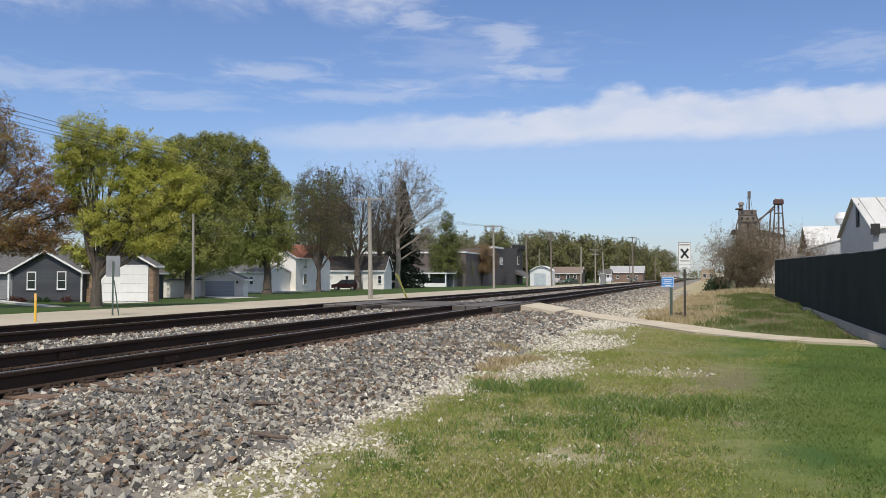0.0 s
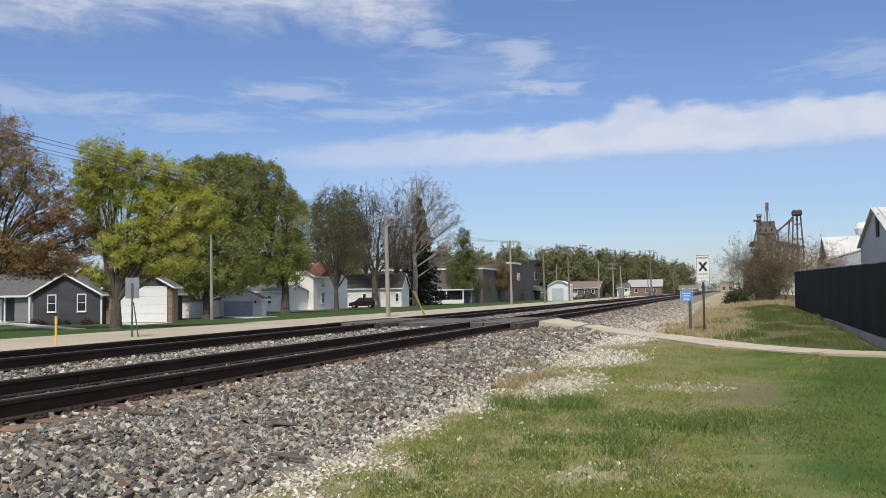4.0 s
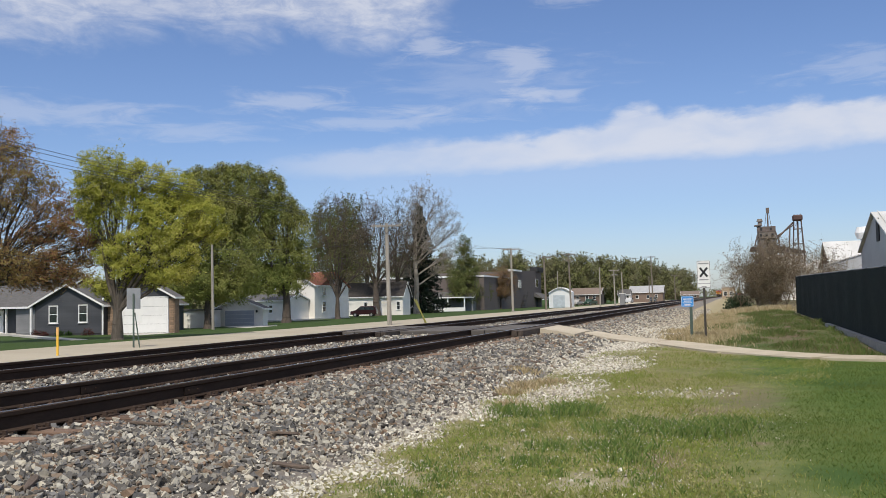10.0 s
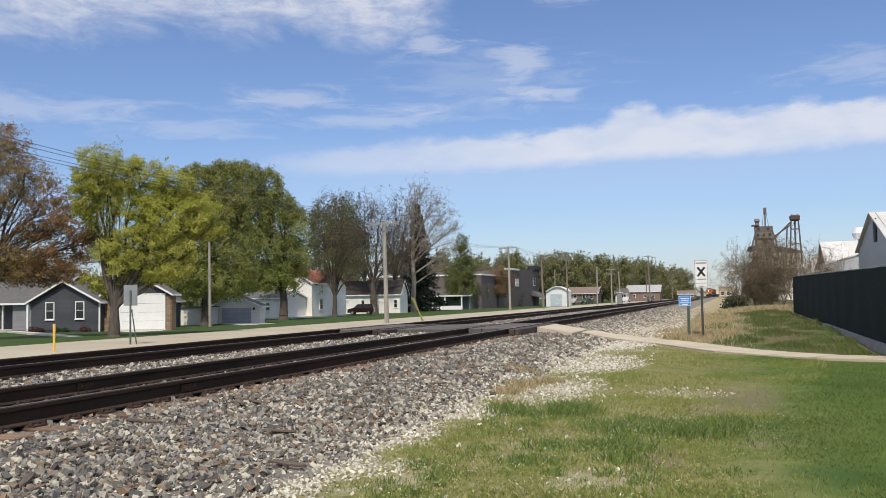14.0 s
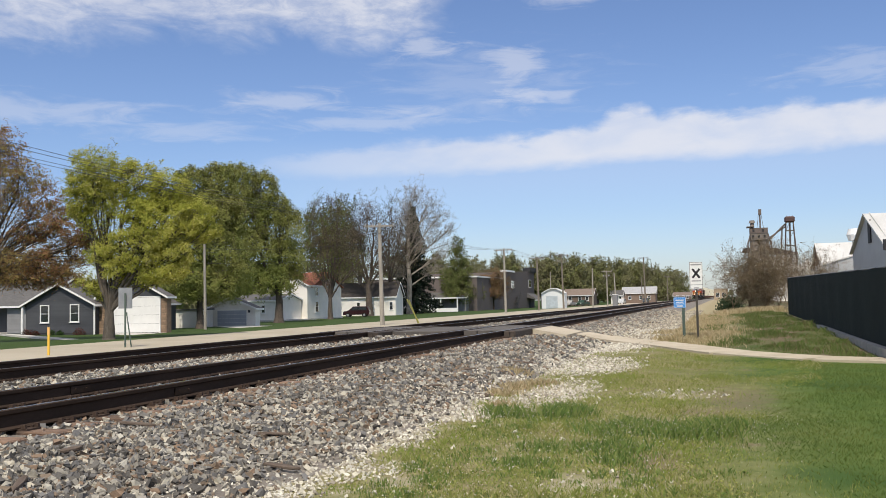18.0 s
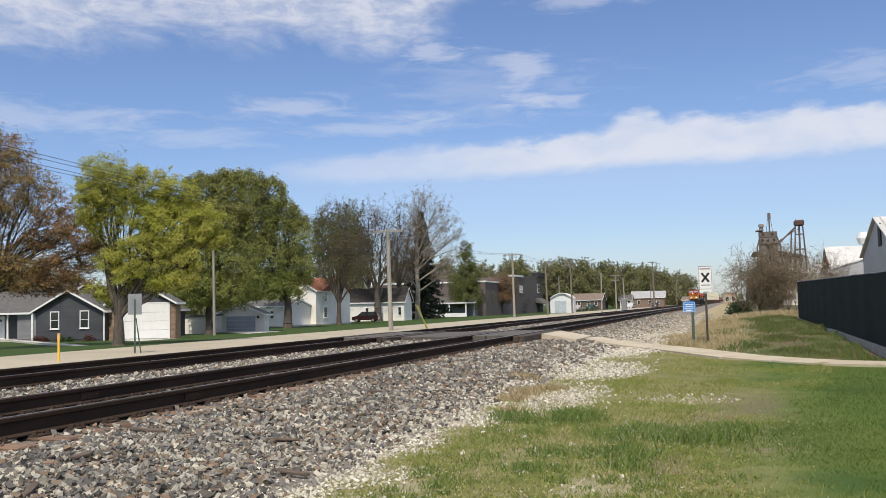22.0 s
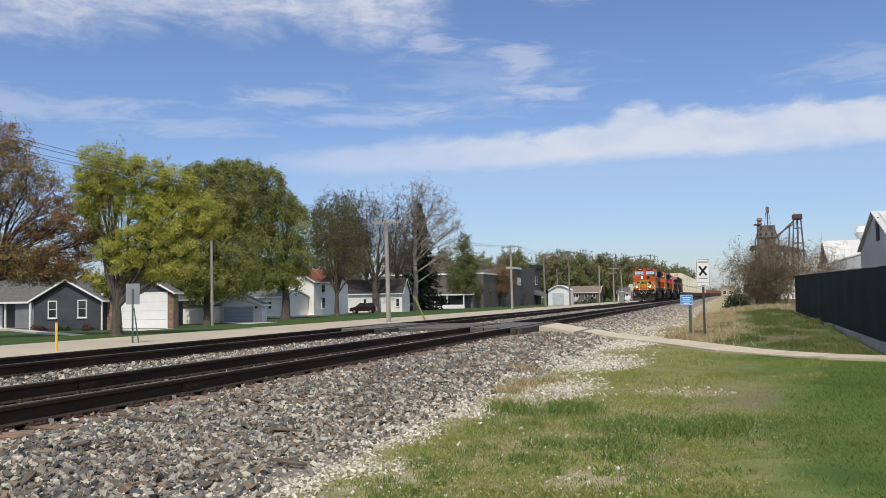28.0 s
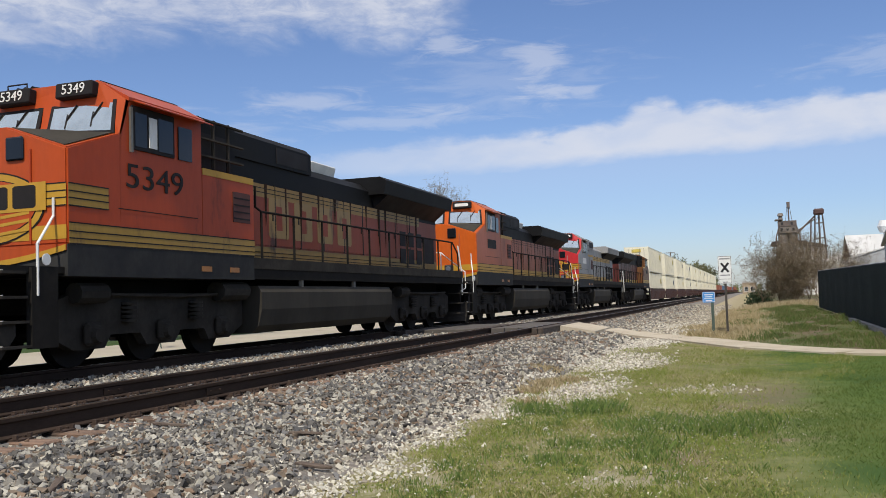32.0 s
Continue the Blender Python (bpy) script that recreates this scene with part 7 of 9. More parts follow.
def loco(name, m, label, c_front, c_side, c_hood, c_top, c_stripe, number="", lit=False, newer=False, worn=0.25):
    """A six-axle diesel. The nose plate stands at y = 0 and looks to -y; z counts from the rail head."""
    L = thing(name, m, label, "locomotive", "locomotives")
    W = 1.5
    p_front, p_side, p_hood, p_top = c_front, c_side, c_hood, c_top
    # frame and decks
    bm = bmesh.new()
    box(bm, -1.48, 0.05, 1.5, 1.48, 20.4, 1.9)
    part("frame", bm, T_GRIME, L)
    bm = bmesh.new()
    box(bm, -W - 0.01, 0.0, 1.48, W + 0.01, 5.55, 1.975)
    part("cab_sill", bm, mat("sill_grey", (0.026, 0.026, 0.027), (0.042, 0.041, 0.039), rough=0.7, fine=8, grain=0.2, spec=0.12), L)
    bm = bmesh.new()
    box(bm, -W, 5.56, 1.72, W, 20.4, 1.955)
    part("walkway", bm, T_FRAME, L)
    # nose and lower cab body
    bm = bmesh.new()
    sec = []
    for y, zs, zc, xin in ((0.0, 3.48, 3.9, 0.42), (1.25, 3.9, 4.02, 0.42)):
        sec.append([bm.verts.new(v) for v in ((-W, y, 1.98), (W, y, 1.98), (W, y, zs), (xin, y, zc), (-xin, y, zc), (-W, y, zs))])
    a, b = sec
    bm.faces.new(a)
    bm.faces.new(b[::-1])
    for i in range(6):
        bm.faces.new((a[i], b[i], b[(i + 1) % 6], a[(i + 1) % 6]))
    bmesh.ops.bevel(bm, geom=[e for e in bm.edges], offset=0.025, segments=2, affect="EDGES", clamp_overlap=True)
    part("nose", bm, p_front, L)
    # dark glare panels on top of the nose
    for s in (-1, 1):
        bm = bmesh.new()
        q = [(s * 1.40, 0.08, 3.532), (s * 0.44, 0.08, 3.90), (s * 0.44, 1.2, 4.016), (s * 1.40, 1.2, 3.912)]
        lo = [bm.verts.new((x, y, z + 0.004)) for x, y, z in q]
        hi = [bm.verts.new((x, y, z + 0.012)) for x, y, z in q]
        bm.faces.new(hi)
        bm.faces.new(lo[::-1])
        for i in range(4):
            bm.faces.new((lo[i], lo[(i + 1) % 4], hi[(i + 1) % 4], hi[i]))
        bmesh.ops.recalc_face_normals(bm, faces=bm.faces)
        part("glare_panel", bm, T_TANK, L, "dull dark glare panel")
    # side skins of the nose carry the body colour
    for s in (-1, 1):
        bm = bmesh.new()
        prism(bm, [(0.03, 1.985), (1.25, 1.985), (1.25, 3.89), (0.03, 3.47)], "x", min(s * W, s * (W + 0.006)), max(s * W, s * (W + 0.006)))
        part("nose_side", bm, p_side, L)
    # cab
    bm = bmesh.new()
    prism(bm, [(1.26, 1.98), (3.66, 1.98), (3.66, 4.51), (1.44, 4.51), (1.26, 3.9)], "x", -W, W)
    part("cab", bm, p_side, L)
    bm = bmesh.new()
    vs = [bm.verts.new(v) for v in ((-W, 1.253, 3.9), (W, 1.253, 3.9), (W, 1.43, 4.52), (0.95, 1.46, 4.92), (-0.95, 1.46, 4.92), (-W, 1.43, 4.52),
                                    (-W, 1.3, 3.9), (W, 1.3, 3.9), (W, 1.52, 4.52), (0.95, 1.54, 4.92), (-0.95, 1.54, 4.92), (-W, 1.52, 4.52))]
    bm.faces.new(vs[:6])
    bm.faces.new(vs[6:][::-1])
    for i in range(6):
        bm.faces.new((vs[i], vs[(i + 1) % 6], vs[6 + (i + 1) % 6], vs[6 + i]))
    part("cab_front", bm, p_front, L)
    bm = bmesh.new()
    prism(bm, [(-W - 0.03, 4.51), (W + 0.03, 4.51), (W + 0.03, 4.57), (0.95, 4.92), (-0.95, 4.92), (-W - 0.03, 4.57)], "y", 1.48, 3.75)
    part("cab_roof", bm, p_side, L)
    bm = bmesh.new()
    prism(bm, [(-0.97, 4.918), (0.97, 4.918), (0.9, 4.955), (-0.9, 4.955)], "y", 1.6, 3.76)
    part("roof_mat", bm, p_top, L, "dark anti-slip roof top")
    bm = bmesh.new()
    box(bm, -0.75, 1.9, 4.92, 0.75, 3.3, 5.0)
    bevelled(bm, 0.03)
    part("roof_unit", bm, T_BLACK, L, "dark air conditioner")
    bm = bmesh.new()
    for x in (-0.55, -0.4, -0.25):
        tube(bm, (x - 0.25, 1.62, 4.97), (x - 0.25, 1.98, 4.97), 0.045, 0.075, n=8)
    part("horn", bm, T_BLACK, L)
    bm = bmesh.new()
    pipe(bm, [(-0.9, 1.5, 4.91), (-0.9, 1.5, 5.03), (-0.5, 1.5, 5.03), (-0.5, 1.5, 4.91)], 0.015, 5)
    part("grab_iron", bm, T_INK, L)
    # windscreens with frames and wipers
    for s in (-1, 1):
        mw = pose(s * 0.75, 1.335, 4.20, -16.2, 0, 0)
        bm = bmesh.new()
        fr = [(-0.60, -0.2 + 0.05 * s), (0.60, -0.2 - 0.05 * s), (0.60 - 0.06 * (s > 0), 0.28), (-0.60 + 0.06 * (s < 0), 0.28)]
        prism(bm, [(x * 1.11, z * 1.22) for x, z in fr], "y", -0.03, 0.02)
        w = part("windscreen_frame", bm, T_INK, L)
        w.matrix_basis = mw
        bm = bmesh.new()
        prism(bm, fr, "y", -0.036, -0.031)
        part("windscreen", bm, T_GLASS, w)
        for xx in (-0.3, 0.2):
            bm = bmesh.new()
            pipe(bm, [(xx + 0.16, -0.05, 0.3), (xx, -0.045, 0.02)], 0.014, 4)
            pipe(bm, [(xx, -0.04, 0.14), (xx, -0.04, -0.14)], 0.011, 4)
            part("wiper", bm, T_INK, w)
        # number boards
        mb = pose(s * 0.62, 1.40, 4.745, -5, 0, 0)
        bm = bmesh.new()
        box(bm, -0.36, -0.14, -0.135, 0.36, 0.05, 0.135)
        bevelled(bm, 0.02)
        nb = part("number_board", bm, T_INK, L)
        nb.matrix_basis = mb
        if number:
            shared("road_number", text_mesh(number, 0.25, T_WHITE), nb, pose(0, -0.146, 0, 90))
        else:
            bm = bmesh.new()
            box(bm, -0.26, -0.146, -0.06, 0.26, -0.142, 0.06)
            part("print_bar", bm, T_WHITE, nb)
    # side windows, awning
    for s in (-1, 1):
        x = s * (W + 0.004)
        bm = bmesh.new()
        box(bm, min(x, x + s * 0.03), 1.55, 3.68, max(x, x + s * 0.03), 2.75, 4.44)
        wf = part("side_window", bm, T_INK, L)
        bm = bmesh.new()
        box(bm, min(x + s * 0.031, x + s * 0.036), 1.62, 3.74, max(x + s * 0.031, x + s * 0.036), 1.94, 4.33)
        part("pane", bm, T_GLASS_DARK, wf)
        bm = bmesh.new()
        box(bm, min(x + s * 0.031, x + s * 0.045), 2.0, 3.76, max(x + s * 0.031, x + s * 0.045), 2.22, 4.3)
        part("wind_deflector", bm, T_WHITE, wf, "pale open window wing")
        bm = bmesh.new()
        box(bm, min(x + s * 0.031, x + s * 0.036), 2.27, 3.74, max(x + s * 0.031, x + s * 0.036), 2.7, 4.33)
        part("pane", bm, T_GLASS_DARK, wf)
        bm = bmesh.new()
        box(bm, min(x, x + s * 0.02), 2.9, 3.68, max(x, x + s * 0.02), 3.32, 4.3)
        part("side_window", bm, T_GLASS_DARK, L)
        bm = bmesh.new()
        box(bm, min(x, x + s * 0.04), 1.5, 3.62, max(x, x + s * 0.04), 1.56, 4.4)
        part("window_post", bm, T_HOUSING, L)
        bm = bmesh.new()
        prism(bm, [(s * W, 4.53), (s * (W + 0.24), 4.43), (s * (W + 0.24), 4.45), (s * W, 4.56)], "y", 1.6, 3.7)
        part("awning", bm, p_side, L, "sheet sun awning")
    # brake-gear box behind the cab
    bm = bmesh.new()
    box(bm, -W, 3.67, 1.98, W, 5.6, 3.62)
    bevelled(bm, 0.02)
    part("gear_box", bm, p_side, L)
    side_plate(L, "cream_band", 3.68, 5.58, 3.50, 3.63, W, c_stripe)
    side_plate(L, "vent_panel", 4.76, 5.42, 2.66, 3.28, W, mat("vent_red", (0.10, 0.03, 0.022), rough=0.7, fine=8, grain=0.2), "dark red louvred panel", 0.015)
    side_plate(L, "door_seam", 1.2, 3.5, 2.62, 2.635, W + 0.006, T_INK, "", 0.004)
    for k in range(4):
        side_plate(L, "louvre", 4.78, 5.40, 2.72 + k * 0.14, 2.75 + k * 0.14, W + 0.015, T_INK, "", 0.006)
    bm = bmesh.new()
    box(bm, -1.12, 3.76, 3.63, 1.12, 5.6, 4.78)
    bevelled(bm, 0.04)
    part("blower_box", bm, p_top, L)
    for s in (-1, 1):
        for k in range(3):
            bm = bmesh.new()
            y = 3.95 + k * 0.55
            pipe(bm, [(s * 1.25, y, 3.64), (s * 1.25, y, 4.72)], 0.04, 5)
            part("rack_post", bm, T_FRAME, L)
        for z in (3.95, 4.3, 4.68):
            bm = bmesh.new()
            pipe(bm, [(s * 1.27, 3.7, z), (s * 1.27, 5.6, z)], 0.03, 5)
            part("rack_rail", bm, T_FRAME, L)
        bm = bmesh.new()
        box(bm, min(s * 1.125, s * 1.16), 4.1, 3.75, max(s * 1.125, s * 1.16), 5.3, 4.45)
        part("intake_grille", bm, T_INK, L)
    # long hood
    H = 0.95
    bm = bmesh.new()
    box(bm, -H, 5.61, 1.96, H, 19.2, 3.6)
    part("hood", bm, p_hood, L)
    bm = bmesh.new()
    prism(bm, [(-H, 3.601), (H, 3.601), (H, 4.2), (0.72, 4.42), (-0.72, 4.42), (-H, 4.2)], "y", 5.61, 19.2)
    part("hood_top", bm, p_top, L)
    bm = bmesh.new()
    prism(bm, [(-1.0, 4.2), (1.0, 4.2), (1.0, 4.72), (0.85, 4.86), (-0.85, 4.86), (-1.0, 4.72)], "y", 5.605, 9.4)
    part("dynamic_brake_housing", bm, p_top, L)
    for s in (-1, 1):
        bm = bmesh.new()
        box(bm, min(s * 1.001, s * 1.012), 7.6, 4.28, max(s * 1.001, s * 1.012), 9.2, 4.66)
        part("brake_grille", bm, T_INK, L)
    bm = bmesh.new()
    prism(bm, [(-0.62, 4.40), (0.62, 4.40), (0.70, 4.72), (-0.70, 4.72)], "y", 10.1, 11.6)
    bevelled(bm, 0.03)
    part("exhaust_stack", bm, mat("stack_bright", (0.80, 0.80, 0.76), rough=0.45, metal=0.2, grain=0.1), L, "bright exhaust stack")
    bm = bmesh.new()
    yr0, yr1 = (13.2, 19.5) if not newer else (12.2, 19.6)
    prism(bm, [(-1.42, 4.1), (1.42, 4.1), (1.48, 4.5), (1.3, 4.62), (-1.3, 4.62), (-1.48, 4.5)], "y", yr0, yr1)
    part("radiator", bm, p_top, L)
    for s in (-1, 1):
        bm = bmesh.new()
        prism(bm, [(s * H, 3.7), (s * 1.4, 4.099), (s * H, 4.099)], "y", yr0 + 0.3, yr1 - 0.4)
        part("radiator_intake", bm, T_INK, L)
    # hood doors
    for k in range(9):
        y = 6.3 + k * 1.28
        side_plate(L, "hood_door", y, y + 1.22, 2.32, 3.5, H + 0.0005, p_hood, "", 0.02)
        side_plate(L, "door_gap", y - 0.05, y - 0.01, 2.30, 3.75, H + 0.0008, T_INK, "", 0.026)
        side_plate(L, "latch", y + 1.1, y + 1.14, 2.9, 3.05, H + 0.021, T_INK, "", 0.02)
    side_plate(L, "upper_stripe", 5.62, 17.4, 3.42, 3.72, H + 0.021, T_BAND_OLD if number else (p_hood if newer else c_stripe), "weathered yellow band", 0.004)
    side_plate(L, "lower_stripe", 5.62, 19.15, 1.965, 2.28, H + 0.002, T_BAND_OLD if number else c_stripe, "weathered yellow band", 0.008)
    for zz in (2.05, 2.14, 3.52, 3.62):
        side_plate(L, "pin_line", 5.62, 17.4, zz, zz + 0.018, H + 0.0255, T_INK, "", 0.003)
    for k in range(3):
        for j in range(2):
            y = 15.6 + k * 0.75
            side_plate(L, "grille", y, y + 0.5, 2.15 + j * 0.55, 2.62 + j * 0.55, H + 0.022, T_INK, "", 0.01)
    side_plate(L, "grille", 17.9, 18.9, 2.2, 3.1, H + 0.005, T_INK, "", 0.01)
    # soot and oil runs down the flank
    soot = mat("soot_run", (0.028, 0.016, 0.011), (0.045, 0.024, 0.016), rough=0.9, fine=12, grain=0.4, spec=0.1)
    rng = random.Random(len(label))
    for k in range(13):
        y = 6.2 + k * 0.93 + rng.uniform(-0.3, 0.3)
        w, z0 = rng.uniform(0.03, 0.10), rng.uniform(2.4, 3.1)
        for s in (-1, 1):
            bm = bmesh.new()
            x = s * (H + 0.0262)
            prism(bm, [(y - w, 3.74), (y - w * 0.2, z0), (y + w * 0.3, z0 + 0.15), (y + w, 3.74)], "x", min(x, x + s * 0.002), max(x, x + s * 0.002))
            part("soot_run", bm, soot, L)
    # big emblem blocks on the hood flank
    if number:
        block = [(0.0, 0.06), (0.05, 0.0), (0.95, 0.0), (1.0, 0.06), (1.0, 0.94), (0.95, 1.0), (0.05, 1.0), (0.0, 0.94)]
        shapes = (block, block, block, block)
        for (y0, w), shape in zip(((7.25, 0.95), (8.5, 0.95), (9.75, 0.9), (10.95, 0.9)), shapes):
            for s in (-1, 1):
                bm = bmesh.new()
                x = s * (H + 0.0205)
                prism(bm, [(y0 + (u if s > 0 else 1 - u) * w, 2.5 + v * 0.95) for u, v in shape], "x", min(x, x + s * 0.005), max(x, x + s * 0.005))
                emb = part("emblem_block", bm, T_CREAM, L, "faded cream emblem block")
                bm = bmesh.new()
                xs = x + s * 0.0055
                prism(bm, [(y0 + u * w, 2.5 + v * 0.95) for u, v in ((0.36, 0.2), (0.66, 0.2), (0.66, 0.8), (0.36, 0.8))], "x", min(xs, xs + s * 0.002), max(xs, xs + s * 0.002))
                part("emblem_field", bm, p_hood, emb)
    # cab stripes
    side_plate(L, "lower_stripe", 0.03, 5.58, 1.98, 2.31, W + 0.007, T_BAND_MID if number else c_stripe, "yellow band with thin dark lines", 0.004)
    if not newer:
        side_plate(L, "nose_stripe", 0.02, 0.95, 2.58, 2.93, W + 0.007, T_BAND_MID if number else c_stripe, "", 0.004)
    for zz in (1.975, 2.06, 2.17, 2.305):
        side_plate(L, "pin_line", 0.03, 5.58, zz, zz + 0.02, W + 0.0115, T_INK, "", 0.003)
    for zz in (2.57, 2.69, 2.80, 2.92) if not newer else ():
        side_plate(L, "pin_line", 0.02, 0.96, zz, zz + 0.02, W + 0.0115, T_INK, "", 0.003)
    if number:
        for s in (-1, 1):
            shared("road_number", text_mesh(number, 0.60, T_INK), L, pose(s * (W + 0.012), 2.22, 3.19, 90, 0, 90 * s) @ Matrix.Diagonal((1.42, 1, 1, 1)))
    else:
        side_plate(L, "print_bar", 1.6, 2.9, 2.98, 3.34, W + 0.008, T_INK if newer else T_WHITE, "", 0.004)
    # nose front: bands, emblem, door, lamps
    f = -0.003
    for x0, x1 in ((-1.49, -0.75), (0.75, 1.49)) if not newer else ():
        bm = bmesh.new()
        box(bm, x0, f - 0.004, 2.58, x1, f, 2.93)
        part("nose_stripe", bm, c_stripe, L)
        for zz in (2.57, 2.69, 2.80, 2.92):
            bm = bmesh.new()
            box(bm, x0, f - 0.008, zz, x1, f - 0.0045, zz + 0.02)
            part("pin_line", bm, T_INK, L)
    bm = bmesh.new()
    box(bm, -1.49, f - 0.004, 2.06, 1.49, f, 2.28)
    part("lower_stripe", bm, c_stripe, L)
    # rounded apron under the nose plate
    bm = bmesh.new()
    apron = [(x, 1.66 + 0.22 * (abs(x) / 1.49) ** 1.6) for x in (-1.49, -1.2, -0.9, -0.6, -0.3, 0.0, 0.3, 0.6, 0.9, 1.2, 1.49)]
    prism(bm, [(1.49, 1.979), (-1.49, 1.979)] + apron, "y", -0.02, 0.03)
    ap = part("nose_apron", bm, p_front, L)
    bm = bmesh.new()
    prism(bm, [(x, z + 0.09) for x, z in apron[::-1]] + apron, "y", -0.028, -0.021)
    part("apron_trim", bm, c_stripe, ap)
    if not newer:
        def oval(rx, rz):
            return [(rx * math.cos(2 * math.pi * k / 32), 2.6 + rz * math.sin(2 * math.pi * k / 32)) for k in range(32)]
        em = None
        for k, (rx, rz, m) in enumerate(((1.12, 0.60, T_INK), (1.09, 0.575, c_stripe), (0.98, 0.47, T_INK), (0.96, 0.455, p_front))):
            bm = bmesh.new()
            prism(bm, oval(rx, rz), "y", f - 0.008 - 0.003 * (k + 1), f - 0.0085 - 0.003 * k)
            o = part("emblem_field" if em else "emblem", bm, m, em or L, "" if em else "yellow oval emblem with dark blocks")
            em = em or o
        bm = bmesh.new()
        box(bm, -0.25, f - 0.024, 2.06, 0.25, f - 0.0205, 3.14)
        part("emblem_upright", bm, c_stripe, em)
        bm = bmesh.new()
        box(bm, -1.15, f - 0.028, 2.52, 1.15, f - 0.0245, 2.97)
        part("emblem_band", bm, c_stripe, em)
        for k, x in enumerate((-0.98, -0.47, 0.04, 0.55)):
            bm = bmesh.new()
            prism(bm, [(x, 2.6), (x + 0.04, 2.57), (x + 0.38, 2.57), (x + 0.42, 2.6), (x + 0.42, 2.9), (x + 0.38, 2.93), (x + 0.04, 2.93), (x, 2.9)], "y", f - 0.032, f - 0.0285)
            part("emblem_bar", bm, T_INK, em)
        for sx in (-1, 1):
            for z in (2.16, 2.3, 2.42):
                bm = bmesh.new()
                prism(bm, [(sx * 0.3, z), (sx * 0.85, z + 0.06), (sx * 0.85, z + 0.11), (sx * 0.3, z + 0.05)], "y", f - 0.024, f - 0.0205)
                part("emblem_ray", bm, c_stripe, em)
    bm = bmesh.new()
    box(bm, 0.42, -0.05, 3.34, 0.75, 0.0, 3.72)
    bevelled(bm, 0.04)
    part("nose_window", bm, T_GLASS_DARK, L)
    bm = bmesh.new()
    box(bm, 0.85, -0.03, 2.0, 0.88, 0.0, 3.5)
    part("door_hinge", bm, p_side, L)
    bm = bmesh.new()
    box(bm, -0.42, -0.07, 3.28, -0.12, 0.0, 3.8)
    bevelled(bm, 0.02)
    hl = part("headlight_box", bm, T_HOUSING, L)
    for zz in (3.42, 3.66):
        bm = bmesh.new()
        tube(bm, (-0.27, -0.075, zz), (-0.27, -0.095, zz), 0.08, n=14)
        part("headlight", bm, T_LAMP if lit else T_WHITE, hl)
    # front deck, pilot, plow, steps, couplers
    FD = -1.35
    bm = bmesh.new()
    box(bm, -1.45, FD, 1.52, 1.45, -0.001, 1.62)
    part("front_deck", bm, T_GRIME, L)
    bm = bmesh.new()
    box(bm, -1.08, FD + 0.35, 0.6, 1.08, FD + 0.45, 1.519)
    part("pilot", bm, T_GRIME, L)
    bm = bmesh.new()
    box(bm, -1.08, FD - 0.01, 1.36, 1.08, FD + 0.3, 1.519)
    part("deck_beam", bm, T_FRAME, L)
    pl = None
    for s in (-1, 1):
        rows = []
        bm = bmesh.new()
        for z, out in ((0.13, 0.30), (0.32, 0.16), (0.55, 0.07), (0.86, 0.10)):
            rows.append([bm.verts.new((s * x, FD - out - k, z + (0.0 if z < 0.8 else dz))) for x, k, dz in ((0.04, 0.22, -0.26), (0.4, 0.19, -0.22), (0.62, 0.14, -0.02), (1.05, 0.06, 0.0), (1.46, -0.05, -0.04))])
        for a, b in zip(rows, rows[1:]):
            for k in range(4):
                bm.faces.new((a[k], a[k + 1], b[k + 1], b[k]))
        bmesh.ops.recalc_face_normals(bm, faces=bm.faces)
        bmesh.ops.solidify(bm, geom=bm.faces[:], thickness=0.03)
        blade = part("plow_blade", bm, T_PLOW, L, "scraped grey snow plow wing")
        for x in (0.5, 1.0, 1.4):
            bm = bmesh.new()
            prism(bm, [(FD + 0.05, 0.2), (FD + 0.4, 0.6), (FD + 0.4, 0.8), (FD + 0.0, 0.8)], "x", s * x - 0.015, s * x + 0.015)
            part("plow_brace", bm, T_FRAME, L)
        for k, (x, z) in enumerate(((0.42, 1.3), (0.62, 1.34), (0.84, 1.3), (1.0, 1.24))):
            bm = bmesh.new()
            pipe(bm, [(s * x, FD - 0.02, z), (s * (x + 0.03), FD - 0.12, z - 0.2), (s * (x - 0.08), FD - 0.16, z - 0.42), (s * (x - 0.14), FD - 0.08, z - 0.28)], 0.032, 5)
            part("air_hose", bm, T_INK, L)
            bm = bmesh.new()
            tube(bm, (s * x, FD - 0.05, z - 0.02), (s * x, FD - 0.05, z + 0.1), 0.045, n=6)
            part("hose_valve", bm, T_HOUSING, L)
    bm = bmesh.new()
    pipe(bm, [(-1.3, FD - 0.06, 1.02), (-0.9, FD - 0.1, 1.1), (-0.3, FD - 0.12, 1.1), (-0.1, FD - 0.2, 1.2)], 0.02, 5)
    part("cut_lever", bm, T_HOUSING, L)
    bm = bmesh.new()
    box(bm, -0.18, FD - 0.55, 0.7, 0.18, FD, 1.0)
    box(bm, -0.12, FD - 0.72, 0.62, 0.26, FD - 0.4, 1.08)
    bevelled(bm, 0.04)
    part("coupler", bm, T_FRAME, L)
    for s in (-1, 1):
        bm = bmesh.new()
        pipe(bm, [(s * 0.55, FD - 0.03, 1.35), (s * 0.6, FD - 0.2, 0.9), (s * 0.42, FD - 0.25, 0.62), (s * 0.3, FD - 0.22, 0.8)], 0.03, 5)
        part("air_hose", bm, T_INK, L)
        bm = bmesh.new()
        box(bm, s * 0.82 - 0.14, FD - 0.02, 1.95, s * 0.82 + 0.14, FD + 0.2, 2.24)
        bevelled(bm, 0.03)
        dl = part("ditch_light", bm, T_HOUSING, L)
        bm = bmesh.new()
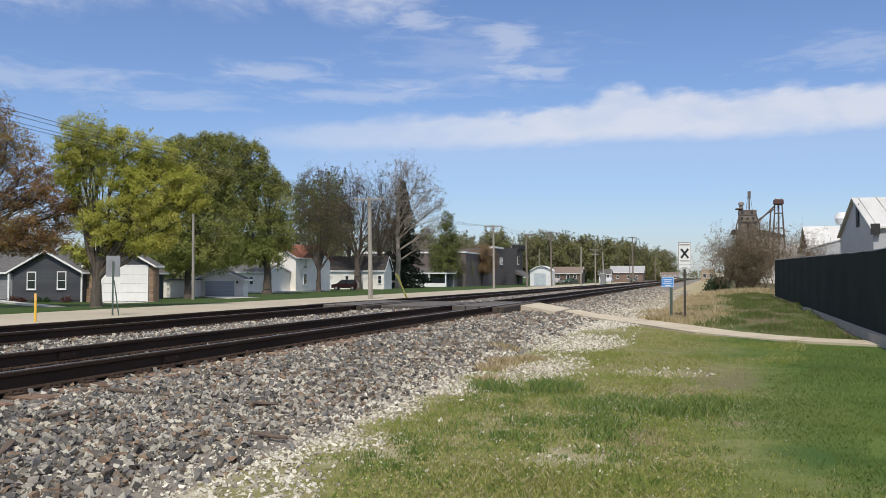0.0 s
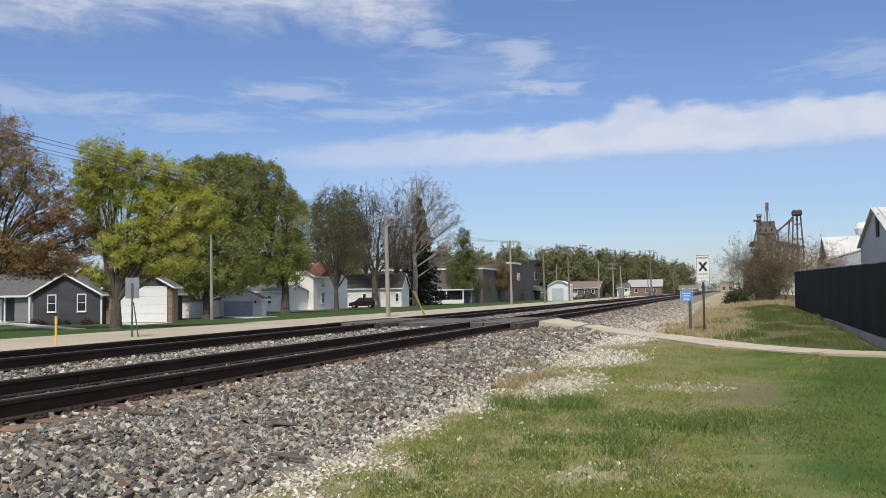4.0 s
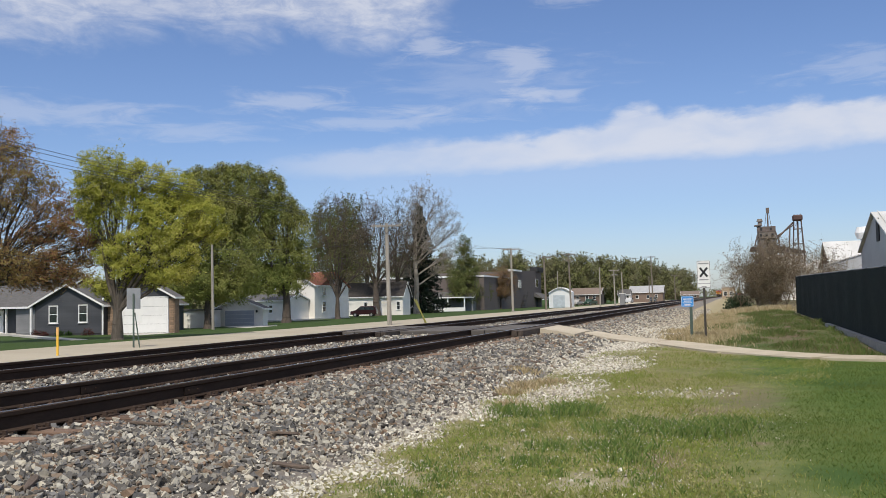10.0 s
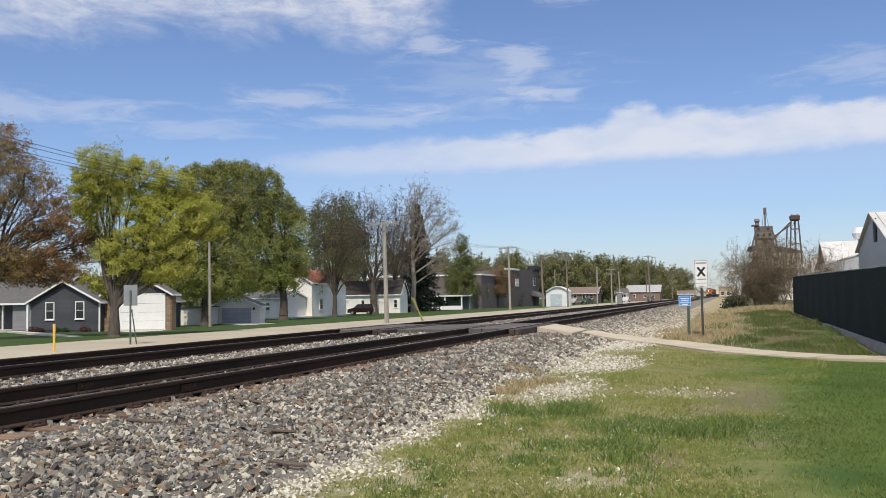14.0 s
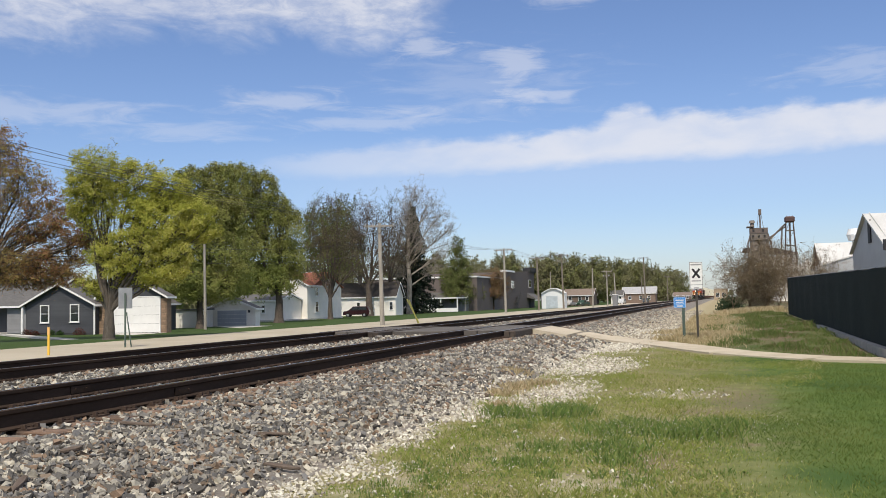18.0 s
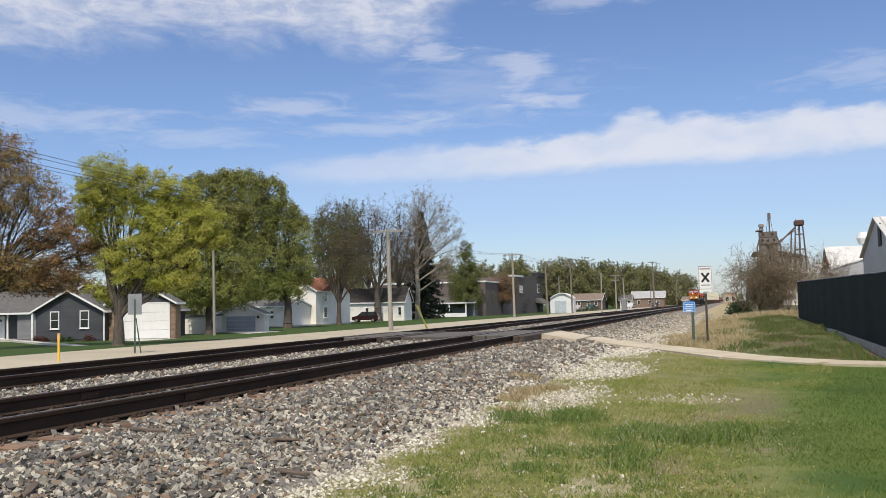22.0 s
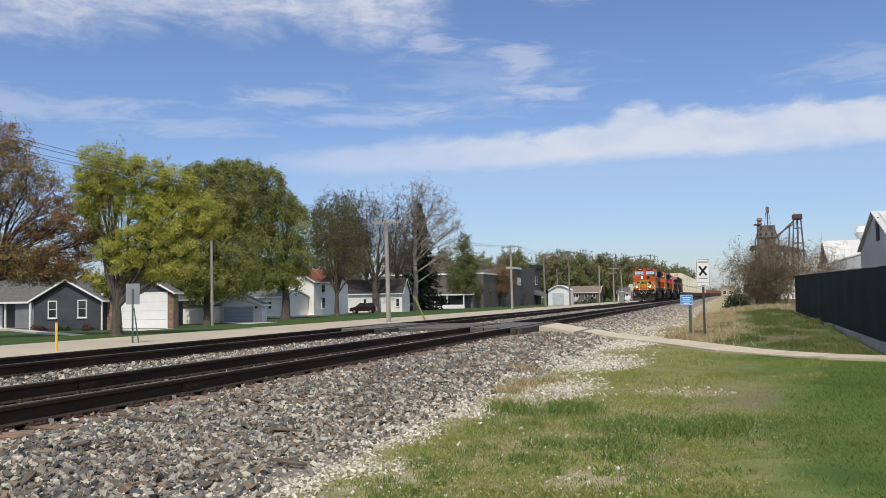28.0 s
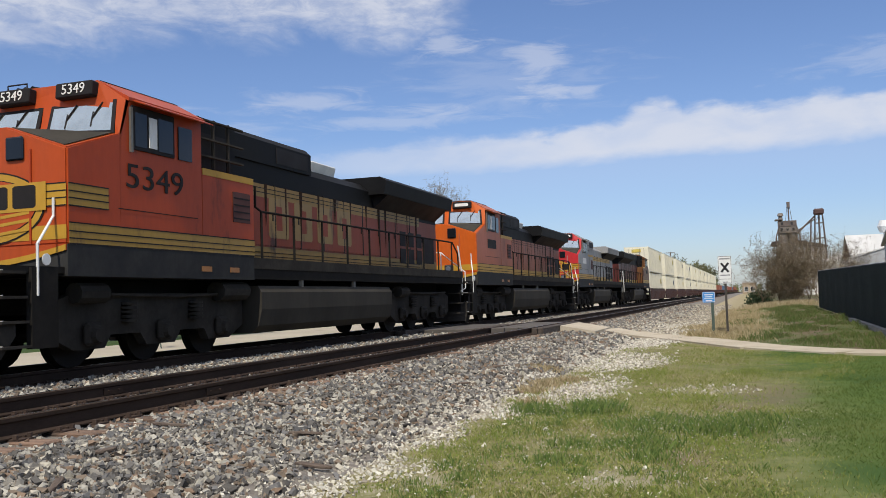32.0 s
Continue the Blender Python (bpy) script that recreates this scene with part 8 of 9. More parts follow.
        tube(bm, (s * 0.82, FD - 0.022, 2.1), (s * 0.82, FD - 0.04, 2.1), 0.092, n=14)
        part("lamp", bm, T_LAMP if lit else T_WHITE, dl)
        bm = bmesh.new()
        tube(bm, (s * 0.82, FD + 0.08, 1.6), (s * 0.82, FD + 0.08, 1.95), 0.04, n=6)
        part("lamp_post", bm, T_GRIME, dl)
        # steps at the corner
        for k in range(4):
            bm = bmesh.new()
            box(bm, min(s * 1.1, s * 1.5), FD + 0.05, 0.42 + k * 0.36, max(s * 1.1, s * 1.5), FD + 0.6 - 0.03 * k, 0.46 + k * 0.36)
            st = part("step", bm, T_FRAME, L)
            bm = bmesh.new()
            box(bm, min(s * 1.1, s * 1.5), FD + 0.046, 0.462 + k * 0.36, max(s * 1.1, s * 1.5), FD + 0.075, 0.472 + k * 0.36)
            part("step_edge", bm, T_WHITE, st)
        bm = bmesh.new()
        box(bm, min(s * 1.4, s * 1.5), FD + 0.62, 0.4, max(s * 1.4, s * 1.5), -0.2, 1.6)
        part("step_side", bm, T_GRIME, L)
        bm = bmesh.new()
        tube(bm, (s * 1.5, -0.45, 1.72), (s * 1.515, -0.45, 1.72), 0.09, n=10)
        part("reflector", bm, T_WHITE, L)
        bm = bmesh.new()
        pipe(bm, [(s * 0.2, FD + 0.02, 2.72), (s * 0.55, FD + 0.02, 2.72), (s * 1.42, FD + 0.02, 1.95), (s * 1.42, FD + 0.02, 1.35), (s * 1.15, FD + 0.02, 1.18)], 0.021, 6)
        pipe(bm, [(s * 0.55, FD + 0.02, 2.72), (s * 0.55, FD + 0.02, 1.6)], 0.022, 5)
        part("handrail", bm, T_WHITE, L, "white painted handrail")
        bm = bmesh.new()
        pipe(bm, [(s * 1.3, -0.05, 2.7), (s * 1.3, -0.05, 2.42), (s * 1.5, -0.62, 1.95), (s * 1.5, -0.62, 1.18)], 0.021, 6)
        part("handrail", bm, T_WHITE, L, "white painted handrail")
        bm = bmesh.new()
        pipe(bm, [(s * 0.3, FD + 0.02, 2.72), (s * 0.3, FD + 0.02, 1.62)], 0.035, 5)
        pipe(bm, [(s * 0.16, FD + 0.02, 2.72), (s * 0.16, FD + 0.02, 1.62)], 0.02, 5)
        part("deck_post", bm, c_stripe, L)
    bm = bmesh.new()
    pipe(bm, [(-0.5, FD - 0.04, 1.45), (-0.35, FD - 0.1, 1.15), (0.0, FD - 0.1, 1.42), (0.3, FD - 0.1, 1.15), (0.45, FD - 0.04, 1.45)], 0.022, 5)
    part("hose_chain", bm, T_WHITE, L)
    # flank rails along the walkway
    for s in (-1, 1):
        for k in range(10):
            y = 6.0 + k * 1.48
            bm = bmesh.new()
            tube(bm, (s * 1.45, y, 1.9), (s * 1.45, y, 2.98), 0.028, n=6)
            part("stanchion", bm, T_GRIME, L)
        bm = bmesh.new()
        pipe(bm, [(s * 1.45, 5.75, 3.5), (s * 1.45, 5.75, 3.05), (s * 1.45, 6.0, 2.97), (s * 1.45, 19.4, 2.97), (s * 1.45, 20.0, 2.6), (s * 1.45, 20.1, 1.9)], 0.026, 6)
        part("walkway_rail", bm, T_GRIME, L)
        bm = bmesh.new()
        pipe(bm, [(s * 1.38, 20.3, 2.9), (s * 1.45, 20.45, 1.9), (s * 1.45, 20.45, 1.1)], 0.028, 6)
        part("rear_handrail", bm, T_WHITE, L)
        for k in range(4):
            bm = bmesh.new()
            box(bm, min(s * 1.1, s * 1.5), 19.95, 0.42 + k * 0.36, max(s * 1.1, s * 1.5), 20.4, 0.46 + k * 0.36)
            part("step", bm, T_FRAME, L)
    # fuel tank
    bm = bmesh.new()
    prism(bm, [(-1.25, 0.34), (1.25, 0.34), (1.42, 0.5), (1.5, 0.85), (1.5, 1.22), (1.42, 1.36), (-1.42, 1.36), (-1.5, 1.22), (-1.5, 0.85), (-1.42, 0.5)], "y", 5.85, 13.35)
    part("fuel_tank", bm, T_TANK, L, "dusty grey fuel tank")
    for y in (7.9, 10.9):
        bm = bmesh.new()
        for s in (-1, 1):
            tube(bm, (s * 1.38, y, 1.34), (s * 1.38, y, 1.62), 0.07, n=8)
        part("filler_pipe", bm, T_HOUSING, L)
    bm = bmesh.new()
    box(bm, -0.6, 0.3, 0.9, 0.6, 20.2, 1.5)
    part("underframe", bm, T_GRIME, L)
    for s in (-1, 1):
        bm = bmesh.new()
        tube(bm, (s * 1.2, 4.6, 1.25), (s * 1.2, 5.6, 1.25), 0.2, n=10)
        part("air_reservoir", bm, T_FRAME, L)
        for k, y in enumerate((3.6, 4.6)):
            bm = bmesh.new()
            box(bm, min(s * 1.511, s * 1.52), y, 1.62, max(s * 1.511, s * 1.52), y + 0.34, 1.72)
            part("reflector", bm, mat("reflector_amber", (0.35, 0.15, 0.04), rough=0.5, grain=0.1), L)
    bm = bmesh.new()
    box(bm, -0.15, 20.3, 0.75, 0.15, 20.95, 1.0)
    part("coupler", bm, T_FRAME, L)
    bm = bmesh.new()
    box(bm, -1.4, 20.36, 0.5, 1.4, 20.44, 1.6)
    part("rear_pilot", bm, T_GRIME, L)
    widen(L, 1.08)
    loco_truck(L, 2.9)
    loco_truck(L, 17.0)
    return L


NOSE_AT_END, SPEED, LOCO_LEN = 11.37, 31.27, 22.3
TRAIN = []      # things, distance behind the first nose, turned round


def build_train():
    orange = paint("engine_orange", (0.44, 0.068, 0.012), 0.08, dirt=(0.25, 0.04, 0.012))
    # the nose orange with the flank's shade put in; the hood is grimy too
    orange_side = paint("engine_orange_shaded", (0.40, 0.055, 0.012), 0.06, dirt=(0.20, 0.035, 0.014))
    hood_or = paint("engine_hood_shaded_grimy", (0.21, 0.034, 0.009), 0.08, dirt=(0.05, 0.014, 0.008))
    orange2 = paint("engine_orange_bright", (0.56, 0.105, 0.010), 0.06)
    salmon = paint("engine_salmon", (0.44, 0.115, 0.045), 0.15, dirt=(0.22, 0.075, 0.042))
    salmon_hood = paint("engine_salmon_hood", (0.30, 0.085, 0.038), 0.15, dirt=(0.10, 0.04, 0.026))
    red = paint("engine_red", (0.52, 0.03, 0.035), 0.12)
    silver = paint("engine_silver", (0.30, 0.295, 0.285), 0.1, 0.5, dirt=(0.15, 0.135, 0.12))
    band = paint("engine_band", (0.50, 0.28, 0.03), 0.12, dirt=(0.24, 0.13, 0.03))
    dark_red = paint("engine_dark_red", (0.11, 0.018, 0.014), 0.15, dirt=(0.04, 0.015, 0.012))
    bronze = paint("engine_bronze", (0.17, 0.075, 0.028), 0.15, dirt=(0.06, 0.03, 0.018))

    def at(back, turned=False):
        return pose(X2, NOSE_AT_END + back, RAIL_Z, 0, 0, 180 if turned else 0)
    TRAIN.append((loco("locomotive", at(0), "orange diesel locomotive with black top and yellow stripes, headlights on", orange, orange_side, hood_or, T_BLACK, band, "5349", True), 0.0, False))
    TRAIN.append((loco("locomotive", at(LOCO_LEN), "second locomotive, bright orange nose and faded salmon flank", orange2, salmon, salmon_hood, T_BLACK, band, "", False, True), LOCO_LEN, False))
    TRAIN.append((loco("locomotive", at(2 * LOCO_LEN), "third locomotive, red nose and dusty silver hood", red, silver, silver, silver, band, "", False, False), 2 * LOCO_LEN, False))
    TRAIN.append((loco("locomotive", at(4 * LOCO_LEN - 2.4, True), "fourth locomotive turned backwards, dark red, bronze and black", bronze, bronze, dark_red, T_BLACK, T_YELLOW, "", False, True), 4 * LOCO_LEN - 2.4, True))
    # containers in well cars
    rust = paint("car_brown", (0.075, 0.032, 0.024), 0.1, 0.7)

    def well_car():
        c = thing("well_car", pose(0, 0, -5), "low dark brown well car under stacked containers", "well car", "well cars")
        for s in (-1, 1):
            bm = bmesh.new()
            prism(bm, [(-9.6, 0.75), (-8.4, 0.3), (8.4, 0.3), (9.6, 0.75), (9.6, 1.2), (8.6, 1.5), (-8.6, 1.5), (-9.6, 1.2)], "x", s * 1.38, s * 1.46)
            part("side_sill", bm, rust, c)
            for k in range(12):
                bm = bmesh.new()
                y = -8.2 + k * 1.49
                box(bm, min(s * 1.461, s * 1.5), y - 0.05, 0.34, max(s * 1.461, s * 1.5), y + 0.05, 1.22)
                part("rib", bm, rust, c)
        bm = bmesh.new()
        box(bm, -1.37, -8.3, 0.26, 1.37, 8.3, 0.34)
        part("well_floor", bm, rust, c)
        for e in (-1, 1):
            bm = bmesh.new()
            box(bm, -1.3, min(e * 8.45, e * 10.0), 0.95, 1.3, max(e * 8.45, e * 10.0), 1.15)
            part("end_deck", bm, rust, c)
            for s in (-1, 1):
                bm = bmesh.new()
                prism(bm, [(e * 9.4 - 1.15, 0.45), (e * 9.4 - 0.5, 0.3), (e * 9.4 + 0.5, 0.3), (e * 9.4 + 1.15, 0.45), (e * 9.4 + 0.9, 0.7), (e * 9.4 - 0.9, 0.7)], "x", s * 1.0, s * 1.12)
                part("truck_frame", bm, T_FRAME, c)
                for k in (-0.85, 0.85):
                    bm = bmesh.new()
                    tube(bm, (s * 0.7, e * 9.4 + k, 0.45), (s * 0.83, e * 9.4 + k, 0.45), 0.45, n=16)
                    part("wheel", bm, T_WHEEL, c)
        return c

    def container(length, body, label, mark=None):
        c = thing("container", pose(0, 0, -9), label, "container", "containers")
        h, w, ly = 2.86, 1.28, length / 2
        bm = bmesh.new()
        box(bm, -w, -ly, 0.1, w, ly, h)
        part("body", bm, body, c)
        bm = bmesh.new()
        n = int(length / 0.6)
        for k in range(n):
            y = -ly + 0.35 + k * (length - 0.7) / (n - 1)
            for s in (-1, 1):
                box(bm, min(s * (w + 0.001), s * (w + 0.025)), y - 0.1, 0.2, max(s * (w + 0.001), s * (w + 0.025)), y + 0.1, h - 0.15)
        tagged(part("side_ribs", bm, body, c), kind="stuff")
        for sy in (-1, 1):
            for sx in (-1, 1):
                bm = bmesh.new()
                box(bm, sx * w - 0.06, sy * ly - 0.07, 0.0, sx * w + 0.06, sy * ly + 0.07, h + 0.02)
                part("corner_post", bm, body, c)
        for sx in (-1, 1):
            bm = bmesh.new()
            box(bm, sx * 0.6 - 0.56, -ly - 0.03, 0.2, sx * 0.6 + 0.56, -ly - 0.002, h - 0.15)
            d = part("door", bm, body, c)
            bm = bmesh.new()
            for xx in (-0.25, 0.25):
                tube(bm, (sx * 0.6 + xx, -ly - 0.055, 0.2), (sx * 0.6 + xx, -ly - 0.055, h - 0.15), 0.02, n=5)
            part("lock_rod", bm, T_HOUSING, d)
        if mark:
            bm = bmesh.new()
            box(bm, w + 0.026, ly - 3.4, 1.75, w + 0.031, ly - 1.6, 2.35)
            part("mark_bar", bm, mark, c)
            bm = bmesh.new()
            box(bm, -0.5, -ly - 0.061, 2.25, 0.5, -ly - 0.057, 2.6)
            part("mark_bar", bm, mark, c)
        return c

    box_white = paint("box_white", (0.76, 0.72, 0.57), 0.04, 0.5, dirt=(0.60, 0.55, 0.42))
    mark_y = mat("mark_yellow", (0.70, 0.55, 0.12), rough=0.5, grain=0.1)
    mark_d = mat("mark_dark", (0.10, 0.10, 0.12), rough=0.5, grain=0.1)
    kinds = [container(16.15, box_white, "long white ribbed container with yellow mark", mark_y),
             container(16.15, box_white, "long white ribbed container with dark mark", mark_d),
             container(12.2, paint("box_rust", (0.30, 0.10, 0.06), 0.15), "rust-red ribbed freight container in a well car", None),
             container(12.2, paint("box_blue", (0.10, 0.16, 0.26), 0.15), "faded blue ribbed freight container in a well car", None)]
    car = well_car()
    used = set()

    def put(src, back, z):
        if src.name in used:
            ob = copy_thing(src, pose(0, 0, 0))
        else:
            used.add(src.name)
            ob = src
        ob.matrix_basis = pose(X2, NOSE_AT_END + back, RAIL_Z + z)
        TRAIN.append((ob, back, False))
    start = 4 * LOCO_LEN - 1.2 + 10.4
    for k in range(26):
        back = start + k * 20.3
        put(car, back, 0.0)
        if k < 11:
            put(kinds[k % 2], back, 0.35)
            put(kinds[(k // 2) % 2], back, 0.35 + 2.9)
        elif k in (12, 15, 20, 21, 24):
            put(kinds[2 + k % 2], back, 0.35)
        elif k in (13, 17, 18, 23):
            put(kinds[2], back, 0.35)


build_train()

# ---- loose stones, grass, scraps ----
def cube_stones(rs, pos, size, flat=0.66):
    """Angular stones: cubes with every corner pushed about, turned at random."""
    n = len(pos)
    c = np.array([(-1, -1, -1), (1, -1, -1), (1, 1, -1), (-1, 1, -1), (-1, -1, 1), (1, -1, 1), (1, 1, 1), (-1, 1, 1)], float)
    v = c[None] * (0.72 + 0.5 * rs.rand(n, 8, 1)) + rs.normal(size=(n, 8, 3)) * 0.27
    v *= (np.array([1.15, 0.85, flat]) * (0.75 + 0.5 * rs.rand(n, 1, 3))) * 0.72
    q = rs.normal(size=(n, 4))
    q[:, 1:3] *= 0.6
    q /= np.linalg.norm(q, axis=1)[:, None]
    w, x, y, z = q.T
    R = np.stack([1 - 2 * (y * y + z * z), 2 * (x * y - z * w), 2 * (x * z + y * w), 2 * (x * y + z * w), 1 - 2 * (x * x + z * z),
                  2 * (y * z - x * w), 2 * (x * z - y * w), 2 * (y * z + x * w), 1 - 2 * (x * x + y * y)], 1).reshape(n, 3, 3)
    v = np.einsum("nij,nkj->nki", R, v) * size[:, None, None] + pos[:, None, :]
    f = np.array([(3, 2, 1, 0), (4, 5, 6, 7), (0, 1, 5, 4), (1, 2, 6, 5), (2, 3, 7, 6), (3, 0, 4, 7)])
    return v.reshape(-1, 3), (np.arange(n)[:, None, None] * 8 + f[None]).reshape(-1, 4)


def bed_at(x, y):
    return bed_z(x) + noise.noise(Vector((x * 2.1, y * 2.1, 5))) * 0.03


SPILL_Y = (3, 6.5, 8, 10, 11.5, 13, 14.4, 16, 18, 20, 21.5, 24, 27, 30, 33, 40, 60)
SPILL_X = (-2.9, -2.95, -3.0, -3.0, -3.1, -3.3, -3.5, -3.6, -3.75, -3.7, -3.6, -3.5, -2.4, -2.2, -2.0, -1.8, -1.8)


WALK_LINE = np.array([(-4.7, 32.0), (-3.2, 31.2), (-2.3, 30.3), (-0.6, 26.6), (0.3, 24.7), (1.36, 23.4), (3.3, 22.1), (7.4, 19.4), (12, 15.0)])


def off_walk(x, y, gap=0.8):
    best = np.full(len(x), 9.0)
    for a, b in zip(WALK_LINE, WALK_LINE[1:]):
        d = b - a
        t = np.clip(((x - a[0]) * d[0] + (y - a[1]) * d[1]) / (d @ d), 0, 1)
        best = np.minimum(best, np.hypot(x - a[0] - t * d[0], y - a[1] - t * d[1]))
    return best > gap


def lawn_z(x, y):
    return ground_z(x, y) + noise.noise(Vector((x * 0.5, y * 0.5, 0))) * 0.035


def build_stones():
    rs = np.random.RandomState(3)
    greys = [(0.16, 0.155, 0.15), (0.24, 0.23, 0.21), (0.095, 0.09, 0.086), (0.36, 0.345, 0.31), (0.20, 0.16, 0.125), (0.14, 0.14, 0.145),
             (0.28, 0.27, 0.25), (0.50, 0.475, 0.41), (0.19, 0.19, 0.195), (0.24, 0.175, 0.13), (0.44, 0.43, 0.39), (0.12, 0.115, 0.11)]
    pale = [(0.50, 0.465, 0.38), (0.58, 0.545, 0.45), (0.40, 0.365, 0.30), (0.66, 0.63, 0.54), (0.28, 0.25, 0.205), (0.52, 0.495, 0.43)]
    greys = [(r * 0.85, g * 0.825, b * 0.775) for r, g, b in greys]
    m_grey = palette("ballast_stone", greys, 0.9, other=[tuple(v * 1.2 for v in c) for c in greys], drift=0.12, drift_scale=0.9, bump=0.4, fine=60)
    m_pale = palette("limestone_chip", pale, 0.9, bump=0.3, fine=70)
    pos, size = [], []
    for x0, x1, y0, y1, dens, s0, s1, lift in (
            (-5.84, -3.4, 3.5, 9, 760, 0.014, 0.041, 0.0), (-5.84, -3.4, 9, 14, 460, 0.018, 0.046, 0.0), (-5.84, -3.4, 14, 24, 230, 0.026, 0.055, 0.0),
            (-5.72, -3.4, 24, 48, 95, 0.035, 0.07, 0.0), (-10.4, -8.35, 5, 25, 230, 0.025, 0.05, 0.0), (-10.4, -8.35, 25, 75, 75, 0.035, 0.07, 0.0),
            (-6.2, -5.8, 3.2, 26, 150, 0.016, 0.04, 0.0), (-6.15, -5.8, 26, 60, 60, 0.025, 0.05, 0.0), (-8.45, -6.2, 3, 25, 110, 0.025, 0.045, -0.01), (-5.9, -3.2, 48, 90, 30, 0.05, 0.09, 0.0)):
        n = int((x1 - x0) * (y1 - y0) * dens)
        x, y = rs.uniform(x0, x1, n), rs.uniform(y0, y1, n)
        # thin out towards the lawn
        fade = np.clip((-3.5 - x) / 0.9, 0.12, 1) if x1 > -5 else np.ones(n)
        k = rs.rand(n) < fade
        if lift < 0:
            k &= (np.abs((y - 1.0) % 0.505 - 0.2525) < 0.15)
        x, y = x[k], y[k]
        s = s0 + (s1 - s0) * rs.rand(len(x)) ** 1.6
        z = np.array([bed_at(a, b) for a, b in zip(x, y)]) + s * 0.2 + lift + rs.rand(len(x)) * 0.02
        pos.append(np.stack([x, y, z], 1))
        size.append(s)
    pos, size = np.concatenate(pos), np.concatenate(size)
    near = np.where((pos[:, 0] > -5.2) & (pos[:, 0] < -4.0) & (pos[:, 1] > 4.6) & (pos[:, 1] < 6.2))[0][:300]
    keep = np.ones(len(pos), bool)
    keep[near] = False
    v, f = cube_stones(rs, pos[keep], size[keep])
    ob = new("stone_rest", from_arrays("stone_rest", v, f, m_grey))
    ob.parent = bed
    tagged(ob, "loose grey crushed stones", kind="stuff")
    # the nearest stones, one by one
    forms = []
    for k in range(9):
        v, f = cube_stones(rs, np.zeros((1, 3)), np.ones(1))
        col = greys[k % len(greys)]
        forms.append(from_arrays("stone", v, f, mat("stone_%s" % "abcdefghi"[k], col, tuple(c * 0.8 for c in col), scale=1.5, rough=0.92, fine=2.5, grain=0.35, bump=0.5, rand=0.25)))
    for i in near:
        ob = shared("stone", forms[rs.randint(9)], bed, Matrix.LocRotScale(Vector(pos[i]), Euler((rs.rand() * 6, rs.rand() * 6, rs.rand() * 6)), Vector((size[i],) * 3)))
    # pale chips spilling over the lawn's edge
    n = 84000
    y = 3.5 + 40 * rs.rand(n) ** 1.1
    x = rs.uniform(-4.7, 0.2, n)
    lim = np.interp(y, SPILL_Y, SPILL_X) + np.array([noise.noise(Vector((a * 0.9, b * 0.9, 2))) for a, b in zip(x, y)]) * 0.9
    prob = np.clip((lim + 0.25 - x) / 0.5, 0, 1) * np.clip((x + 5.1 + 0.02 * np.clip(y - 10, 0, 20)) / 1.5, 0, 1)
    prob = np.maximum(prob, 0.02 * (x < -1.6))
    for px, py, rx, ry, tint in PATCHES:
        if tint != "earth":
            prob = np.maximum(prob, np.clip(1.4 - np.hypot((x - px) / rx, (y - py) / ry), 0, 0.6 if tint == "pale" else (0.2 if py > 11 else 0.1)))
    k = rs.rand(n) < prob
    x, y = x[k], y[k]
    s = (0.006 + 0.014 * rs.rand(len(x)) ** 2) * (1 + y / 24)
    z = np.array([max(bed_at(a, b) if a < -3.3 else -9, ground_z(a, b) + noise.noise(Vector((a * 0.5, b * 0.5, 0))) * 0.035) for a, b in zip(x, y)]) + s * 0.3
    v, f = cube_stones(rs, np.stack([x, y, z], 1), s)
    tagged(new("gravel", from_arrays("gravel", v, f, m_pale)), "pale limestone gravel spilled over the grass edge", "gravel", kind="stuff")
    m_strip = palette("strip_gravel", [(r * 0.78, g * 0.75, b * 0.70) for r, g, b in pale] + [(0.25, 0.215, 0.175), (0.20, 0.18, 0.16)], 0.9, bump=0.3, fine=70)
    # pale stone strip beyond the walk
    n = 22000
    x, y = rs.uniform(-4.9, -1.2, n), 33 + 60 * rs.rand(n) ** 1.5
    k = rs.rand(n) < np.clip((np.interp(y, (33, 36, 60, 93), (-2.3, -1.5, -1.3, -1.5)) - x) / 1.0, 0, 1)
    x, y = x[k], y[k]
    k = off_walk(x, y, 0.7)
    x, y = x[k], y[k]
    s = 0.018 + 0.035 * rs.rand(len(x)) ** 2 + y * 0.0003
    z = np.array([max(bed_at(a, b) if a < -3.3 else -9, lawn_z(a, b)) for a, b in zip(x, y)]) + s * 0.2
    v, f = cube_stones(rs, np.stack([x, y, z], 1), s)
    tagged(new("gravel", from_arrays("gravel", v, f, m_strip)), "pale gravel strip between the tracks and dry grass", "gravel", kind="stuff")
    # weathered scraps of tie on the stones
    scrap = mat("scrap_wood", (0.085, 0.06, 0.045), (0.15, 0.115, 0.09), scale=6, rough=0.95, fine=40, grain=0.4, bump=0.5, stretch=(0.4, 3, 3))
    rng = random.Random(6)
    for x, y, ln, a in ((-3.72, 7.3, 0.36, 5), (-3.98, 5.4, 0.34, -62), (-4.35, 8.36, 0.34, 20), (-4.78, 5.35, 0.42, -60), (-5.5, 7.7, 0.4, 15), (-5.25, 9.5, 0.3, -8), (-4.33, 13.6, 0.3, 10), (-4.9, 12.4, 0.36, 50), (-5.3, 9.2, 0.28, -20), (-4.6, 16.5, 0.4, 15), (-4.1, 19.2, 0.5, 5), (-5.2, 6.4, 0.22, 70)):
        bm = bmesh.new()
        prism(bm, [(-ln / 2, -0.012), (-ln * 0.2, -0.035), (ln * 0.3, -0.025), (ln / 2, 0.004), (ln * 0.2, 0.022), (-ln * 0.35, 0.03)], "z", -0.012, 0.016)
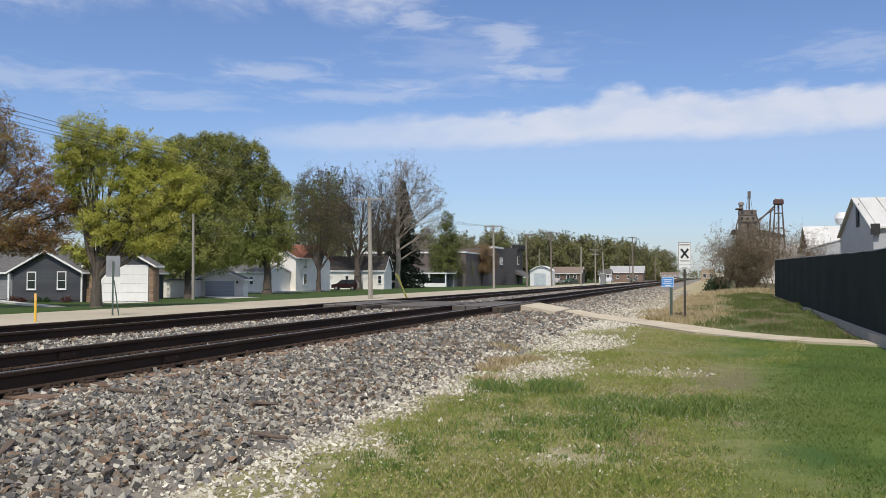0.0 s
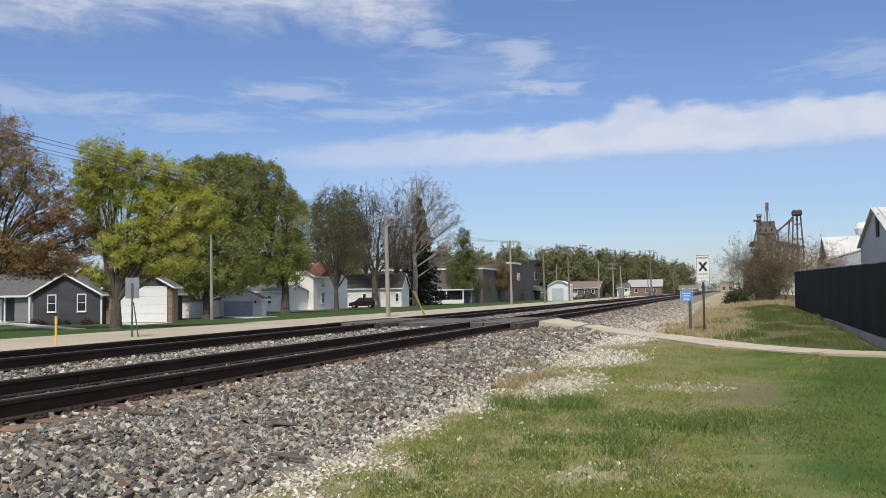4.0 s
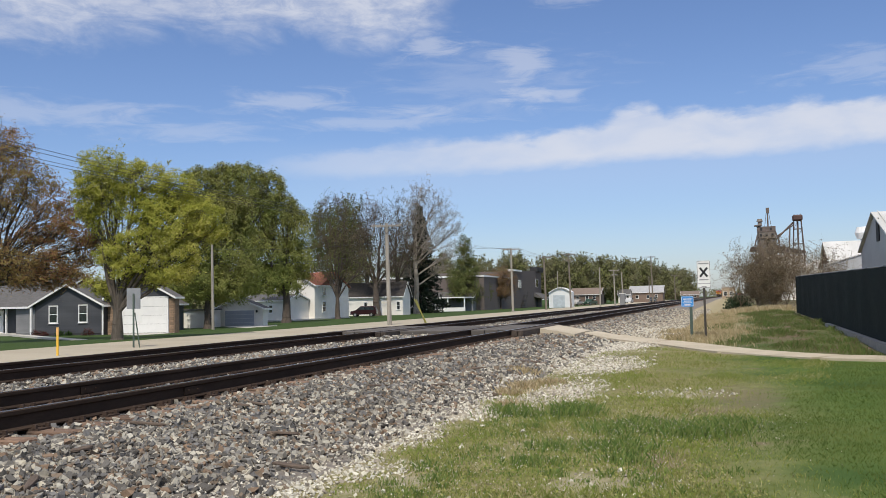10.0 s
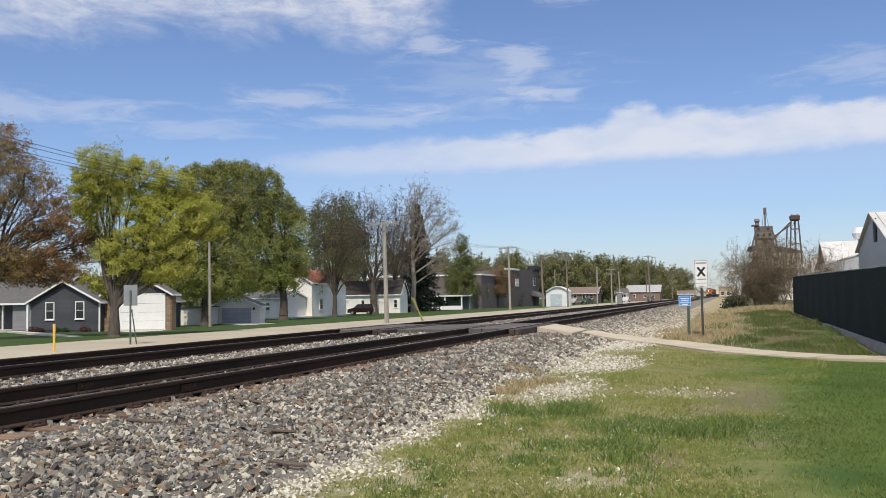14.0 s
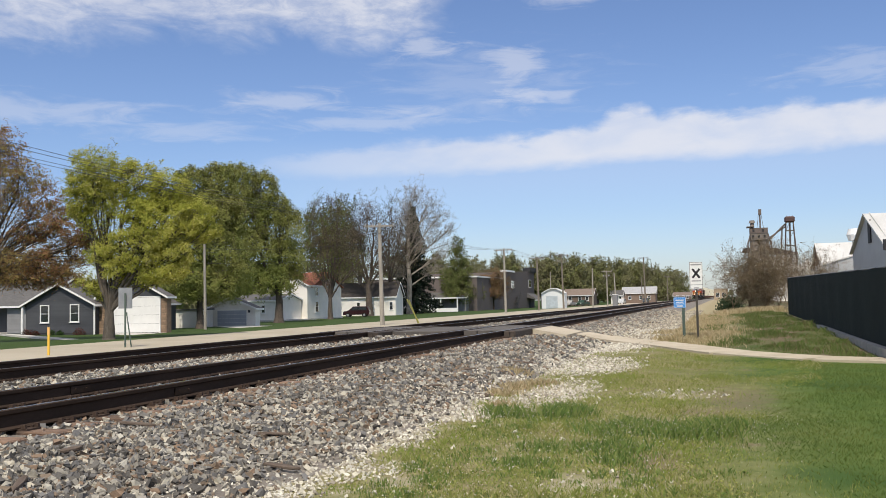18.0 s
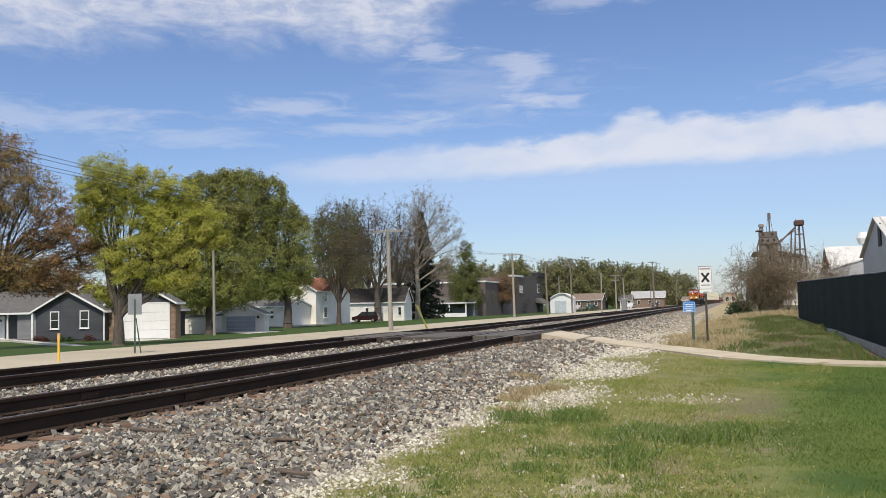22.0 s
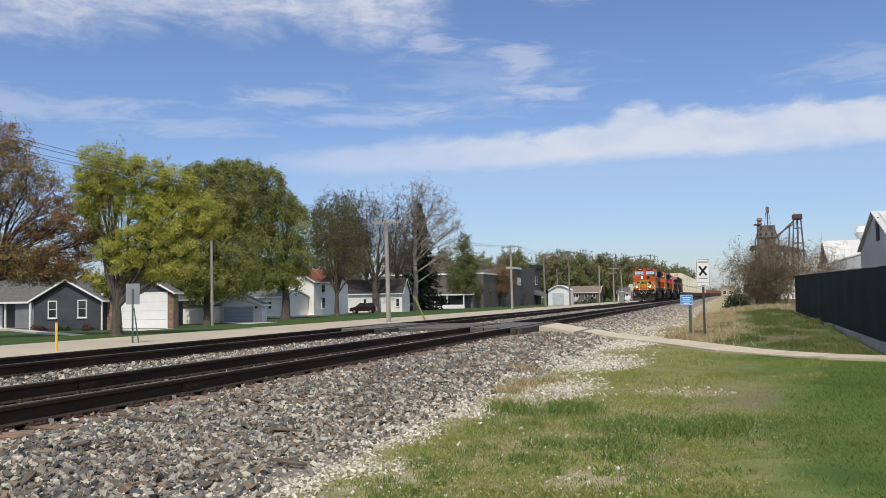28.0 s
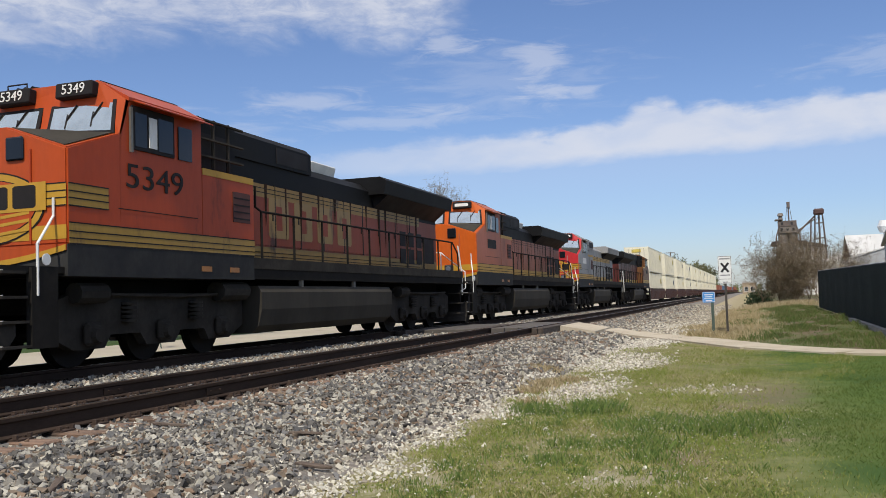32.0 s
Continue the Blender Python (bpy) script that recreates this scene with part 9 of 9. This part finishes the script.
        bevelled(bm, 0.006)
        solo("wood_scrap", bm, scrap, "weathered brown splinter of wood lying on stones", "wood scrap", pose(x, y, bed_at(x, y) + 0.055, rng.uniform(-12, 12), rng.uniform(-10, 10), a), "wood scraps")


def blades(name, pos, h, width, material, rs, bend=0.5):
    """Grass blades, each a bent strip of two triangles' worth."""
    n = len(pos)
    a = rs.rand(n) * 2 * np.pi
    d = np.stack([np.cos(a), np.sin(a), np.zeros(n)], 1)
    b = rs.rand(n) * 2 * np.pi
    lean = np.stack([np.cos(b), np.sin(b), np.zeros(n)], 1) * (bend * h * rs.rand(n))[:, None]
    up = np.array([0, 0, 1.0]) * h[:, None]
    w = width * (0.7 + 0.6 * rs.rand(n))[:, None]
    v = np.stack([pos - d * w, pos + d * w, pos + lean * 0.35 + up * 0.6 + d * w * 0.7, pos + lean + up], 1).reshape(-1, 3)
    i = np.arange(n)[:, None] * 4
    f = np.concatenate([i + np.array([[0, 1, 2]]), i + np.array([[0, 2, 3]])], 0)
    return from_arrays(name, v, f, material)


def build_grass():
    rs = np.random.RandomState(9)
    lush = palette("blades_lush", [(0.085, 0.145, 0.028), (0.105, 0.165, 0.033), (0.07, 0.12, 0.024), (0.125, 0.18, 0.042)], 0.7, 0.35,
                   other=[(0.145, 0.19, 0.043), (0.12, 0.17, 0.036), (0.18, 0.205, 0.056)], drift=0.14, drift_scale=0.55)
    weedy = palette("blades_weedy", [(0.22, 0.245, 0.058), (0.29, 0.285, 0.09), (0.17, 0.205, 0.046), (0.45, 0.41, 0.22), (0.25, 0.265, 0.07)], 0.8, 0.25,
                    other=[(0.19, 0.25, 0.05), (0.23, 0.28, 0.06), (0.29, 0.31, 0.09)], drift=0.12, drift_scale=0.7)
    straw = palette("blades_straw", [(0.46, 0.37, 0.22), (0.38, 0.30, 0.17), (0.54, 0.45, 0.29), (0.32, 0.27, 0.14)], 0.85, 0.2)
    bank = palette("blades_bank", [(0.105, 0.165, 0.038), (0.13, 0.185, 0.047), (0.16, 0.195, 0.06), (0.19, 0.175, 0.08)], 0.8, 0.3,
                   other=[(0.08, 0.13, 0.03), (0.17, 0.15, 0.072), (0.11, 0.16, 0.04)], drift=0.06, drift_scale=0.6)
    dark = palette("blades_weed", [(0.13, 0.205, 0.05), (0.17, 0.245, 0.06), (0.105, 0.17, 0.04), (0.24, 0.28, 0.09), (0.20, 0.26, 0.07)], 0.7, 0.3)
    n = 420000
    y = 4.9 + 28 * rs.rand(n) ** 1.7
    x = rs.uniform(-1, 1, n)
    x = -4.2 + (x + 1) * 0.5 * (6.0 + 0.28 * y)
    lim = np.interp(y, SPILL_Y, SPILL_X) + np.array([noise.noise(Vector((a * 0.9, b * 0.9, 2))) for a, b in zip(x, y)]) * 0.9
    patch = np.array([noise.noise(Vector((a * 0.8, b * 0.55, 12))) for a, b in zip(x, y)])
    thin = np.where((patch > 0.25) & (x < 1.6), 0.25, 1.0) * np.where(x < 0.4, 0.65, 1.0)
    for px, py, rx, ry, tint in PATCHES:
        thin = thin * np.clip(np.hypot((x - px) / rx, (y - py) / ry) * 1.1 - 0.3, {"earth": 0.3, "pale": 0.12, "thin": 0.4}[tint], 1)
    k = (rs.rand(n) < np.clip((x - lim + 0.15) / 0.6, 0, 1) * thin) & off_walk(x, y, 0.95) & (x < 3.6) & (y + 1.19 * x < 25.6)
    x, y = x[k], y[k]
    z = np.array([lawn_z(a, b) for a, b in zip(x, y)]) - 0.005
    p = np.stack([x, y, z], 1)
    big = np.array([noise.noise(Vector((a * 0.35, b * 0.35, 4))) for a, b in zip(x, y)])
    w_side = (x + big * 2.2 + 0.25 * rs.normal(size=len(x))) < 0.7
    far = 1 + y / 26
    hh = (0.006 + 0.022 * rs.rand(len(x)) ** 1.5) * np.minimum(far, 1.5)
    tagged(new("lawn_grass", blades("lawn_grass", p[~w_side], hh[~w_side], 0.0034, lush, rs, 1.3)), "short green mown lawn grass", "grass", kind="stuff")
    hw = hh[w_side] * (1.0 + 0.9 * np.clip(patch[k][w_side] * -2, 0, 1))
    tagged(new("weedy_grass", blades("weedy_grass", p[w_side], hw * 1.3, 0.0036, weedy, rs, 1.1)), "rough olive grass mixed with weeds and straw", "grass", kind="stuff")
    # taller weed tufts
    tp, th = [], []
    spots = [(-1.95, 11.75, 0.34, 900, 0.24), (-2.35, 11.5, 0.2, 200, 0.14), (-2.7, 11.6, 0.26, 420, 0.2), (-2.95, 12.0, 0.2, 160, 0.14), (-0.67, 10.4, 0.3, 420, 0.19), (-0.42, 10.1, 0.3, 480, 0.22), (-0.14, 10.3, 0.3, 480, 0.22), (0.04, 10.7, 0.26, 360, 0.2),
             (-0.95, 8.5, 0.22, 260, 0.15), (-0.9, 9.2, 0.28, 360, 0.17), (-1.26, 9.2, 0.28, 320, 0.15), (-1.2, 10.3, 0.3, 380, 0.17), (-1.8, 8.2, 0.22, 240, 0.15), (-1.75, 9.1, 0.26, 240, 0.14), (-0.95, 11.0, 0.3, 300, 0.14), (-1.5, 10.6, 0.3, 260, 0.13)]
    for k in range(150):
        cx, cy = rs.uniform(-2.9, 0.1), 6.2 + 5.6 * rs.rand()
        if cx > np.interp(cy, SPILL_Y, SPILL_X) + 0.2:
            spots.append((cx, cy, rs.uniform(0.06, 0.24), rs.randint(20, 80), rs.uniform(0.04, 0.11)))
    for cx, cy, r, m, h0 in spots:
        q = rs.normal(size=(m, 2)) * r * 0.5
        xx, yy = cx + q[:, 0], cy + q[:, 1] * 1.2
        tp.append(np.stack([xx, yy, np.array([lawn_z(a, b) for a, b in zip(xx, yy)])], 1))
        th.append(h0 * (0.2 + 0.6 * rs.rand(m)))
    tp, th = np.concatenate(tp), np.concatenate(th)
    tagged(new("weed_tufts", blades("weed_tufts", tp, th, 0.005, dark, rs, 0.8)), "taller dark green weed tufts in the grass", "weeds", kind="stuff")
    # broad low leaves between the blades
    i = rs.randint(0, len(p), 30000)
    i = i[(p[i, 0] + 0.5 * big[i] < 0.25) & (p[i, 1] < 15)]
    c = p[i] + np.stack([np.zeros(len(i)), np.zeros(len(i)), 0.008 + 0.03 * rs.rand(len(i))], 1)
    broad = palette("weed_leaves", [(0.22, 0.27, 0.06), (0.15, 0.20, 0.045), (0.30, 0.31, 0.09), (0.10, 0.15, 0.035), (0.36, 0.35, 0.13)], 0.8, 0.3)
    tagged(new("weed_leaves", leaf_mesh("weed_leaves", c, 0.022, broad, rs, 0.0, np.tile([[0, -0.5, 1.0]], (len(c), 1)))), "small broad weed leaves in the rough grass", "weeds", kind="stuff")
    # tiny pale seed heads and flowers among the weeds
    i = rs.randint(0, len(tp), 4200)
    c = tp[i] + np.stack([rs.normal(size=4200) * 0.4, rs.normal(size=4200) * 0.5, th[i] * 0.8 + 0.02], 1)
    fl = palette("weed_flowers", [(0.62, 0.60, 0.52), (0.55, 0.50, 0.42), (0.48, 0.42, 0.40)])
    tagged(new("weed_flowers", leaf_mesh("weed_flowers", c, 0.011, fl, rs)), "tiny white weed flowers in the grass", "flowers", kind="stuff")
    # dry straw by the walk and the stones, and the bank beyond
    n = 70000
    y = 20 + 44 * rs.rand(n) ** 1.4
    x = rs.uniform(-3.6, 3.6, n)
    dry = x + np.array([noise.noise(Vector((a * 0.5, b * 0.3, 7))) for a, b in zip(x, y)]) * 1.4 + rs.normal(size=n) * 0.5 < -0.1
    ok = off_walk(x, y, 0.75) & (y + 1.19 * x > 25.5) & (x > np.interp(y, (30, 36, 64), (-1.4, -1.7, -1.7)))
    x, y, dry = x[ok], y[ok], dry[ok]
    clump = np.array([noise.noise(Vector((a * 0.9, b * 0.45, 21))) for a, b in zip(x, y)])
    ok = dry | (clump < 0.05) | (rs.rand(len(x)) < 0.15)
    x, y, dry, clump = x[ok], y[ok], dry[ok], clump[ok]
    p = np.stack([x, y, np.array([lawn_z(a, b) for a, b in zip(x, y)])], 1)
    hh = 0.05 + 0.10 * rs.rand(len(x))
    tagged(new("dry_grass", blades("dry_grass", p[dry], hh[dry] * 1.3, 0.008, straw, rs, 0.8)), "dry straw-coloured grass beside the gravel", "grass", kind="stuff")
    tagged(new("bank_grass", blades("bank_grass", p[~dry], hh[~dry] * (0.5 + 1.2 * np.clip(-clump[~dry] * 2, 0, 1)), 0.008, bank, rs, 0.9)), "rough green grass on the low bank", "grass", kind="stuff")
    sp, sh = [], []
    for cx, cy, r, m, h0 in ((-3.35, 15.2, 0.25, 420, 0.14), (-3.34, 14.2, 0.22, 350, 0.13), (-3.1, 15.9, 0.3, 350, 0.12), (-2.97, 12.5, 0.2, 160, 0.1), (-3.9, 17.6, 0.3, 300, 0.12), (1.0, 62.5, 1.2, 900, 0.4), (3.0, 61.0, 1.0, 900, 0.4), (-0.6, 32.6, 0.6, 500, 0.25), (-1.7, 31.8, 0.5, 400, 0.22), (-1.6, 36.5, 0.9, 500, 0.25)):
        q = rs.normal(size=(m, 2)) * r * 0.55
        xx, yy = cx + q[:, 0], cy + q[:, 1]
        sp.append(np.stack([xx, yy, np.array([max(lawn_z(a, b), bed_at(a, b) if -4.2 < a < -3.3 else -1) for a, b in zip(xx, yy)])], 1))
        sh.append(h0 * (0.4 + 0.7 * rs.rand(m)))
    tagged(new("straw_tufts", blades("straw_tufts", np.concatenate(sp), np.concatenate(sh), 0.009, straw, rs, 0.9)), "tufts of dry straw at the stones' edge", "grass", kind="stuff")


build_stones()
build_grass()


def motions():
    """The train runs towards the camera at a steady speed, round the far bend and down the straight."""
    for ob, back, turned in TRAIN:
        z = ob.matrix_basis.translation.z
        rows = []
        for t in range(0, 33, 2):
            s = NOSE_AT_END + back + SPEED * (32 - t)
            x, y, h = on_track(X2, s)
            rows.append((t, pose(x, y, z, 0, 0, h + (180 if turned else 0))))
        walk(ob, rows)


motions()
